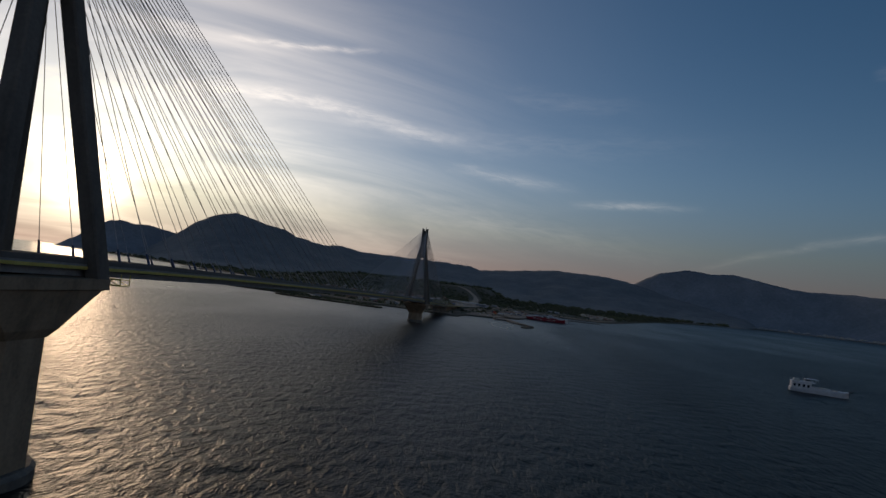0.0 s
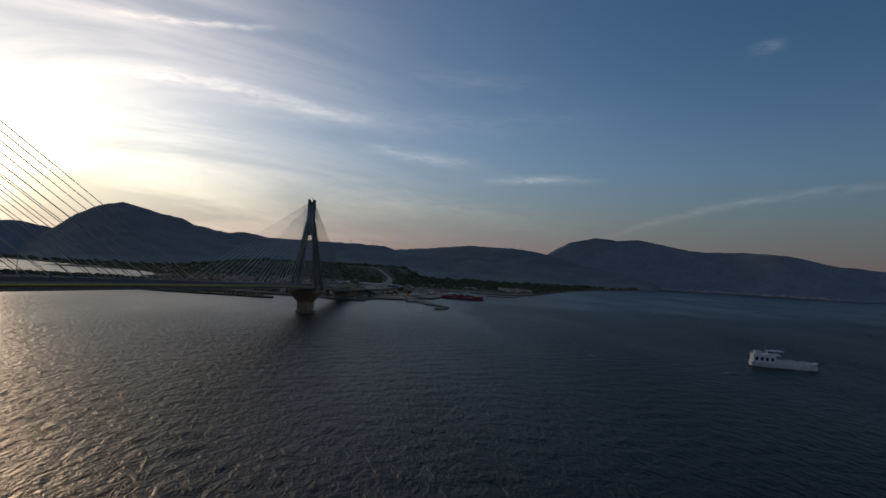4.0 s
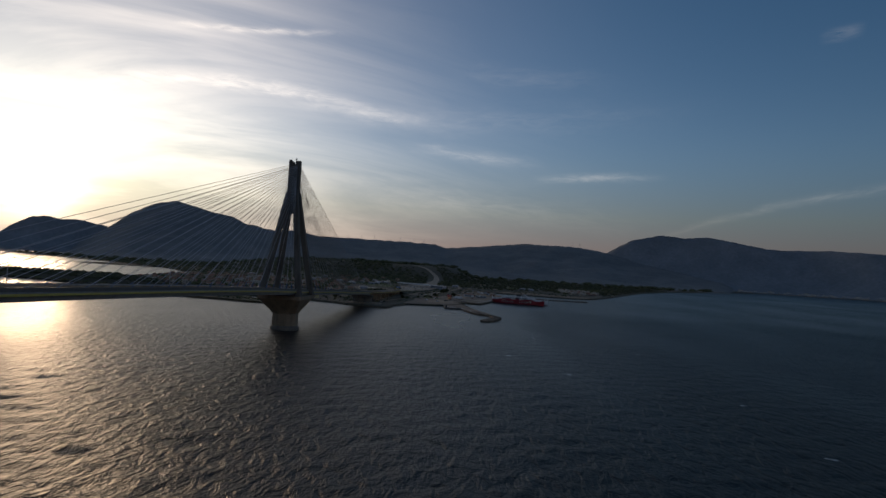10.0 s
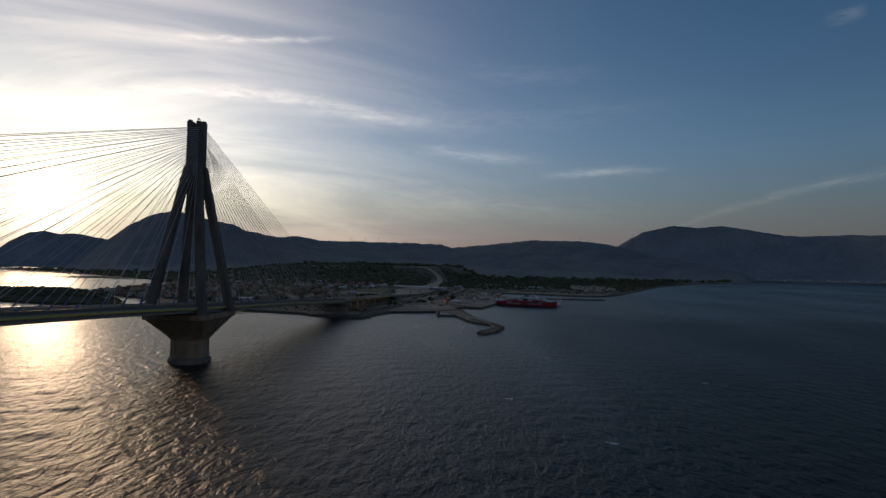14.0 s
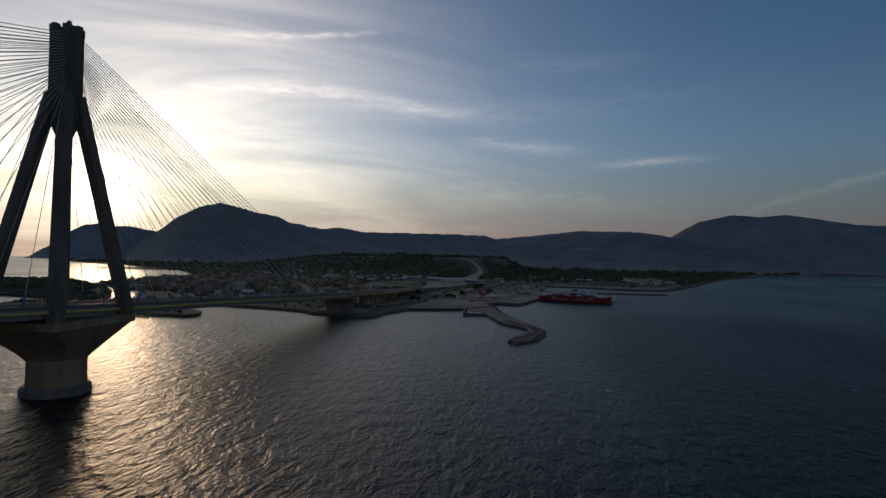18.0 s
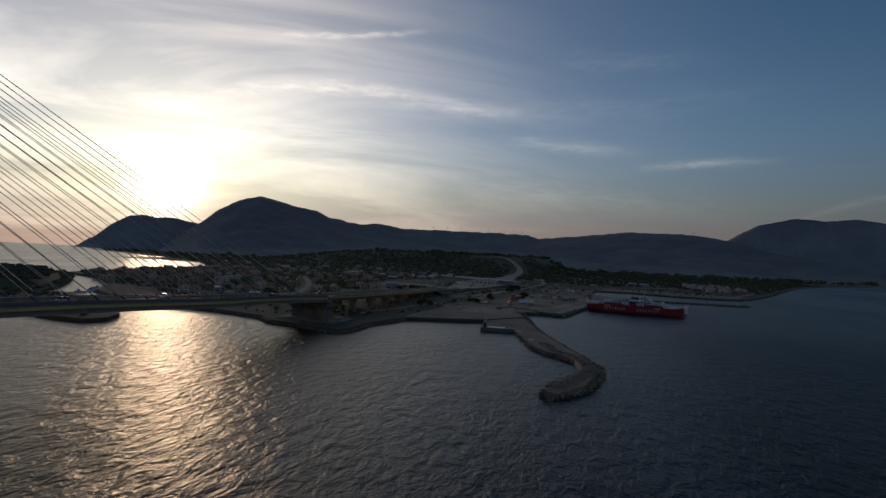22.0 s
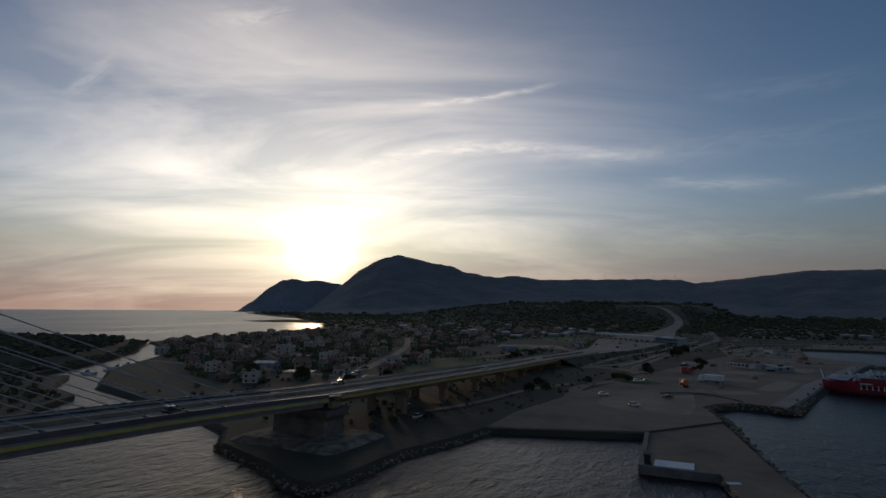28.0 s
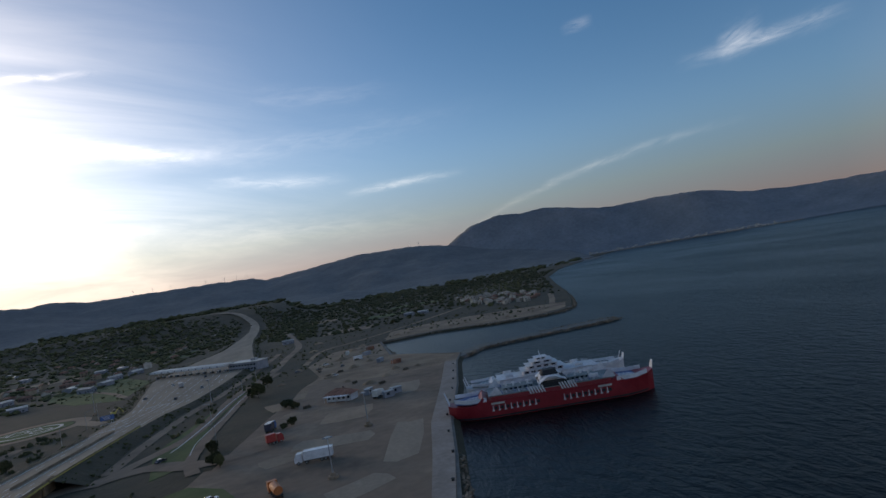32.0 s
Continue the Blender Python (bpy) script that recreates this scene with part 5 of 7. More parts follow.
def mast(h, label):
    e = group_of("light_mast", label, "light mast", "tall masts in the port")
    bm = bmesh.new()
    loft(bm, [ring(0, 0, z, r, 10) for z, r in ((0, 1.5), (0.7, 1.4), (0.8, 0.9), (1.5, 0.6))])
    part("base", bm, M_CONC, e, "round concrete base")
    bm = bmesh.new()
    tube(bm, (0, 0, 1.4), (0, 0, h), 0.22, 10, 0.12)
    part("pole", bm, M_GALV, e)
    bm = bmesh.new()
    loft(bm, [ring(0, 0, h - 0.3, 0.9, 8), ring(0, 0, h, 0.9, 8)])
    part("ring_frame", bm, M_GALV, e)
    for k in range(4):
        bm = bmesh.new()
        a = k * math.pi / 2
        box(bm, (1.05 * math.cos(a), 1.05 * math.sin(a), h - 0.2), (0.5, 0.4, 0.3), a)
        part("floodlight", bm, M_GREYPANEL, e)
    return e


put(mast(11.0, "tall floodlight mast on a round concrete base in the port"), 102, 947, PZ, 0)
put(mast(12.0, "tall floodlight mast beside the port hut"), 117, 994, PZ, 0)
put(mast(14.0, "tall floodlight mast at the toll plaza"), -30, 1180, GZ + 0.1, 0)
put(mast(14.0, "tall floodlight mast by the motorway"), 46, 1120, GZ + 0.1, 0)
lamp0 = street_lamp()
lamp0.matrix_basis = pose(-15, 1090, GZ, 0, 0, 0)
for x, y, a in ((-60, 897, 20), (-78, 925, 20), (-98, 975, 20), (-40, 893, 90), (54, 1065, 180), (60, 1141, 180), (-18, 1130, 0), (-22, 1160, 0), (64, 1010, 150), (-28, 1300, 0), (66, 1170, 180), (-120, 905, 80), (-180, 905, 80)):
    copy_thing(lamp0, pose(x, y, GZ, 0, 0, a))
deck_lamp = street_lamp(7.5, 1.4, "slim grey lamp post on the bridge deck")
deck_lamp.matrix_basis = pose(BRIDGE_X - 9.9, 30, deck_z(30), 0, 0, 0)
for y in (110, 190, 270, 350, 430, 510, 590, 670, 750, 840, 900, 960):
    copy_thing(deck_lamp, pose(BRIDGE_X - 9.9, y, deck_z(y), 0, 0, 0))
# Inspection gantry under the deck and the service frame on it.
gan = group_of("inspection_gantry", "steel inspection gantry hanging under the deck", "gantry", at=(BRIDGE_X, 0, 0))
for y0 in (40, 567):
    z = deck_z(y0) - 2.6
    bm = bmesh.new()
    for dx in (7.5, 13.5):
        for dy in (-1.4, 1.4):
            tube(bm, (dx, y0 + dy, z - 1.2), (dx, y0 + dy, z + (0 if dx < 11 else 1.2)), 0.1)
    for dy in (-1.4, 1.4):
        for dz in (-1.2, 0.0):
            tube(bm, (7.5, y0 + dy, z + dz), (13.5, y0 + dy, z + dz), 0.09)
        tube(bm, (7.5, y0 + dy, z - 1.2), (10.4, y0 + dy, z), 0.07)
        tube(bm, (10.4, y0 + dy, z), (13.5, y0 + dy, z - 1.2), 0.07)
    box(bm, (10.5, y0, z - 1.2), (6.2, 2.8, 0.1))
    part("truss", bm, M_YELLOW, gan)
for y0 in (4.0,):
    fr = group_of("sign_gantry", "dark sign gantry frame on the deck", "sign gantry", at=(BRIDGE_X, y0, deck_z(y0)))
    bm = bmesh.new()
    for x in (-9.6, -7.4):
        tube(bm, (x, 0, 0), (x, 0, 5.2), 0.15)
    tube(bm, (-10.4, 0, 5.0), (-6.6, 0, 5.0), 0.14)
    tube(bm, (-10.4, 0, 4.3), (-6.6, 0, 4.3), 0.10)
    part("frame", bm, M_GALV, fr)
blue = group_of("road_sign", "blue motorway sign board on two posts", "road sign", at=(-4, 1118, approach_z(0, 1118)), turn_z=10)
for x in (-2.6, 2.6):
    bm = bmesh.new()
    tube(bm, (x, 0, 0), (x, 0, 4.6), 0.12)
    part("post", bm, M_GALV, blue)
bm = bmesh.new()
box(bm, (0, -0.1, 3.4), (6.4, 0.12, 2.4))
part("sign_board", bm, M_BLUE, blue)
for k in range(3):
    bm = bmesh.new()
    box(bm, (-0.6 + 0.3 * k, -0.18, 4.1 - 0.65 * k), (3.6 - 0.5 * k, 0.02, 0.24))
    part("writing_bar", bm, M_WHITE, blue)
dig = group_of("digger", "yellow digger standing on the verge", "digger", at=(-14, 1160, GZ), turn_z=30)
for nm, c, s, m in (("body", (0, 0, 1.7), (2.6, 2.2, 1.4), M_YELLOW), ("cab", (0.3, 0.4, 2.9), (1.3, 1.1, 1.2), M_GLASS), ("track", (0, -1.0, 0.5), (3.2, 0.5, 0.9), M_DARK), ("track", (0, 1.0, 0.5), (3.2, 0.5, 0.9), M_DARK)):
    bm = bmesh.new()
    box(bm, c, s, 0, 0.9)
    part(nm, bm, m, dig)
bm = bmesh.new()
tube(bm, (1.2, -0.4, 2.0), (3.4, -0.4, 4.2), 0.25)
tube(bm, (3.4, -0.4, 4.2), (5.0, -0.4, 1.8), 0.2)
box(bm, (5.0, -0.4, 1.3), (0.8, 1.0, 0.8))
part("arm", bm, M_YELLOW, dig)


# ---- ferries ----
def ship_section(x, half_beam, keel, top, flare):
    return [(x, -half_beam, top), (x, -half_beam * flare, 1.2), (x, -half_beam * flare * 0.85, keel), (x, half_beam * flare * 0.85, keel), (x, half_beam * flare, 1.2), (x, half_beam, top)]


def ferry(name, label, L, B, hull_mat, at, rz, red):
    e = group_of(name, label, "ferry", at=at, turn_z=rz)
    h = L / 2
    stations = ((-1.0, 0.34, 5.4, 0.55), (-0.93, 0.62, 5.0, 0.75), (-0.82, 0.88, 4.9, 0.88), (-0.72, 0.97, 5.2, 0.93), (-0.66, 0.99, 7.4, 0.95), (-0.60, 1.0, 6.1, 0.96), (-0.3, 1.0, 6.0, 0.97), (0.3, 1.0, 6.0, 0.97), (0.56, 1.0, 6.1, 0.96), (0.63, 0.99, 7.4, 0.95), (0.70, 0.97, 5.6, 0.94), (0.82, 0.88, 5.8, 0.86), (0.93, 0.60, 6.3, 0.68), (1.0, 0.28, 7.0, 0.40))
    bm = bmesh.new()
    loft(bm, [ship_section(x * h, B / 2 * b, -1.2 + 1.6 * max(0, abs(x) - 0.8) * 5 * 0.6, t, f) for x, b, t, f in stations])
    part("hull", bm, hull_mat, e)
    bm = bmesh.new()
    loft(bm, [[(x * h, s * (B / 2 * b * f + 0.04), z) for s, z in ((-1, 0.9), (1, 0.9), (1, 0.35), (-1, 0.35))] for x, b, t, f in stations[1:-1]])
    part("waterline_band", bm, M_DARK if red else M_BLUE, e)
    # End ramps, raised, and bow deck markings.
    for sx in (-1, 1):
        bm = bmesh.new()
        loft(bm, [[(sx * (h * 0.985), y, 5.0) for y in (-1.9, 1.9)] + [(sx * (h * 0.99), y, 5.0) for y in (1.9, -1.9)], [(sx * (h * 1.02), y, 9.6) for y in (-0.9, 0.9)] + [(sx * (h * 1.025), y, 9.6) for y in (0.9, -0.9)]])
        part("end_ramp", bm, M_WHITE, e, "raised white end ramp")
        bm = bmesh.new()
        loft(bm, [[(sx * h * a, -B / 2 * w, 5.5), (sx * h * a, B / 2 * w, 5.5), (sx * h * a, B / 2 * w, 5.9), (sx * h * a, -B / 2 * w, 5.9)] for a, w in ((0.66, 0.9), (0.80, 0.80), (0.92, 0.5))])
        part("end_deck", bm, M_BLUE if red else M_GREYSHIP, e, "painted deck at the ship's end")
        for k in range(5):
            bm = bmesh.new()
            box(bm, (sx * h * (0.68 + 0.035 * k), 0, 6.0), (0.55, B * 0.62 * (1 - 0.08 * k), 0.12), 0.5 * sx)
            part("deck_stripe", bm, M_WHITE, e)
        for sy in (-1, 1):
            bm = bmesh.new()
            loft(bm, [[(sx * h * a, sy * (B / 2 * w) + d, z) for d, z in ((-0.12, t), (0.12, t), (0.12, t + 1.3), (-0.12, t + 1.3))] for a, w, t in ((0.62, 0.99, 6.0), (0.80, 0.86, 5.8), (0.93, 0.58, 6.3))])
            part("bulwark", bm, M_WHITE, e)
    # Garage side openings: solid black panels painting the shade inside, between white frames.
    for sy in (-1, 1):
        for x0 in (-0.48, 0.20):
            if not red:
                bm = bmesh.new()
                box(bm, ((x0 + 0.09) * h, sy * B / 2 * 0.995, 3.6), (0.40 * h, 0.35, 1.5))
                part("side_opening_shade", bm, M_DARK, e, "black panel painting the shade of the garage side")
            for k in range(8 if red else 5):
                bm = bmesh.new()
                xx = (x0 - 0.09 + 0.058 * k) * h
                if red:
                    box(bm, (xx + 0.95, sy * (B / 2 - 0.02), 3.5), (0.9, 0.16, 1.0))
                    part("side_opening_shade", bm, M_DARK, e, "black panel painting the shade in a garage port")
                    bm = bmesh.new()
                loft(bm, [[(xx - 0.42, sy * (B / 2 + 0.03), 2.5), (xx + 0.42, sy * (B / 2 + 0.03), 2.5), (xx + 0.42, sy * (B / 2 + 0.16), 2.5), (xx - 0.42, sy * (B / 2 + 0.16), 2.5)], [(xx - 0.14, sy * (B / 2 + 0.03), 3.3), (xx + 0.14, sy * (B / 2 + 0.03), 3.3), (xx + 0.14, sy * (B / 2 + 0.16), 3.3), (xx - 0.14, sy * (B / 2 + 0.16), 3.3)], [(xx - 0.13, sy * (B / 2 + 0.03), 4.4), (xx + 0.13, sy * (B / 2 + 0.03), 4.4), (xx + 0.13, sy * (B / 2 + 0.16), 4.4), (xx - 0.13, sy * (B / 2 + 0.16), 4.4)]])
                part("side_frame", bm, M_WHITE, e)
        for x0 in (-0.52, 0.50):
            bm = bmesh.new()
            box(bm, (x0 * h, sy * (B / 2 + 0.02), 5.0), (4.6, 0.1, 0.65))
            part("writing_bar", bm, M_CREAM, e)
    # Decks.
    bm = bmesh.new()
    box(bm, (0, 0, 6.6), (L * 0.58, B * 0.94, 1.4), 0, 0.985)
    part("lower_deckhouse", bm, hull_mat if red else M_WHITE, e)
    bm = bmesh.new()
    box(bm, (0, 0, 7.4), (L * 0.60, B * 0.98, 0.24))
    part("promenade_deck", bm, M_GREYSHIP if red else M_WHITE, e)
    for sy in (-1, 1):
        bm = bmesh.new()
        for z in (7.95, 8.45):
            tube(bm, (-0.6 * h, sy * B * 0.48, z), (0.6 * h, sy * B * 0.48, z), 0.05, 4)
        for k in range(25):
            xx = -0.6 * h + 1.2 * h * k / 24
            tube(bm, (xx, sy * B * 0.48, 7.5), (xx, sy * B * 0.48, 8.45), 0.04, 4)
        part("railing", bm, M_WHITE, e)
    if red:
        # Low open upper deck: canopy wings, striped screens, one dark funnel house amidships.
        for x0 in (-0.30, 0.30):
            bm = bmesh.new()
            box(bm, (x0 * h, 0, 8.1), (0.30 * h, B * 0.40, 1.2))
            part("saloon", bm, M_GREYSHIP, e)
            for k in range(9):
                for q in (-1, 1):
                    bm = bmesh.new()
                    xb = (x0 - 0.16 + 0.04 * k) * h
                    box(bm, (xb, q * B * 0.36, 7.95), (0.5, B * 0.16, 0.12))
                    box(bm, (xb - 0.25, q * B * 0.36, 8.25), (0.1, B * 0.16, 0.5))
                    box(bm, (xb, q * B * 0.36, 7.72), (0.3, B * 0.12, 0.4))
                    part("bench", bm, (M_BLUE, M_WHITE, M_GALV)[k % 3], e)
            for k in range(4):
                bm = bmesh.new()
                xb = (x0 - 0.11 + 0.07 * k) * h
                loft(bm, [ring(xb, 0.8 * (-1) ** k, z, r, 8) for z, r in ((8.6, 0.35), (9.5, 0.35), (9.6, 0.65), (9.9, 0.6), (10.0, 0.2))])
                part("vent", bm, M_WHITE, e)
            for sy in (-1, 1):
                for k in range(6):
                    bm = bmesh.new()
                    box(bm, (x0 * h + (k - 2.5) * 0.048 * h, sy * (B * 0.20 + 0.03), 8.2), (1.1, 0.1, 0.6))
                    part("window", bm, M_GLASS, e)
        for sy in (-1, 1):
            for x0, dx in ((-0.20, 1.0), (0.10, 1.0)):
                for k in range(6):
                    bm = bmesh.new()
                    xx = x0 * h + k * 0.95
                    y0, y1 = sy * B * 0.492, sy * (B * 0.492 + 0.14)
                    loft(bm, [[(xx, y0, 6.2), (xx + 0.5, y0, 6.2), (xx + 0.5, y1, 6.2), (xx, y1, 6.2)], [(xx - 0.9, y0, 8.6), (xx - 0.4, y0, 8.6), (xx - 0.4, y1, 8.6), (xx - 0.9, y1, 8.6)]])
                    part("side_stripe", bm, M_WHITE, e)
            for x0 in (-0.52, 0.56):
                bm = bmesh.new()
                y0, y1 = sy * B * 0.45, sy * (B * 0.45 + 0.2)
                loft(bm, [[(x0 * h - 2.6, y0, 7.5), (x0 * h + 2.0, y0, 7.5), (x0 * h + 0.4, y0, 10.6)], [(x0 * h - 2.6, y1, 7.5), (x0 * h + 2.0, y1, 7.5), (x0 * h + 0.4, y1, 10.6)]])
                part("wind_screen", bm, M_WHITE, e)
            bm = bmesh.new()
            loft(bm, [[(x, y, z) for y in (sy * B * 0.30, sy * B * 0.52)] + [(x, y, z - 0.3) for y in (sy * B * 0.52, sy * B * 0.30)] for x, z in ((-0.10 * h, 9.2), (-0.02 * h, 10.9), (0.06 * h, 10.9), (0.16 * h, 9.4))])
            part("canopy_wing", bm, M_WHITE, e)
            bm = bmesh.new()
            loft(bm, [[(xx + 2.2 * c, sy * B * 0.36 + 0.8 * c2, z) for c, c2 in ((-0.7, -0.5), (0.7, -0.5), (0.7, 0.5), (-0.7, 0.5))] for z, xx in ((8.0, 0.42 * h), (8.9, 0.42 * h), (9.2, 0.42 * h))])
            part("lifeboat", bm, M_WHITE, e)
        # Solid black block: paints the deep shade of the opening under the canopy.
        bm = bmesh.new()
        box(bm, (0.04 * h, 0, 8.2), (0.26 * h, B * 0.97, 1.5))
        part("shade_block", bm, M_DARK, e, "black block painting the shaded opening amidships")
        bm = bmesh.new()
        loft(bm, [square(0.02 * h, 0, z, a, w, 0.4) for z, a, w in ((7.5, 4.2, 3.8), (9.6, 3.6, 3.4), (10.6, 3.2, 3.0))])
        part("funnel_house", bm, M_WHITE, e)
        bm = bmesh.new()
        loft(bm, [square(0.02 * h, 0, z, a, w, 0.4) for z, a, w in ((10.6, 3.0, 2.6), (12.0, 2.4, 2.0), (12.3, 2.0, 1.6))])
        part("funnel", bm, M_DARK, e, "dark funnel top")
        bm = bmesh.new()
        tube(bm, (-0.12 * h, 0, 9.0), (-0.12 * h, 0, 14.2), 0.14, 6, 0.05)
        tube(bm, (-0.12 * h, -1.4, 12.6), (-0.12 * h, 1.4, 12.6), 0.06)
        part("radar_mast", bm, M_WHITE, e)
    else:
        # Stacked bridge tower.
        for z, w, d, hh in ((8.6, 0.50, 0.74, 2.2), (10.8, 0.36, 0.66, 1.8), (12.7, 0.24, 0.56, 1.6), (14.3, 0.12, 0.36, 1.4)):
            bm = bmesh.new()
            box(bm, (-0.02 * h, 0, z), (w * h, B * d, hh))
            part("tower_deck", bm, M_WHITE, e)
            bm = bmesh.new()
            box(bm, (-0.02 * h, 0, z + hh / 2), (w * h + 1.6, B * d + 1.4, 0.16))
            part("deck_edge", bm, M_WHITE, e)
            for sy in (-1, 1):
                for k in range(max(2, int(w * 12))):
                    n = max(2, int(w * 12))
                    bm = bmesh.new()
                    box(bm, (-0.02 * h + (k - (n - 1) / 2) * w * h / n, sy * (B * d / 2 + 0.03), z + 0.1), (w * h / n * 0.6, 0.1, hh * 0.5))
                    part("window", bm, M_GLASS, e)
        bm = bmesh.new()
        tube(bm, (-0.02 * h, 0, 15.0), (-0.02 * h, 0, 18.6), 0.14, 6, 0.05)
        for z, w in ((16.4, 1.8), (17.4, 1.1)):
            tube(bm, (-0.02 * h, -w, z), (-0.02 * h, w, z), 0.07)
        part("radar_mast", bm, M_WHITE, e)
        for sy in (-1, 1):
            for x0 in (-0.45, 0.42):
                bm = bmesh.new()
                loft(bm, [[(x0 * h + 2.2 * c, sy * B * 0.38 + 0.8 * c2, z) for c, c2 in ((-0.7, -0.5), (0.7, -0.5), (0.7, 0.5), (-0.7, 0.5))] for z in (8.0, 8.9, 9.2)])
                part("lifeboat", bm, M_WHITE, e)
        for sx in (-1, 1):
            for sy in (-1, 1):
                bm = bmesh.new()
                tube(bm, (sx * 0.96 * h, sy * 2.0, 5.4), (sx * 1.0 * h, sy * 1.6, 10.4), 0.16, 5)
                tube(bm, (sx * 0.80 * h, sy * 4.0, 6.2), (sx * 0.98 * h, sy * 2.2, 7.6), 0.10, 5)
                part("ramp_gantry", bm, M_WHITE, e)
    return e


ferry("ferry", "red-hulled double-ended car ferry with white upper decks moored at the quay", 71.0, 13.5, M_RED, (178.5, 972.5, 0), -17.0, True)
ferry("ferry", "white and grey car ferry moored behind the red one", 64.0, 12.0, M_WHITE, (190.0, 1002.0, 0), -15.0, False).scale = (1.0, 1.0, 0.76)

# Small open-decked ferry under way, with its wake.
sm = group_of("small_ferry", "small white open-decked ferry under way", "ferry", at=(315, 345, 0), turn_z=-18)
bm = bmesh.new()
loft(bm, [ship_section(x * 17, 4.6 * b, -0.8, t, f) for x, b, t, f in ((-1, 0.85, 2.6, 0.9), (-0.6, 1, 2.6, 0.95), (0.5, 1, 2.6, 0.95), (0.8, 0.85, 3.2, 0.8), (1.0, 0.6, 3.9, 0.5))])
part("hull", bm, M_WHITE, sm)
bm = bmesh.new()
box(bm, (-10.5, 0, 4.4), (11.5, 8.6, 3.6))
part("deckhouse", bm, M_WHITE, sm)
for sy in (-1, 1):
    for k in range(4):
        bm = bmesh.new()
        box(bm, (-14.6 + 2.7 * k, sy * 4.32, 4.3), (1.4, 0.12, 1.7))
        part("window", bm, M_GLASS, sm)
    bm = bmesh.new()
    box(bm, (4.5, sy * 4.3, 3.1), (19, 0.25, 1.2))
    part("bulwark", bm, M_WHITE, sm)
bm = bmesh.new()
box(bm, (-9.5, 0, 6.35), (14.5, 9.2, 0.22))
part("upper_deck", bm, M_WHITE, sm)
bm = bmesh.new()
box(bm, (-7.0, 0, 7.4), (3.0, 3.6, 2.0), 0, 0.9)
part("wheelhouse", bm, M_WHITE, sm)
bm = bmesh.new()
box(bm, (-6.9, 0, 7.7), (3.0, 3.5, 0.7))
part("wheelhouse_window_band", bm, M_GLASS, sm)
bm = bmesh.new()
box(bm, (-3.6, 0, 8.5), (6.0, 7.6, 0.12))
for x in (-6.2, -1.0):
    for y in (-3.5, 3.5):
        tube(bm, (x, y, 6.4), (x, y, 8.5), 0.06)
part("awning", bm, M_WHITE, sm)
bm = bmesh.new()
tube(bm, (-9.5, 0, 6.4), (-9.5, 0, 12.0), 0.12, 6, 0.05)
tube(bm, (-9.5, -1.2, 10.2), (-9.5, 1.2, 10.2), 0.06)
part("mast", bm, M_WHITE, sm)
bm = bmesh.new()
box(bm, (3.0, 1.0, 3.4), (5.0, 2.0, 1.6))
part("cargo", bm, M_CREAM, sm)
bm = bmesh.new()
loft(bm, [[(15.5, y, 2.6) for y in (-3.2, 3.2)] + [(15.9, y, 2.6) for y in (3.2, -3.2)], [(19.6, y, 4.8) for y in (-2.6, 2.6)] + [(20.0, y, 4.6) for y in (2.6, -2.6)]])
part("bow_ramp", bm, M_DARK, sm, "dark bow ramp")
bm = bmesh.new()
for z in (6.9, 7.4):
    for y in (-4.4, 4.4):
        tube(bm, (-16.5, y, z), (-2.5, y, z), 0.05, 4)
for k in range(9):
    for y in (-4.4, 4.4):
        tube(bm, (-16.5 + 1.75 * k, y, 6.4), (-16.5 + 1.75 * k, y, 7.4), 0.04, 4)
part("railing", bm, M_WHITE, sm)
bm = bmesh.new()
box(bm, (-13.2, 0, 7.2), (3.4, 4.2, 1.5))
part("life_raft_rack", bm, M_CREAM, sm)
bm = bmesh.new()
box(bm, (9.0, -1.2, 3.4), (4.2, 1.8, 1.4), 0, 0.85)
part("deck_van", bm, M_SILVER, sm)
sm.scale = (1.0, 1.0, 1.12)

bm = bmesh.new()
rows = []
for k in range(26):
    u = k / 25
    x, y = 299 - 128 * u, 350.5 + 74 * u - 20 * u * u
    w = 0.9 + 3.2 * u
    rows.append((bm.verts.new((x - w * 0.3, y - w, 0.03)), bm.verts.new((x + w * 0.3, y + w, 0.03))))
for a, c in zip(rows, rows[1:]):
    bm.faces.new((a[0], c[0], c[1], a[1]))
M_WAKE = material("smooth_wake_water", [(0.004, 0.006, 0.007), (0.007, 0.010, 0.011), (0.016, 0.019, 0.020)], 0.35, 0.3, spec=0.15, mix=(0.45, 0.8), fine=1.5, bump=0.3, bump_scale=1.0)
tagged(obj("wake", bm, M_WAKE), "pale smooth wake trailing behind the small ferry", "wake", kind="stuff")


# ---- yard: dirt tracks and spoil heaps ----
for line, w in (([(92, 1078), (98, 1112), (116, 1150), (136, 1196), (146, 1256)], 6), ([(104, 1142), (126, 1132), (150, 1124), (172, 1112)], 5), ([(96, 1210), (112, 1290), (150, 1322), (218, 1396), (300, 1500)], 5), ([(166, 1290), (214, 1292), (266, 1262), (312, 1262), (350, 1330), (400, 1440)], 7), ([(-30, 1240), (-60, 1300), (-120, 1380), (-220, 1440)], 5), ([(40, 930), (28, 900), (22, 860), (14, 835)], 4)):
    ribbon("road", line, [w, w * 0.8, w], GZ + 0.235, M_GRAVEL, "pale rutted dirt track", "track")


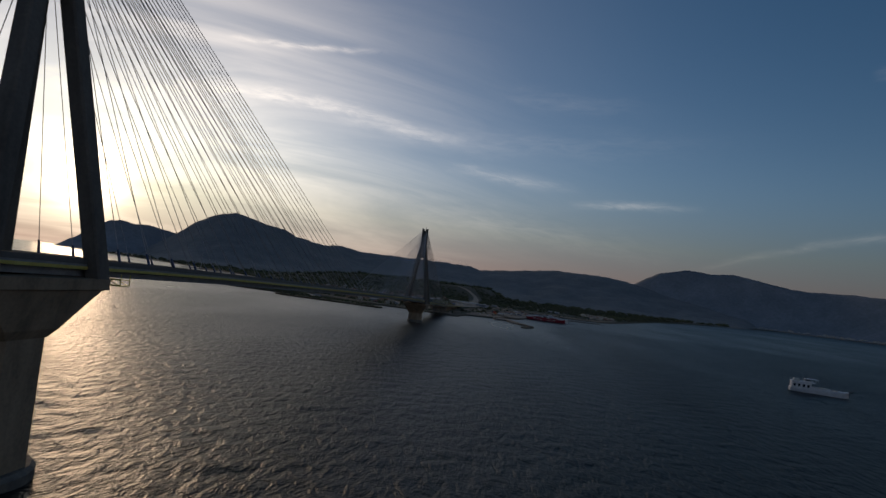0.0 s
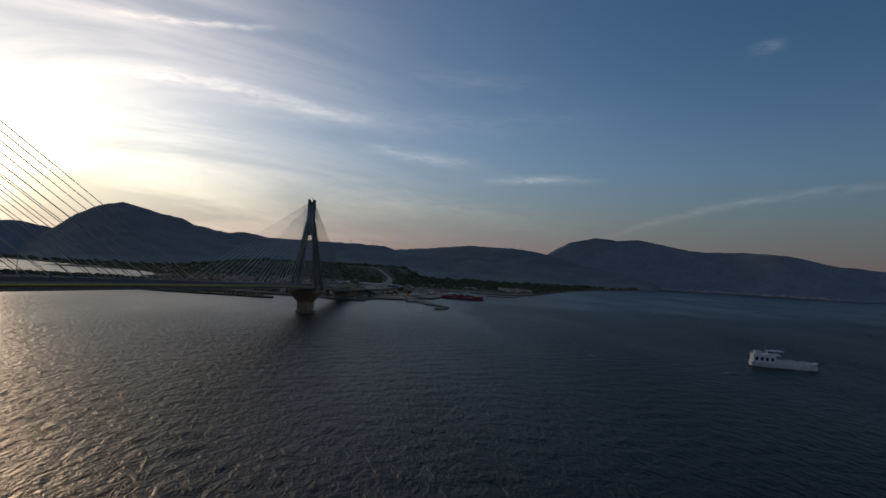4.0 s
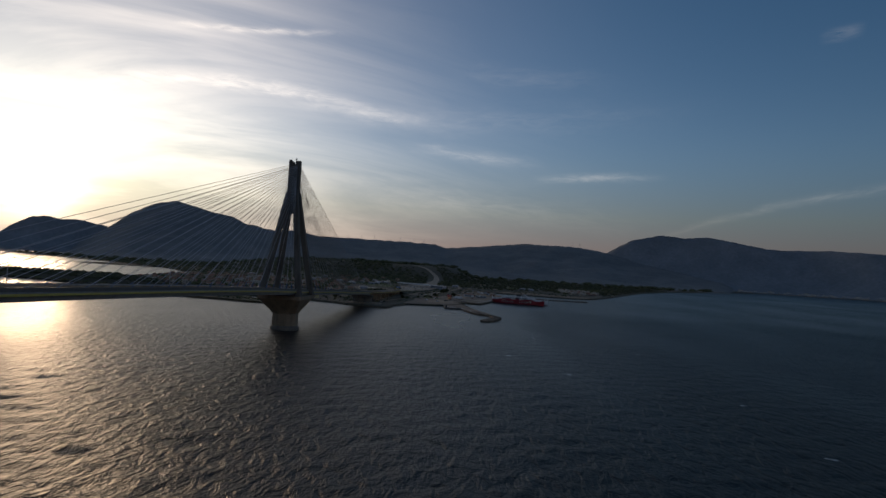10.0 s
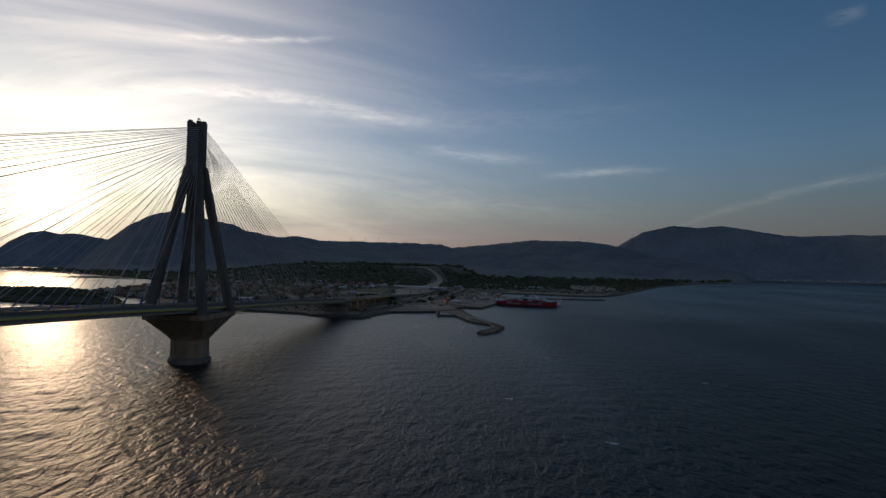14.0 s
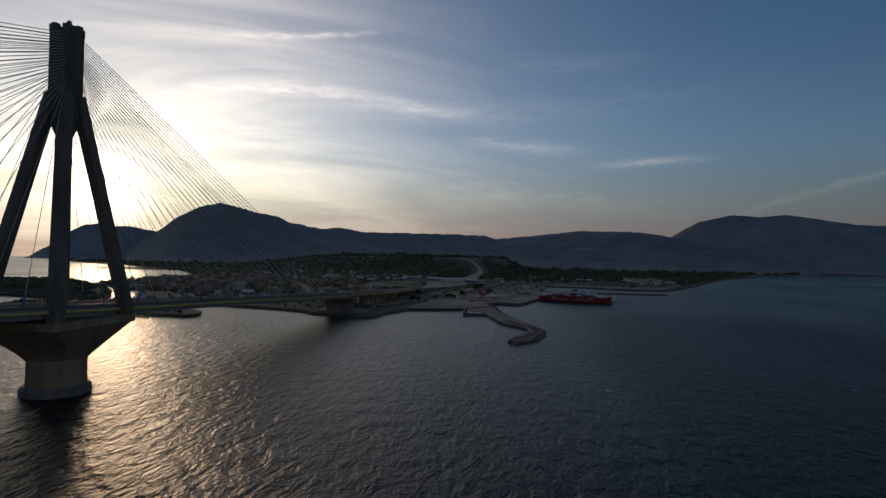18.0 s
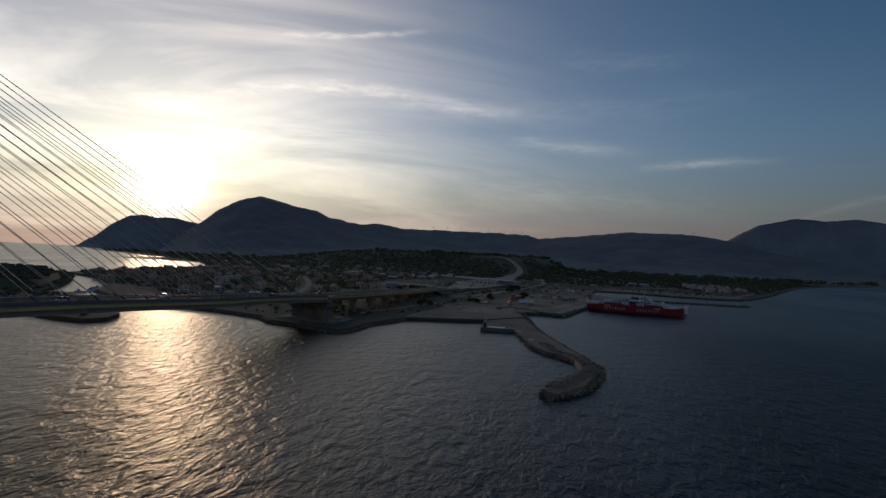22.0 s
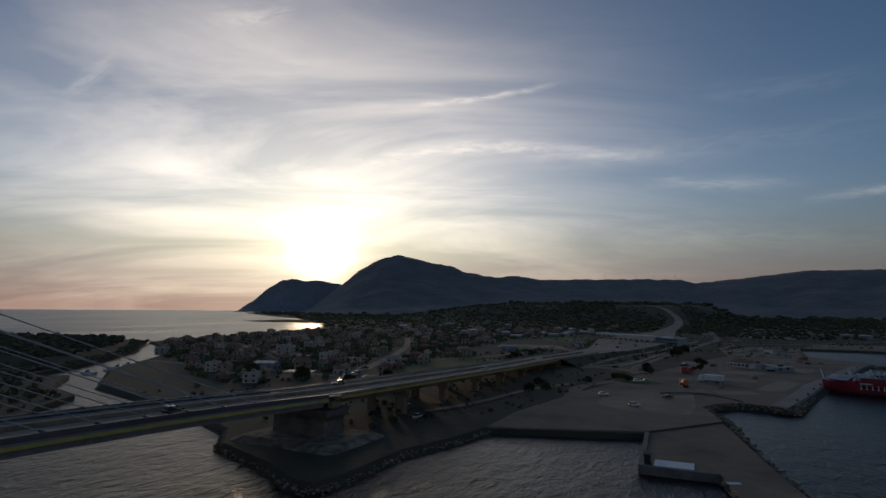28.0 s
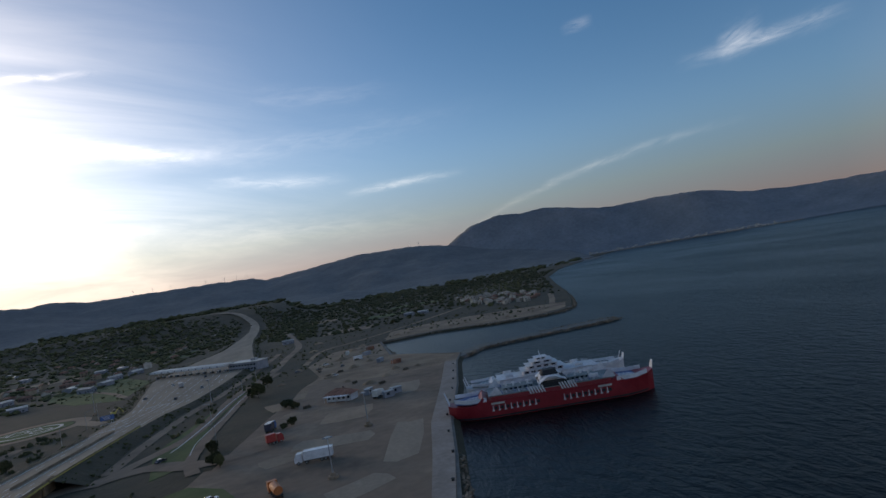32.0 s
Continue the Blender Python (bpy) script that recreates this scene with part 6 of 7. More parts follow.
def heap(r, h, seed):
    bm = bmesh.new()
    rows = []
    for z, q in ((-0.1, 1.0), (0.35, 0.72), (0.7, 0.42), (0.92, 0.2)):
        row = []
        for i in range(11):
            a = 2 * math.pi * i / 11
            k = q * r * (1 + 0.28 * noise.noise((math.cos(a) * 1.3, math.sin(a) * 1.3, seed + z)))
            row.append((k * math.cos(a), k * math.sin(a) * 0.8, z * h * (1 + 0.2 * noise.noise((a, z * 3, seed)))))
        rows.append(row)
    loft(bm, rows)
    return bm


for i, (x, y, r, h) in enumerate(((128, 1080, 4.5, 1.8), (138, 1092, 3.4, 1.3), (146, 1110, 4.0, 1.6), (118, 1100, 3.0, 1.2), (110, 1128, 4.2, 1.5), (126, 1150, 5.0, 2.0), (138, 1165, 3.6, 1.5), (112, 1176, 4.4, 1.7), (122, 1200, 5.5, 2.2), (140, 1222, 4.0, 1.6), (134, 1246, 5.0, 1.9), (144, 1268, 3.8, 1.4), (82, 1140, 2.6, 0.9), (92, 1186, 4.0, 1.5), (100, 1235, 3.8, 1.4), (104, 1300, 4.6, 1.8), (110, 1372, 5.2, 2.0), (158, 1104, 2.8, 1.0), (180, 1300, 4.4, 1.5), (228, 1290, 4.0, 1.3), (276, 1268, 3.4, 1.2), (310, 1290, 4.6, 1.6))):
    e = group_of("spoil_heap", "heap of pale earth and gravel on the yard", "gravel heap", "heaps on the port yard", at=(x, y, GZ + 0.1), turn_z=47 * i)
    part("heap_body", heap(r, h, i * 3.7), M_GRAVEL, e)
# Stacked dark materials between the heaps.
for i, (x, y, a) in enumerate(((133, 1072, 20), (121, 1090, 50), (150, 1098, 35), (117, 1142, 10), (105, 1160, 70), (131, 1182, 25), (142, 1206, 60), (96, 1052, 30))):
    e = group_of("pallet_stack", "stack of weathered planks and pallets on the yard", "stack", "stacks on the port yard", at=(x, y, GZ + 0.12), turn_z=a)
    for k in range(4):
        bm = bmesh.new()
        box(bm, (0.1 * (k % 2), 0.05 * k, 0.16 + 0.3 * k), (3.6 - 0.25 * k, 1.3, 0.22), 0.03 * k)
        part("plank_layer", bm, M_BARK, e)


# Foam flecks on the strait.
fr = random.Random(9)
out = []
for k in range(9):
    x, y = 125 + 190 * fr.random(), 280 + 360 * fr.random()
    for _ in range(7):
        out.append((x + 2.4 * (fr.random() - 0.5), y + 1.2 * (fr.random() - 0.5), 0.42, 0.22 + 0.35 * fr.random(), 0.05))
clumps("foam", out, M_LINE, "few small white foam flecks on the waves", "foam", 91)

# Houses strung along the far coast at the foot of the mountains.
fr = random.Random(15)
vs, fs = [], []
for k in range(170):
    az = radians(9 + 33 * fr.random() ** 0.8)
    r = 3630 + 90 * fr.random()
    x, y = 120 + r * math.sin(az), 500 + r * math.cos(az)
    w, d, h = 3 + 4 * fr.random(), 3 + 4 * fr.random(), 3 + 3 * fr.random()
    b0 = len(vs)
    z0 = 1.5 + (r - 3630) * 0.12
    vs += [(x + i * w, y + j * d, z0 + q * h) for q in (0, 1) for i, j in ((-1, -1), (1, -1), (1, 1), (-1, 1))]
    fs += [[b0 + i for i in f] for f in ((4, 5, 6, 7), (0, 1, 5, 4), (1, 2, 6, 5), (2, 3, 7, 6), (3, 0, 4, 7))]
me = bpy.data.meshes.new("far_village")
me.from_pydata(vs, [], fs)
me.materials.append(M_WALL_W)
tagged(new("far_village", me), "tiny pale houses along the far gulf coast", "houses", kind="stuff")
bm = bmesh.new()
arc = [(120 + 3600 * math.sin(radians(a)), 500 + 3600 * math.cos(radians(a))) for a in range(44, 7, -2)]
arc += [(120 + 3800 * math.sin(radians(a)), 500 + 3800 * math.cos(radians(a))) for a in range(8, 45, 2)]
slab(bm, arc, -1.0, 1.6, 0.0)
tagged(obj("ground", bm, M_GRAVEL), "pale strip of far shore below the mountains", "shore", kind="structure")


# ---- houses ----
def house(kind, label, group):
    e = group_of("house", label, "house", group)
    r = random.Random(4)
    w, d, hgt = {"gable": (9, 8, 5.6), "flat": (9.5, 9, 6.0), "hip": (10, 9, 3.4), "block": (13, 10, 9.0), "white": (8, 7, 3.6), "shed": (15, 9, 4.2)}[kind]
    wall = {"gable": M_WALL_O, "flat": M_WALL_W, "hip": M_WALL_P, "block": M_WALL_W, "white": M_WALL_W, "shed": M_GREYPANEL}[kind]
    bm = bmesh.new()
    box(bm, (0, 0, hgt / 2 - 0.2), (w, d, hgt + 0.4))
    part("wall", bm, wall, e)
    bm = bmesh.new()
    o = 0.5
    if kind in ("gable", "white", "shed"):
        rise = 1.9 if kind != "shed" else 1.2
        loft(bm, [[(x, -d / 2 - o, hgt - 0.1), (x, 0, hgt + rise), (x, d / 2 + o, hgt - 0.1), (x, d / 2 + o, hgt + 0.15), (x, 0, hgt + rise + 0.25), (x, -d / 2 - o, hgt + 0.15)] for x in (-w / 2 - o, w / 2 + o)])
        part("roof", bm, M_TILE if kind != "shed" else M_FLAT, e)
        for sx in (-1, 1):
            bm = bmesh.new()
            vs = [bm.verts.new(p) for p in ((sx * w / 2, -d / 2, hgt - 0.05), (sx * w / 2, d / 2, hgt - 0.05), (sx * w / 2, 0, hgt + rise - 0.05))]
            vb = [bm.verts.new((v.co.x - sx * 0.2, v.co.y, v.co.z)) for v in vs]
            bm.faces.new(vs)
            bm.faces.new(vb[::-1])
            part("gable", bm, wall, e)
    elif kind == "hip":
        loft(bm, [square(0, 0, hgt - 0.1, w / 2 + o, d / 2 + o), square(0, 0, hgt + 0.1, w / 2 + o, d / 2 + o), square(0, 0, hgt + 2.0, w * 0.18, 0.15)])
        part("roof", bm, M_TILE, e)
    else:
        box(bm, (0, 0, hgt + 0.1), (w + 0.5, d + 0.5, 0.3))
        part("roof", bm, M_FLAT, e)
        for sx, sy, lx, ly in ((0, -1, w, 0.25), (0, 1, w, 0.25), (-1, 0, 0.25, d), (1, 0, 0.25, d)):
            bm = bmesh.new()
            box(bm, (sx * w / 2, sy * d / 2, hgt + 0.6), (lx, ly, 0.7))
            part("roof_parapet", bm, wall, e)
        bm = bmesh.new()
        box(bm, (w * 0.2, d * 0.15, hgt + 1.2), (2.6, 2.4, 2.0))
        part("stair_head", bm, wall, e)
        bm = bmesh.new()
        box(bm, (-w * 0.2, 0, hgt + 1.0), (2.0, 1.1, 0.1), 0.3)
        tube(bm, (-w * 0.2 - 0.9, 0.5, hgt + 1.3), (-w * 0.2 + 0.9, 0.5, hgt + 1.3), 0.28, 8)
        for q in (-0.7, 0.7):
            tube(bm, (-w * 0.2 + q, 0.3, hgt + 0.2), (-w * 0.2 + q, 0.3, hgt + 1.1), 0.05, 4)
        part("solar_boiler", bm, M_GALV, e)
    if kind in ("gable", "hip", "white"):
        bm = bmesh.new()
        box(bm, (w * 0.25, d * 0.18, hgt + 1.7), (0.7, 0.7, 1.8))
        part("chimney", bm, wall, e)
    floors = max(1, int(hgt / 2.8))
    for f in range(floors):
        for k in (-1, 1):
            bm = bmesh.new()
            box(bm, (k * w * 0.28, -d / 2 - 0.02, 1.5 + 2.9 * f), (1.4, 0.12, 1.3))
            part("window", bm, M_GLASS, e)
            bm = bmesh.new()
            box(bm, (w / 2 + 0.02, k * d * 0.25, 1.5 + 2.9 * f), (0.12, 1.3, 1.3))
            part("window", bm, M_GLASS, e)
        if kind in ("flat", "block", "gable") and f > 0:
            bm = bmesh.new()
            box(bm, (0, -d / 2 - 0.75, 2.85 * f), (w * 0.8, 1.5, 0.16))
            box(bm, (0, -d / 2 - 1.45, 2.85 * f + 0.5), (w * 0.8, 0.08, 0.9))
            part("balcony", bm, wall, e)
    bm = bmesh.new()
    box(bm, (w * 0.12, -d / 2 - 0.03, 1.0), (1.0, 0.12, 2.0))
    part("door", bm, M_BARK, e)
    return e


HOUSES = {
    "gable": house("gable", "two-storey ochre house with a clay tile gable roof", "houses of the town"),
    "flat": house("flat", "two-storey white house with a flat roof and solar boiler", "houses of the town"),
    "hip": house("hip", "low pink house with a hipped clay tile roof", "houses of the town"),
    "block": house("block", "three-storey white apartment block with balconies", "houses of the town"),
    "white": house("white", "small white cottage with a clay tile roof", "houses of the town"),
    "shed": house("shed", "long grey shed with a shallow roof", "houses of the town"),
}
FIRST = {"gable": (-108, 912), "flat": (-75, 955), "hip": (-150, 930), "block": (-173, 968), "white": (-230, 960), "shed": (-60, 1110)}
taken = []
for k, ob in HOUSES.items():
    x, y = FIRST[k]
    ob.matrix_basis = pose(x, y, GZ, 0, 0, 20) @ Matrix.Diagonal((0.84, 0.84, 0.84, 1))
    taken.append((x, y))
STREETS = [spline([(-62, 880), (-75, 920), (-95, 968), (-125, 1040), (-170, 1130), (-230, 1230)], 6), spline([(-230, 905), (-160, 900), (-95, 900), (-40, 890)], 6), spline([(-330, 1060), (-240, 1010), (-160, 985), (-80, 1000), (-50, 1050), (-40, 1110)], 6)]


def free(x, y, gap):
    if any((x - a) ** 2 + (y - b) ** 2 < gap * gap for a, b in taken):
        return False
    return all((x - a) ** 2 + (y - b) ** 2 > 64 for s in STREETS for a, b, _ in s)


TOWN = [(-60, 875), (-100, 850), (-150, 868), (-200, 905), (-262, 935), (-335, 992), (-405, 1045), (-438, 1170), (-470, 1360), (-380, 1420), (-200, 1330), (-110, 1240), (-100, 1120), (-60, 1040), (-66, 950)]
made = 0
pick = ["gable", "flat", "hip", "gable", "white", "gable", "hip", "white"]
tries = 0
while made < 240 and tries < 9000:
    tries += 1
    x, y = -470 + 420 * rng.random(), 850 + 570 * rng.random() ** 1.25
    if inside(TOWN, x, y) and free(x, y, 11.0) and (x + 58) ** 2 + (y - 1162) ** 2 > 1500:
        taken.append((x, y))
        k = pick[rng.randrange(8)]
        copy_thing(HOUSES[k], pose(x, y, GZ, 0, 0, 25 - 90 * rng.randrange(2) + 8 * rng.random()) @ Matrix.Diagonal((0.9, 0.9, 0.9, 1)))
        made += 1
made, tries = 0, 0
while made < 70 and tries < 4000:
    tries += 1
    hamlet = made < 30
    x, y = (-225 + 150 * rng.random(), 1330 + 230 * rng.random()) if hamlet else (-420 + 380 * rng.random(), 1250 + 900 * rng.random())
    if free(x, y, 14.0 if hamlet else 22.0) and x < -55 - 0.02 * (y - 1250):
        taken.append((x, y))
        copy_thing(HOUSES[pick[rng.randrange(8)] if rng.random() > 0.15 else "shed"], pose(x, y, GZ, 0, 0, 360 * rng.random()))
        made += 1
VILLAGE = [(318, 1425), (350, 1392), (392, 1440), (404, 1500), (408, 1585), (385, 1690), (350, 1720), (318, 1530)]
made, tries = 0, 0
while made < 64 and tries < 4000:
    tries += 1
    x, y = 300 + 170 * rng.random(), 1350 + 540 * rng.random()
    if inside(VILLAGE, x, y) and free(x, y, 10.0):
        taken.append((x, y))
        copy_thing(HOUSES[("flat", "white", "flat", "flat", "hip")[rng.randrange(5)]], pose(x, y, GZ, 0, 0, 60 * rng.random() - 30) @ Matrix.Diagonal((0.8, 0.8, 0.8, 1)))
        made += 1
for x, y, k, a in ((235, 1531, "shed", -35), (252, 1518, "shed", -35), (111, 1060, "hip", -38), (-20, 870, "gable", 30), (-128, 905, "shed", 10)):
    copy_thing(HOUSES[k], pose(x, y, GZ + 0.1, 0, 0, a))
blue_house = copy_thing(HOUSES["flat"], pose(-128, 958, GZ, 0, 0, 18))
tagged(blue_house, "pale blue two-storey house with a flat roof")
tagged(copy_thing(HOUSES["shed"], pose(79, 1450, GZ, 0, 0, 5)), "pale low market hall by the side road")

# Beach pavilion with the long bright roof on the town's edge.
pav = group_of("pavilion", "open pavilion with a pale flat roof on posts", "pavilion", at=(-84, 882, GZ), turn_z=20)
bm = bmesh.new()
box(bm, (0, 0, 3.6), (14, 8, 0.35))
part("roof", bm, M_CREAM, pav)
for x in (-6, 0, 6):
    for y in (-3.4, 3.4):
        bm = bmesh.new()
        tube(bm, (x, y, 0), (x, y, 3.5), 0.15)
        part("post", bm, M_WHITE, pav)
bm = bmesh.new()
box(bm, (2, 1, 1.3), (6, 4, 2.6))
part("kiosk", bm, M_WALL_B, pav)

# Port hut: white walls, red roof, with kiosks.
hut = group_of("port_hut", "white port office with a red tiled roof", "hut", at=(112, 1053, PZ), turn_z=-35)
bm = bmesh.new()
box(bm, (0, 0, 1.5), (13, 6, 3.0))
part("wall", bm, M_WHITE, hut)
bm = bmesh.new()
loft(bm, [square(0, 0, 3.0, 7.2, 3.8), square(0, 0, 3.2, 7.2, 3.8), square(0, 0, 4.7, 4.2, 0.2)])
part("roof", bm, M_TILE, hut)
for k in range(5):
    bm = bmesh.new()
    box(bm, (-5 + 2.5 * k, -3.03, 1.7), (1.2, 0.12, 1.2))
    part("window", bm, M_GLASS, hut)
bm = bmesh.new()
box(bm, (0, -5.0, 2.9), (12, 3.4, 0.15))
for x in (-5.5, 0, 5.5):
    tube(bm, (x, -6.4, 0), (x, -6.4, 2.9), 0.08)
part("awning", bm, M_WHITE, hut)
for x, y, a in ((131, 1036, 20), (135, 1041, 10), (124, 1052, 60)):
    cont = group_of("kiosk", "small grey kiosk cabin on the apron", "kiosk", "kiosks on the apron", at=(x, y, PZ), turn_z=a)
    bm = bmesh.new()
    box(bm, (0, 0, 1.3), (4.8, 2.4, 2.6))
    part("cabin_body", bm, M_GREYPANEL, cont)
    bm = bmesh.new()
    box(bm, (0, 0, 2.68), (5.1, 2.7, 0.15))
    part("roof", bm, M_GALV, cont)
    bm = bmesh.new()
    box(bm, (-0.8, -1.22, 1.6), (1.4, 0.08, 1.0))
    part("window", bm, M_GLASS, cont)
# Containers and cargo stacked on the spoil ground.
for x, y, a, m in ((150, 1130, 20, M_TILE), (143, 1150, 60, M_GREYPANEL), (132, 1185, 10, M_WHITE), (140, 1200, 35, M_GREYPANEL), (128, 1225, 80, M_CREAM), (146, 1228, 15, M_TILE)):
    c = group_of("container", "steel cargo container standing on the spoil ground", "container", "containers by the basin", at=(x, y, GZ + 0.18), turn_z=a)
    bm = bmesh.new()
    n = 17
    loft(bm, [[(-3 + 6 * i / (n - 1), s, z) for s, z in ((-1.2 - 0.04 * (i % 2), 0.1), (1.2 + 0.04 * (i % 2), 0.1), (1.2 + 0.04 * (i % 2), 2.5), (-1.2 - 0.04 * (i % 2), 2.5))] for i in range(n)])
    part("container_box", bm, m, c)
    for sx in (-1, 1):
        bm = bmesh.new()
        for sy in (-1, 1):
            box(bm, (sx * 3.0, sy * 1.2, 1.3), (0.18, 0.18, 2.6))
        box(bm, (sx * 3.0, 0, 2.55), (0.18, 2.5, 0.14))
        box(bm, (sx * 3.0, 0, 0.1), (0.18, 2.5, 0.14))
        part("end_frame", bm, M_GALV, c)

# Roundabout garden with pale looping paths.
gar = group_of("garden_roundabout", "round garden with white looping paths", "garden", at=(-58, 1162, GZ))
gar.scale = (0.84, 0.84, 1.0)
bm = bmesh.new()
loft(bm, [[(26 * math.cos(a), 22 * math.sin(a), z) for a in np.linspace(0, 2 * math.pi, 40, endpoint=False)] for z in (0.0, 0.3)])
part("lawn", bm, M_GRASS, gar, "green lawn")
for cx, cy, r, wd in ((0, 0, 20, 2.2), (-8, 3, 7, 1.7), (8, -2, 7, 1.7), (0, 8, 5, 1.5)):
    bm = bmesh.new()
    ringv = []
    for a in np.linspace(0, 2 * math.pi, 32, endpoint=False):
        ringv.append((bm.verts.new((cx + r * math.cos(a), cy + r * 0.85 * math.sin(a), 0.36)), bm.verts.new((cx + (r - wd) * math.cos(a), cy + (r - wd) * 0.85 * math.sin(a), 0.36))))
    for i in range(32):
        a, b = ringv[i], ringv[(i + 1) % 32]
        bm.faces.new((a[0], b[0], b[1], a[1]))
    part("path", bm, M_CREAM, gar, "pale paved path")
ribbon("road", [(-58 + 27 * math.cos(a), 1162 + 24 * math.sin(a)) for a in np.linspace(0, 2 * math.pi, 17)], [8, 8], GZ + 0.2, M_QUAY, "ring road round the garden")
ribbon("road", [(-12, 1136), (-24, 1150), (-33, 1162)], [8, 8], GZ + 0.21, M_QUAY, "link road to the roundabout")


# ---- trees ----
def tree_mesh(seed, h, r, leaves):
    """Trunk with limbs, and a crown of many small leaf sprays gathered in clumps with gaps."""
    rr = random.Random(seed)
    tb = bmesh.new()
    tube(tb, (0, 0, -0.2), (0, 0, h * 0.45), 0.05 * h * 0.5, 7, 0.03 * h * 0.5)
    ends = []
    for k in range(7):
        a = k * 2.4 + rr.random()
        s = Vector((0, 0, h * (0.26 + 0.03 * k)))
        q = Vector((math.cos(a) * r * 0.62, math.sin(a) * r * 0.62, h * (0.45 + 0.065 * k)))
        tube(tb, s, q, 0.018 * h * 0.5, 5, 0.006 * h)
        ends.append(q)
    ends += [Vector((0, 0, h * 0.9)), Vector((r * 0.2, r * 0.1, h * 0.75)), Vector((-r * 0.3, -r * 0.2, h * 0.68))]
    lb = bmesh.new()
    for c in ends:
        cr = r * (0.34 + 0.22 * rr.random())
        for _ in range(leaves // len(ends)):
            v = Vector((rr.gauss(0, 1), rr.gauss(0, 1), rr.gauss(0, 0.8))).normalized() * cr * (0.55 + 0.5 * rr.random())
            p = c + v
            u = Vector((rr.gauss(0, 1), rr.gauss(0, 1), rr.gauss(0, 1))).normalized()
            w = u.orthogonal().normalized()
            s = 0.085 * r + 0.10 * r * rr.random()
            lb.faces.new([lb.verts.new(p + q) for q in (u * s, w * s * 0.8, -u * s, -w * s * 0.8)])
            t2 = u.cross(w)
            lb.faces.new([lb.verts.new(p + q) for q in (t2 * s, w * s * 0.7, -t2 * s, -w * s * 0.7)])
    return tb, lb


TREES = []
for seed, h, r, n, label in ((1, 7.5, 3.6, 700, "dark round broadleaf tree by the road"), (2, 9.5, 2.6, 600, "tall dark pine-like tree"), (3, 5.0, 3.2, 560, "low dense bushy tree")):
    e = group_of("tree", label, "tree", "trees by the port roads")
    a, b = tree_mesh(seed, h, r, n)
    part("trunk", a, M_BARK, e)
    part("crown", b, M_LEAF, e)
    TREES.append(e)
near_trees = [(71, 1110, 0, 1.0), (64, 1003, 1, 0.55), (90, 1024, 2, 0.6), (74, 1142, 0, 0.9), (68, 1118, 2, 1.0), (66, 990, 2, 0.8), (68, 986, 0, 0.55), (62, 1012, 2, 0.7), (88, 1061, 2, 0.75), (91, 1056, 2, 0.6), (86, 1066, 2, 0.6), (87, 1020, 2, 0.45), (56, 957, 2, 0.6), (59, 953, 0, 0.5), (62, 950, 2, 0.6), (53, 962, 2, 0.5), (46, 935, 2, 0.6), (-20, 1010, 0, 0.7), (-26, 1030, 2, 0.9), (-22, 1055, 0, 0.7), (32, 890, 0, 0.6), (36, 900, 2, 0.7), (28, 915, 2, 0.7), (-32, 880, 0, 0.9), (-45, 870, 2, 1.0), (-70, 868, 0, 1.0), (-40, 842, 2, 0.8), (-98, 864, 0, 1.1)]
for i, (x, y, k, s) in enumerate(near_trees):
    m = pose(x, y, GZ, 0, 0, 137 * i)
    if i < 3:
        TREES[(0, 1, 2)[i]].matrix_basis = m @ Matrix.Diagonal((s, s, s, 1))
    else:
        t = copy_thing(TREES[k], m)
        t.matrix_basis = m @ Matrix.Diagonal((s, s, s, 1))


ROADS = [(spline(HIGHWAY, 8), 42.0), (spline([(26, 1000), (36, 1021), (44, 1036), (50, 1058), (58, 1141), (72, 1201), (82, 1292), (91, 1381), (84, 1500), (75, 1632)], 8), 6.5), (spline([(60, 985), (56, 1003), (56, 1024), (58, 1060), (65, 1139), (78, 1200)], 8), 4.5), (spline([(-60, 905), (-10, 960), (10, 1000), (26, 1004), (42, 1008), (60, 996), (81, 998), (90, 1005)], 8), 6.0)]


def off_road(x, y):
    for pts, half in ROADS:
        w = half if half < 40 else float(np.interp(y, [1000, 1110, 1150, 1210, 1300, 1400, 1520, 1650, 2000], [13, 16, 22, 31, 43, 38, 23, 17, 15]))
        if any((x - a) ** 2 + (y - b) ** 2 < w * w for a, b, _ in pts):
            return False
    return True


def wood(name, poly, n, size, label, seed, z=GZ, avoid=True, fade=0.0, stacked=2, broad=1.0):
    """Scrub or woodland as many small uneven lumps."""
    rs = random.Random(seed)
    xs, ysv = [p[0] for p in poly], [p[1] for p in poly]
    out, guard = [], 0
    while len(out) < n and guard < n * 12:
        guard += 1
        x, y = min(xs) + (max(xs) - min(xs)) * rs.random(), min(ysv) + (max(ysv) - min(ysv)) * rs.random()
        if not inside(poly, x, y):
            continue
        if avoid and (not free(x, y, 5.4) or not off_road(x, y)):
            continue
        s = size * (0.55 + 0.8 * rs.random() ** 2) * (1 + fade * (y - min(ysv)) / 1000)
        for k in range(stacked):
            out.append((x + s * (rs.random() - 0.5) * 1.4, y + s * (rs.random() - 0.5) * 1.4, z + hill_z(x, y) + s * (0.35 + 0.55 * k * rs.random()), s * (0.75 - 0.2 * k) * broad, s * (0.75 - 0.15 * k) / broad ** 0.5))
    return clumps(name, out, M_LEAF, label, "trees", seed)


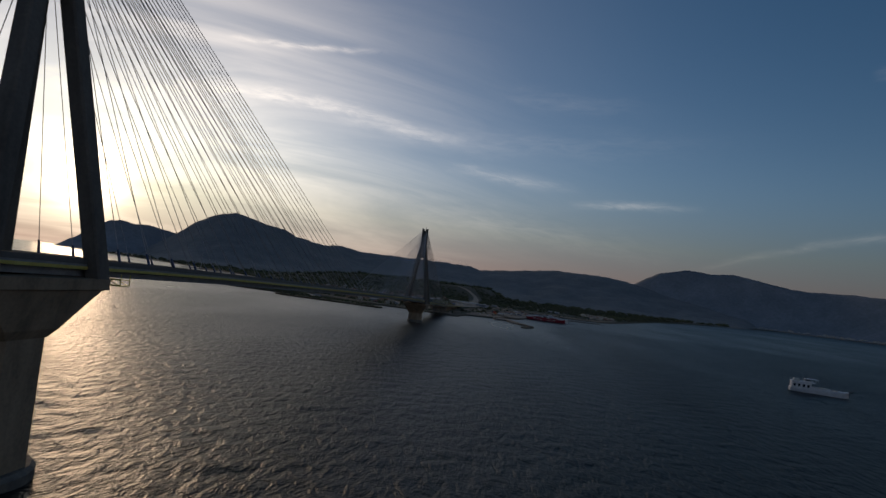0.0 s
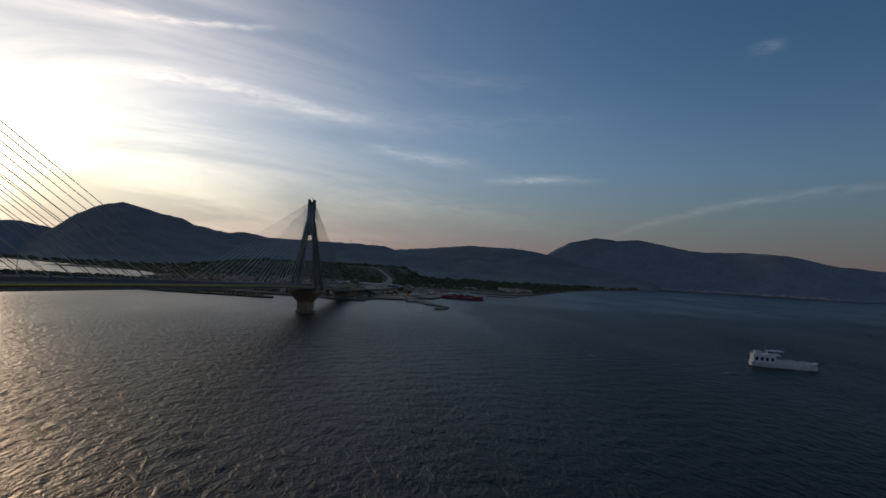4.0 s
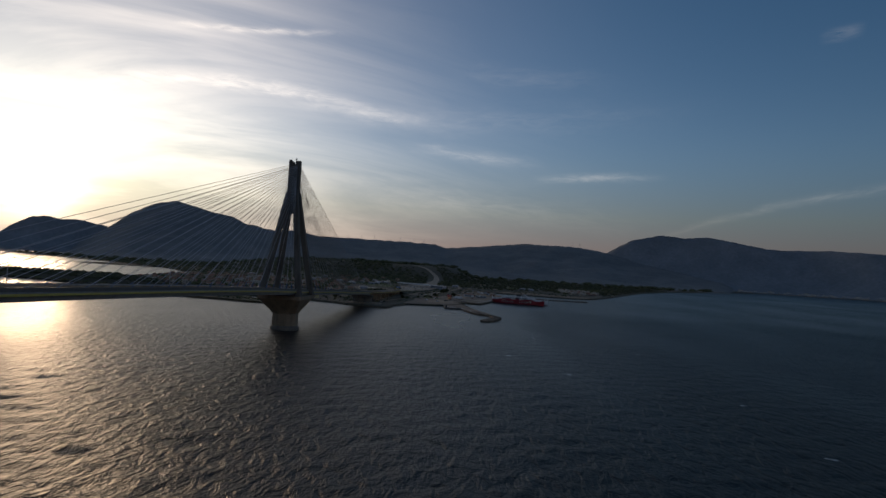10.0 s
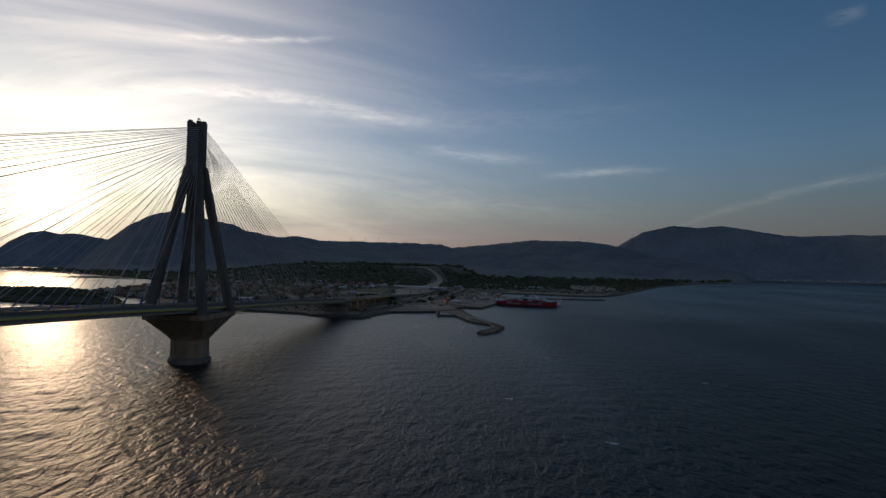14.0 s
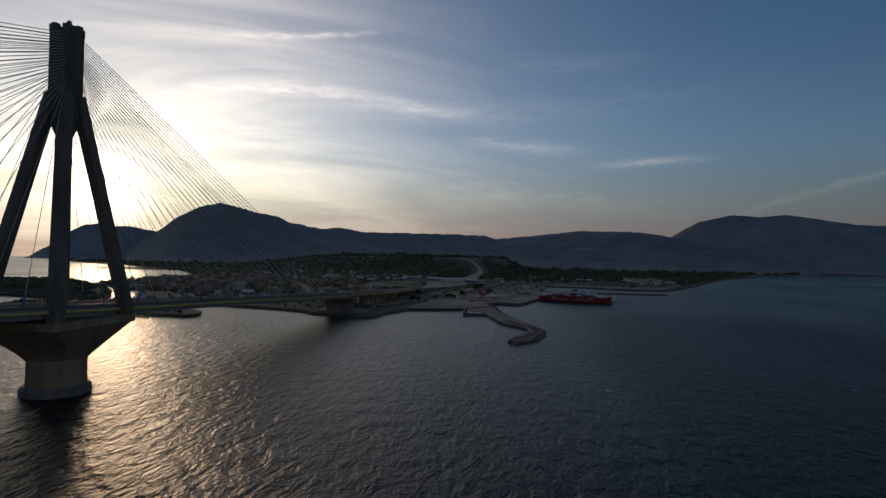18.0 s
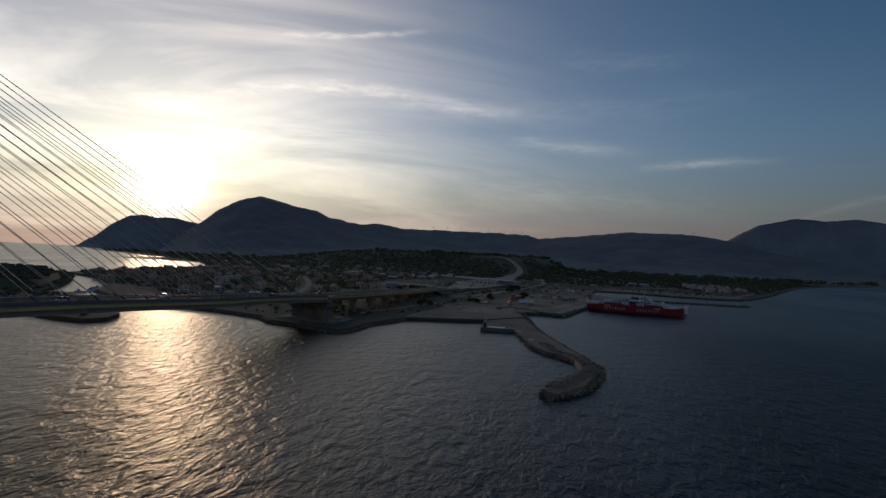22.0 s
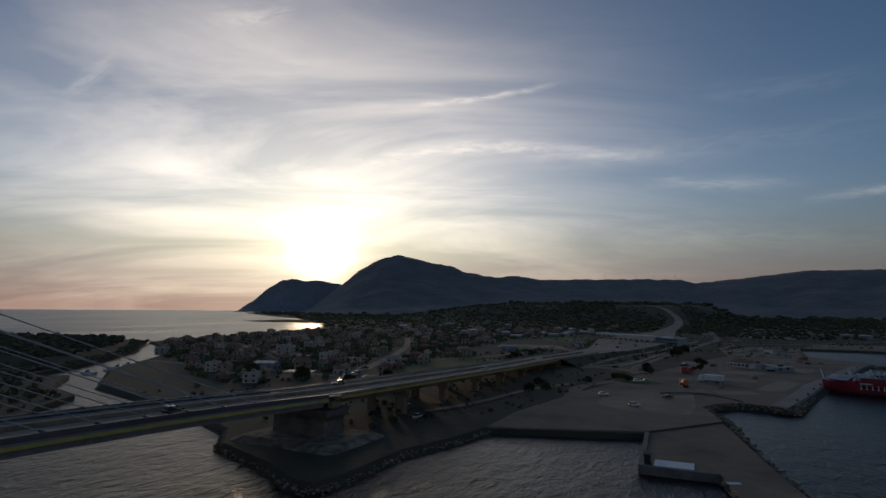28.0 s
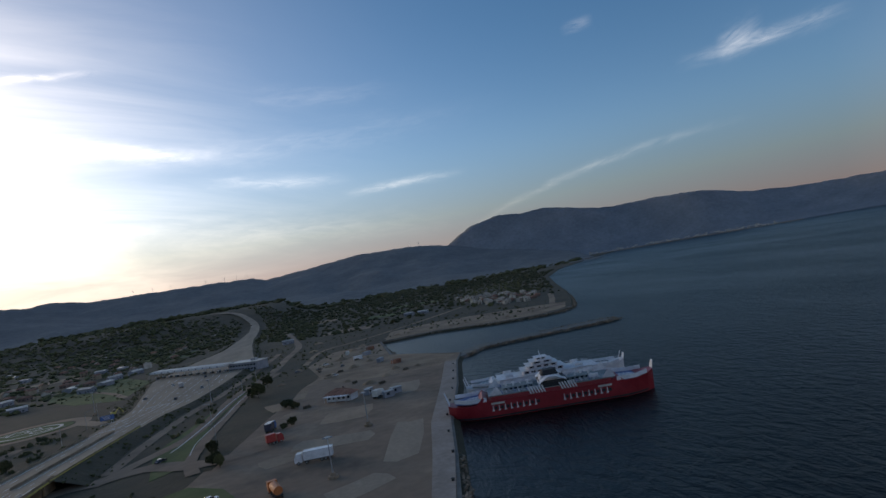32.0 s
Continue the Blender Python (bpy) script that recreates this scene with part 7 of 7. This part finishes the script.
wood("garden_trees", TOWN, 5600, 2.0, "dark garden trees between the town houses", 21)
wood("spit_trees", SPIT, 4200, 1.6, "dark bushes covering the low spit", 22, 2.3, False, broad=1.7)
wood("spit_trees", MOUND, 2600, 2.4, "dark trees on the rampart mound of the spit", 37, 6.2, False, broad=1.5)
wood("point_trees", [(-254, 790), (-244, 768), (-200, 757), (-128, 747), (-100, 738), (-84, 738), (-110, 772), (-132, 798), (-165, 804), (-196, 826), (-228, 812)], 420, 1.7, "bushes on the small point", 23, 1.8, False)
wood("plain_woods", [(-500, 1400), (-120, 1250), (-50, 1420), (-10, 1700), (-60, 2100), (-300, 2450), (-900, 2500), (-1300, 2200), (-700, 1650)], 5600, 2.4, "olive groves and scrub on the coastal plain", 24, GZ, True, 0.5, broad=1.9)
wood("plain_woods", [(100, 1470), (160, 1430), (290, 1500), (340, 1620), (430, 1900), (700, 2150), (900, 2600), (300, 2700), (60, 2300), (60, 1700)], 5200, 2.4, "dark scrub and orchards inland of the port", 25, GZ, True, 0.5, broad=1.5)
wood("far_woods", [(-2200, 2900), (-1300, 2250), (-300, 2450), (300, 2700), (900, 2600), (1300, 2950), (900, 3100), (-600, 3200), (-1700, 3200)], 2200, 9.0, "far dark woods at the foot of the hills", 26, GZ, False, broad=1.9)
wood("plain_woods", [(-40, 1480), (-8, 1600), (-8, 1840), (-20, 2020), (-50, 2150), (-110, 2260), (-300, 2300), (-420, 2100), (-200, 1700)], 1500, 2.8, "dark scrub inside the motorway bend", 34, GZ, True, broad=1.9)
wood("plain_woods", [(36, 1560), (110, 1440), (120, 1800), (70, 2100), (20, 2300), (-40, 2340), (5, 2140), (26, 1980), (30, 1760)], 1100, 2.6, "dark scrub beside the climbing motorway", 35, GZ, True, broad=1.5)
wood("village_trees", [(285, 1440), (330, 1400), (400, 1460), (440, 1560), (475, 1700), (520, 1840), (640, 2050), (430, 1920), (340, 1640)], 620, 2.6, "dark trees among the village houses", 36, GZ, True)
wood("coast_trees", [(395, 1420), (425, 1462), (515, 1690), (635, 1970), (850, 2360), (760, 2330), (560, 1990), (460, 1760), (405, 1560)], 900, 2.3, "dark trees along the gulf shore", 38, GZ, True, broad=1.5)
wood("verge_bushes", [(38, 1040), (52, 1075), (60, 1145), (74, 1200), (80, 1260), (72, 1262), (62, 1200), (48, 1120)], 90, 1.3, "bushes along the slip road verge", 27, GZ, False)
wood("verge_bushes", [(-15, 1010), (-18, 1080), (-26, 1140), (-60, 1130), (-45, 1050), (-30, 1010)], 110, 1.6, "bushes on the motorway bank", 28, GZ, False)
wood("shore_bushes", [(-110, 815), (-60, 806), (-26, 792), (10, 800), (30, 830), (0, 860), (-60, 860), (-100, 850)], 120, 1.5, "low bushes on the shore by the bridge", 29, GZ, True)
wood("shore_bushes", [(170, 1290), (260, 1250), (320, 1260), (340, 1330), (260, 1400), (200, 1390)], 110, 1.4, "low scrub on the north quay ground", 30, GZ, True)

wood("scrub", [(-120, 1010), (-40, 1005), (10, 1010), (50, 1020), (62, 1060), (72, 1130), (100, 1180), (118, 1260), (110, 1420), (-40, 1430), (-100, 1300), (-35, 1240), (-20, 1140), (-70, 1100)], 900, 0.85, "low dark scrub between the roads", 31, GZ, True)
wood("scrub", [(-20, 800), (30, 830), (44, 850), (46, 905), (58, 960), (40, 1000), (-15, 1000), (-60, 905), (-40, 850)], 420, 0.7, "low scrub under the viaduct", 32, GZ, True)
wood("scrub", [(104, 1180), (150, 1185), (158, 1280), (200, 1300), (330, 1260), (360, 1330), (250, 1430), (120, 1430)], 420, 0.8, "low scrub and weeds round the basin", 33, GZ, True)

# Field hedges on the plain: paler meadow patches.
for i, (x, y, w, d, a) in enumerate(((-72, 1575, 50, 34, 20), (-210, 1560, 90, 50, 15), (-90, 1640, 70, 60, 30), (-330, 1700, 110, 60, 25), (150, 1480, 60, 50, -20), (210, 1640, 80, 60, -25), (300, 1800, 90, 70, -30), (120, 1800, 70, 80, -10))):
    c, s = math.cos(radians(a)), math.sin(radians(a))
    q = [(x + u * w / 2 * c - v * d / 2 * s, y + u * w / 2 * s + v * d / 2 * c) for u, v in ((-1, -1), (1, -1), (1, 1), (-1, 1))]
    patch("field", q, GZ + 0.03 + 0.004 * i, (M_GRASS, M_GRAVEL, M_GRASS)[i % 3], "small field on the coastal plain", "field", 0.05)

# ---- wind turbines on the ridge ----
def turbine():
    e = group_of("wind_turbine", "white wind turbine standing on the ridge", "wind turbine", "wind turbines on the ridge")
    bm = bmesh.new()
    tube(bm, (0, 0, -12), (0, 0, 30), 0.9, 8, 0.5)
    part("tower", bm, M_WHITE, e)
    bm = bmesh.new()
    box(bm, (0, 0, 30.4), (1.4, 3.4, 1.4))
    part("nacelle", bm, M_WHITE, e)
    for k in range(3):
        a = k * 2 * math.pi / 3 + 0.4
        bm = bmesh.new()
        tube(bm, (0, -1.8, 30.4), (14 * math.sin(a), -1.8, 30.4 + 14 * math.cos(a)), 0.5, 5, 0.12)
        part("blade", bm, M_WHITE, e)
    return e


tb = turbine()
for i, (az, el) in enumerate(((10.2, 2.9), (11.0, 2.84), (-6.4, 2.48), (-5.4, 2.46), (-4.6, 2.45), (-12.0, 2.54), (-10.6, 2.53), (-7.9, 2.5), (-13.4, 2.55))):
    r = 4290
    m = pose(120 + r * math.sin(radians(az)), 400 + r * math.cos(radians(az)), 45 + r * math.tan(radians(el)) - 6, 0, 0, 30 * i)
    if i == 0:
        tb.matrix_basis = m
    else:
        copy_thing(tb, m)

# ---- deck traffic cones, beacons and small boats ----
for i, (x, y, a) in enumerate(((-206, 868, 40), (-214, 878, 60), (-200, 852, 35), (-222, 890, 50))):
    bt = group_of("fishing_boat", "small white fishing boat moored in the creek", "boat", "boats in the creek", at=(x - 6, y, 0), turn_z=a)
    bm = bmesh.new()
    loft(bm, [ship_section(q * 4, 1.3 * b, -0.3, t, f) for q, b, t, f in ((-1, 0.8, 0.9, 0.8), (0, 1, 0.8, 0.85), (0.7, 0.7, 1.1, 0.6), (1.0, 0.1, 1.4, 0.3))])
    part("hull", bm, M_WHITE, bt)
    bm = bmesh.new()
    box(bm, (-1.2, 0, 1.6), (1.8, 1.5, 1.5), 0, 0.85)
    part("cabin", bm, M_BLUE, bt)
    bm = bmesh.new()
    tube(bm, (-0.2, 0, 0.9), (-0.2, 0, 4.2), 0.06)
    part("mast", bm, M_GALV, bt)


# Bushes and grass tufts on the motorway banks.
bank = random.Random(77)
pts = spline(HIGHWAY, 6)
out = []
for i in range(2600):
    k = bank.randrange(len(pts) - 1)
    x, y, _ = pts[k]
    if y > 1640:
        continue
    d = Vector((pts[k + 1][0] - x, pts[k + 1][1] - y)).normalized()
    w = float(np.interp(y, [p[1] for p in HIGHWAY], HIGHWAY_W)) / 2
    top = approach_z(x, y)
    q = bank.random()
    run = 2.0 + (top - GZ) * 2.2
    side = bank.choice((-1, 1))
    o = side * (w + 1.4 + q * (run + 1.5))
    r = 0.25 + 0.7 * bank.random() ** 3
    out.append((x - d.y * o, y + d.x * o, max(GZ, top - (top - GZ) * min(q * 1.2, 1.0)) + r * 0.25, r, r * 0.7))
clumps("bank_scrub", out, M_LEAF, "dark scrub tufts on the motorway banks", "bushes", 78)
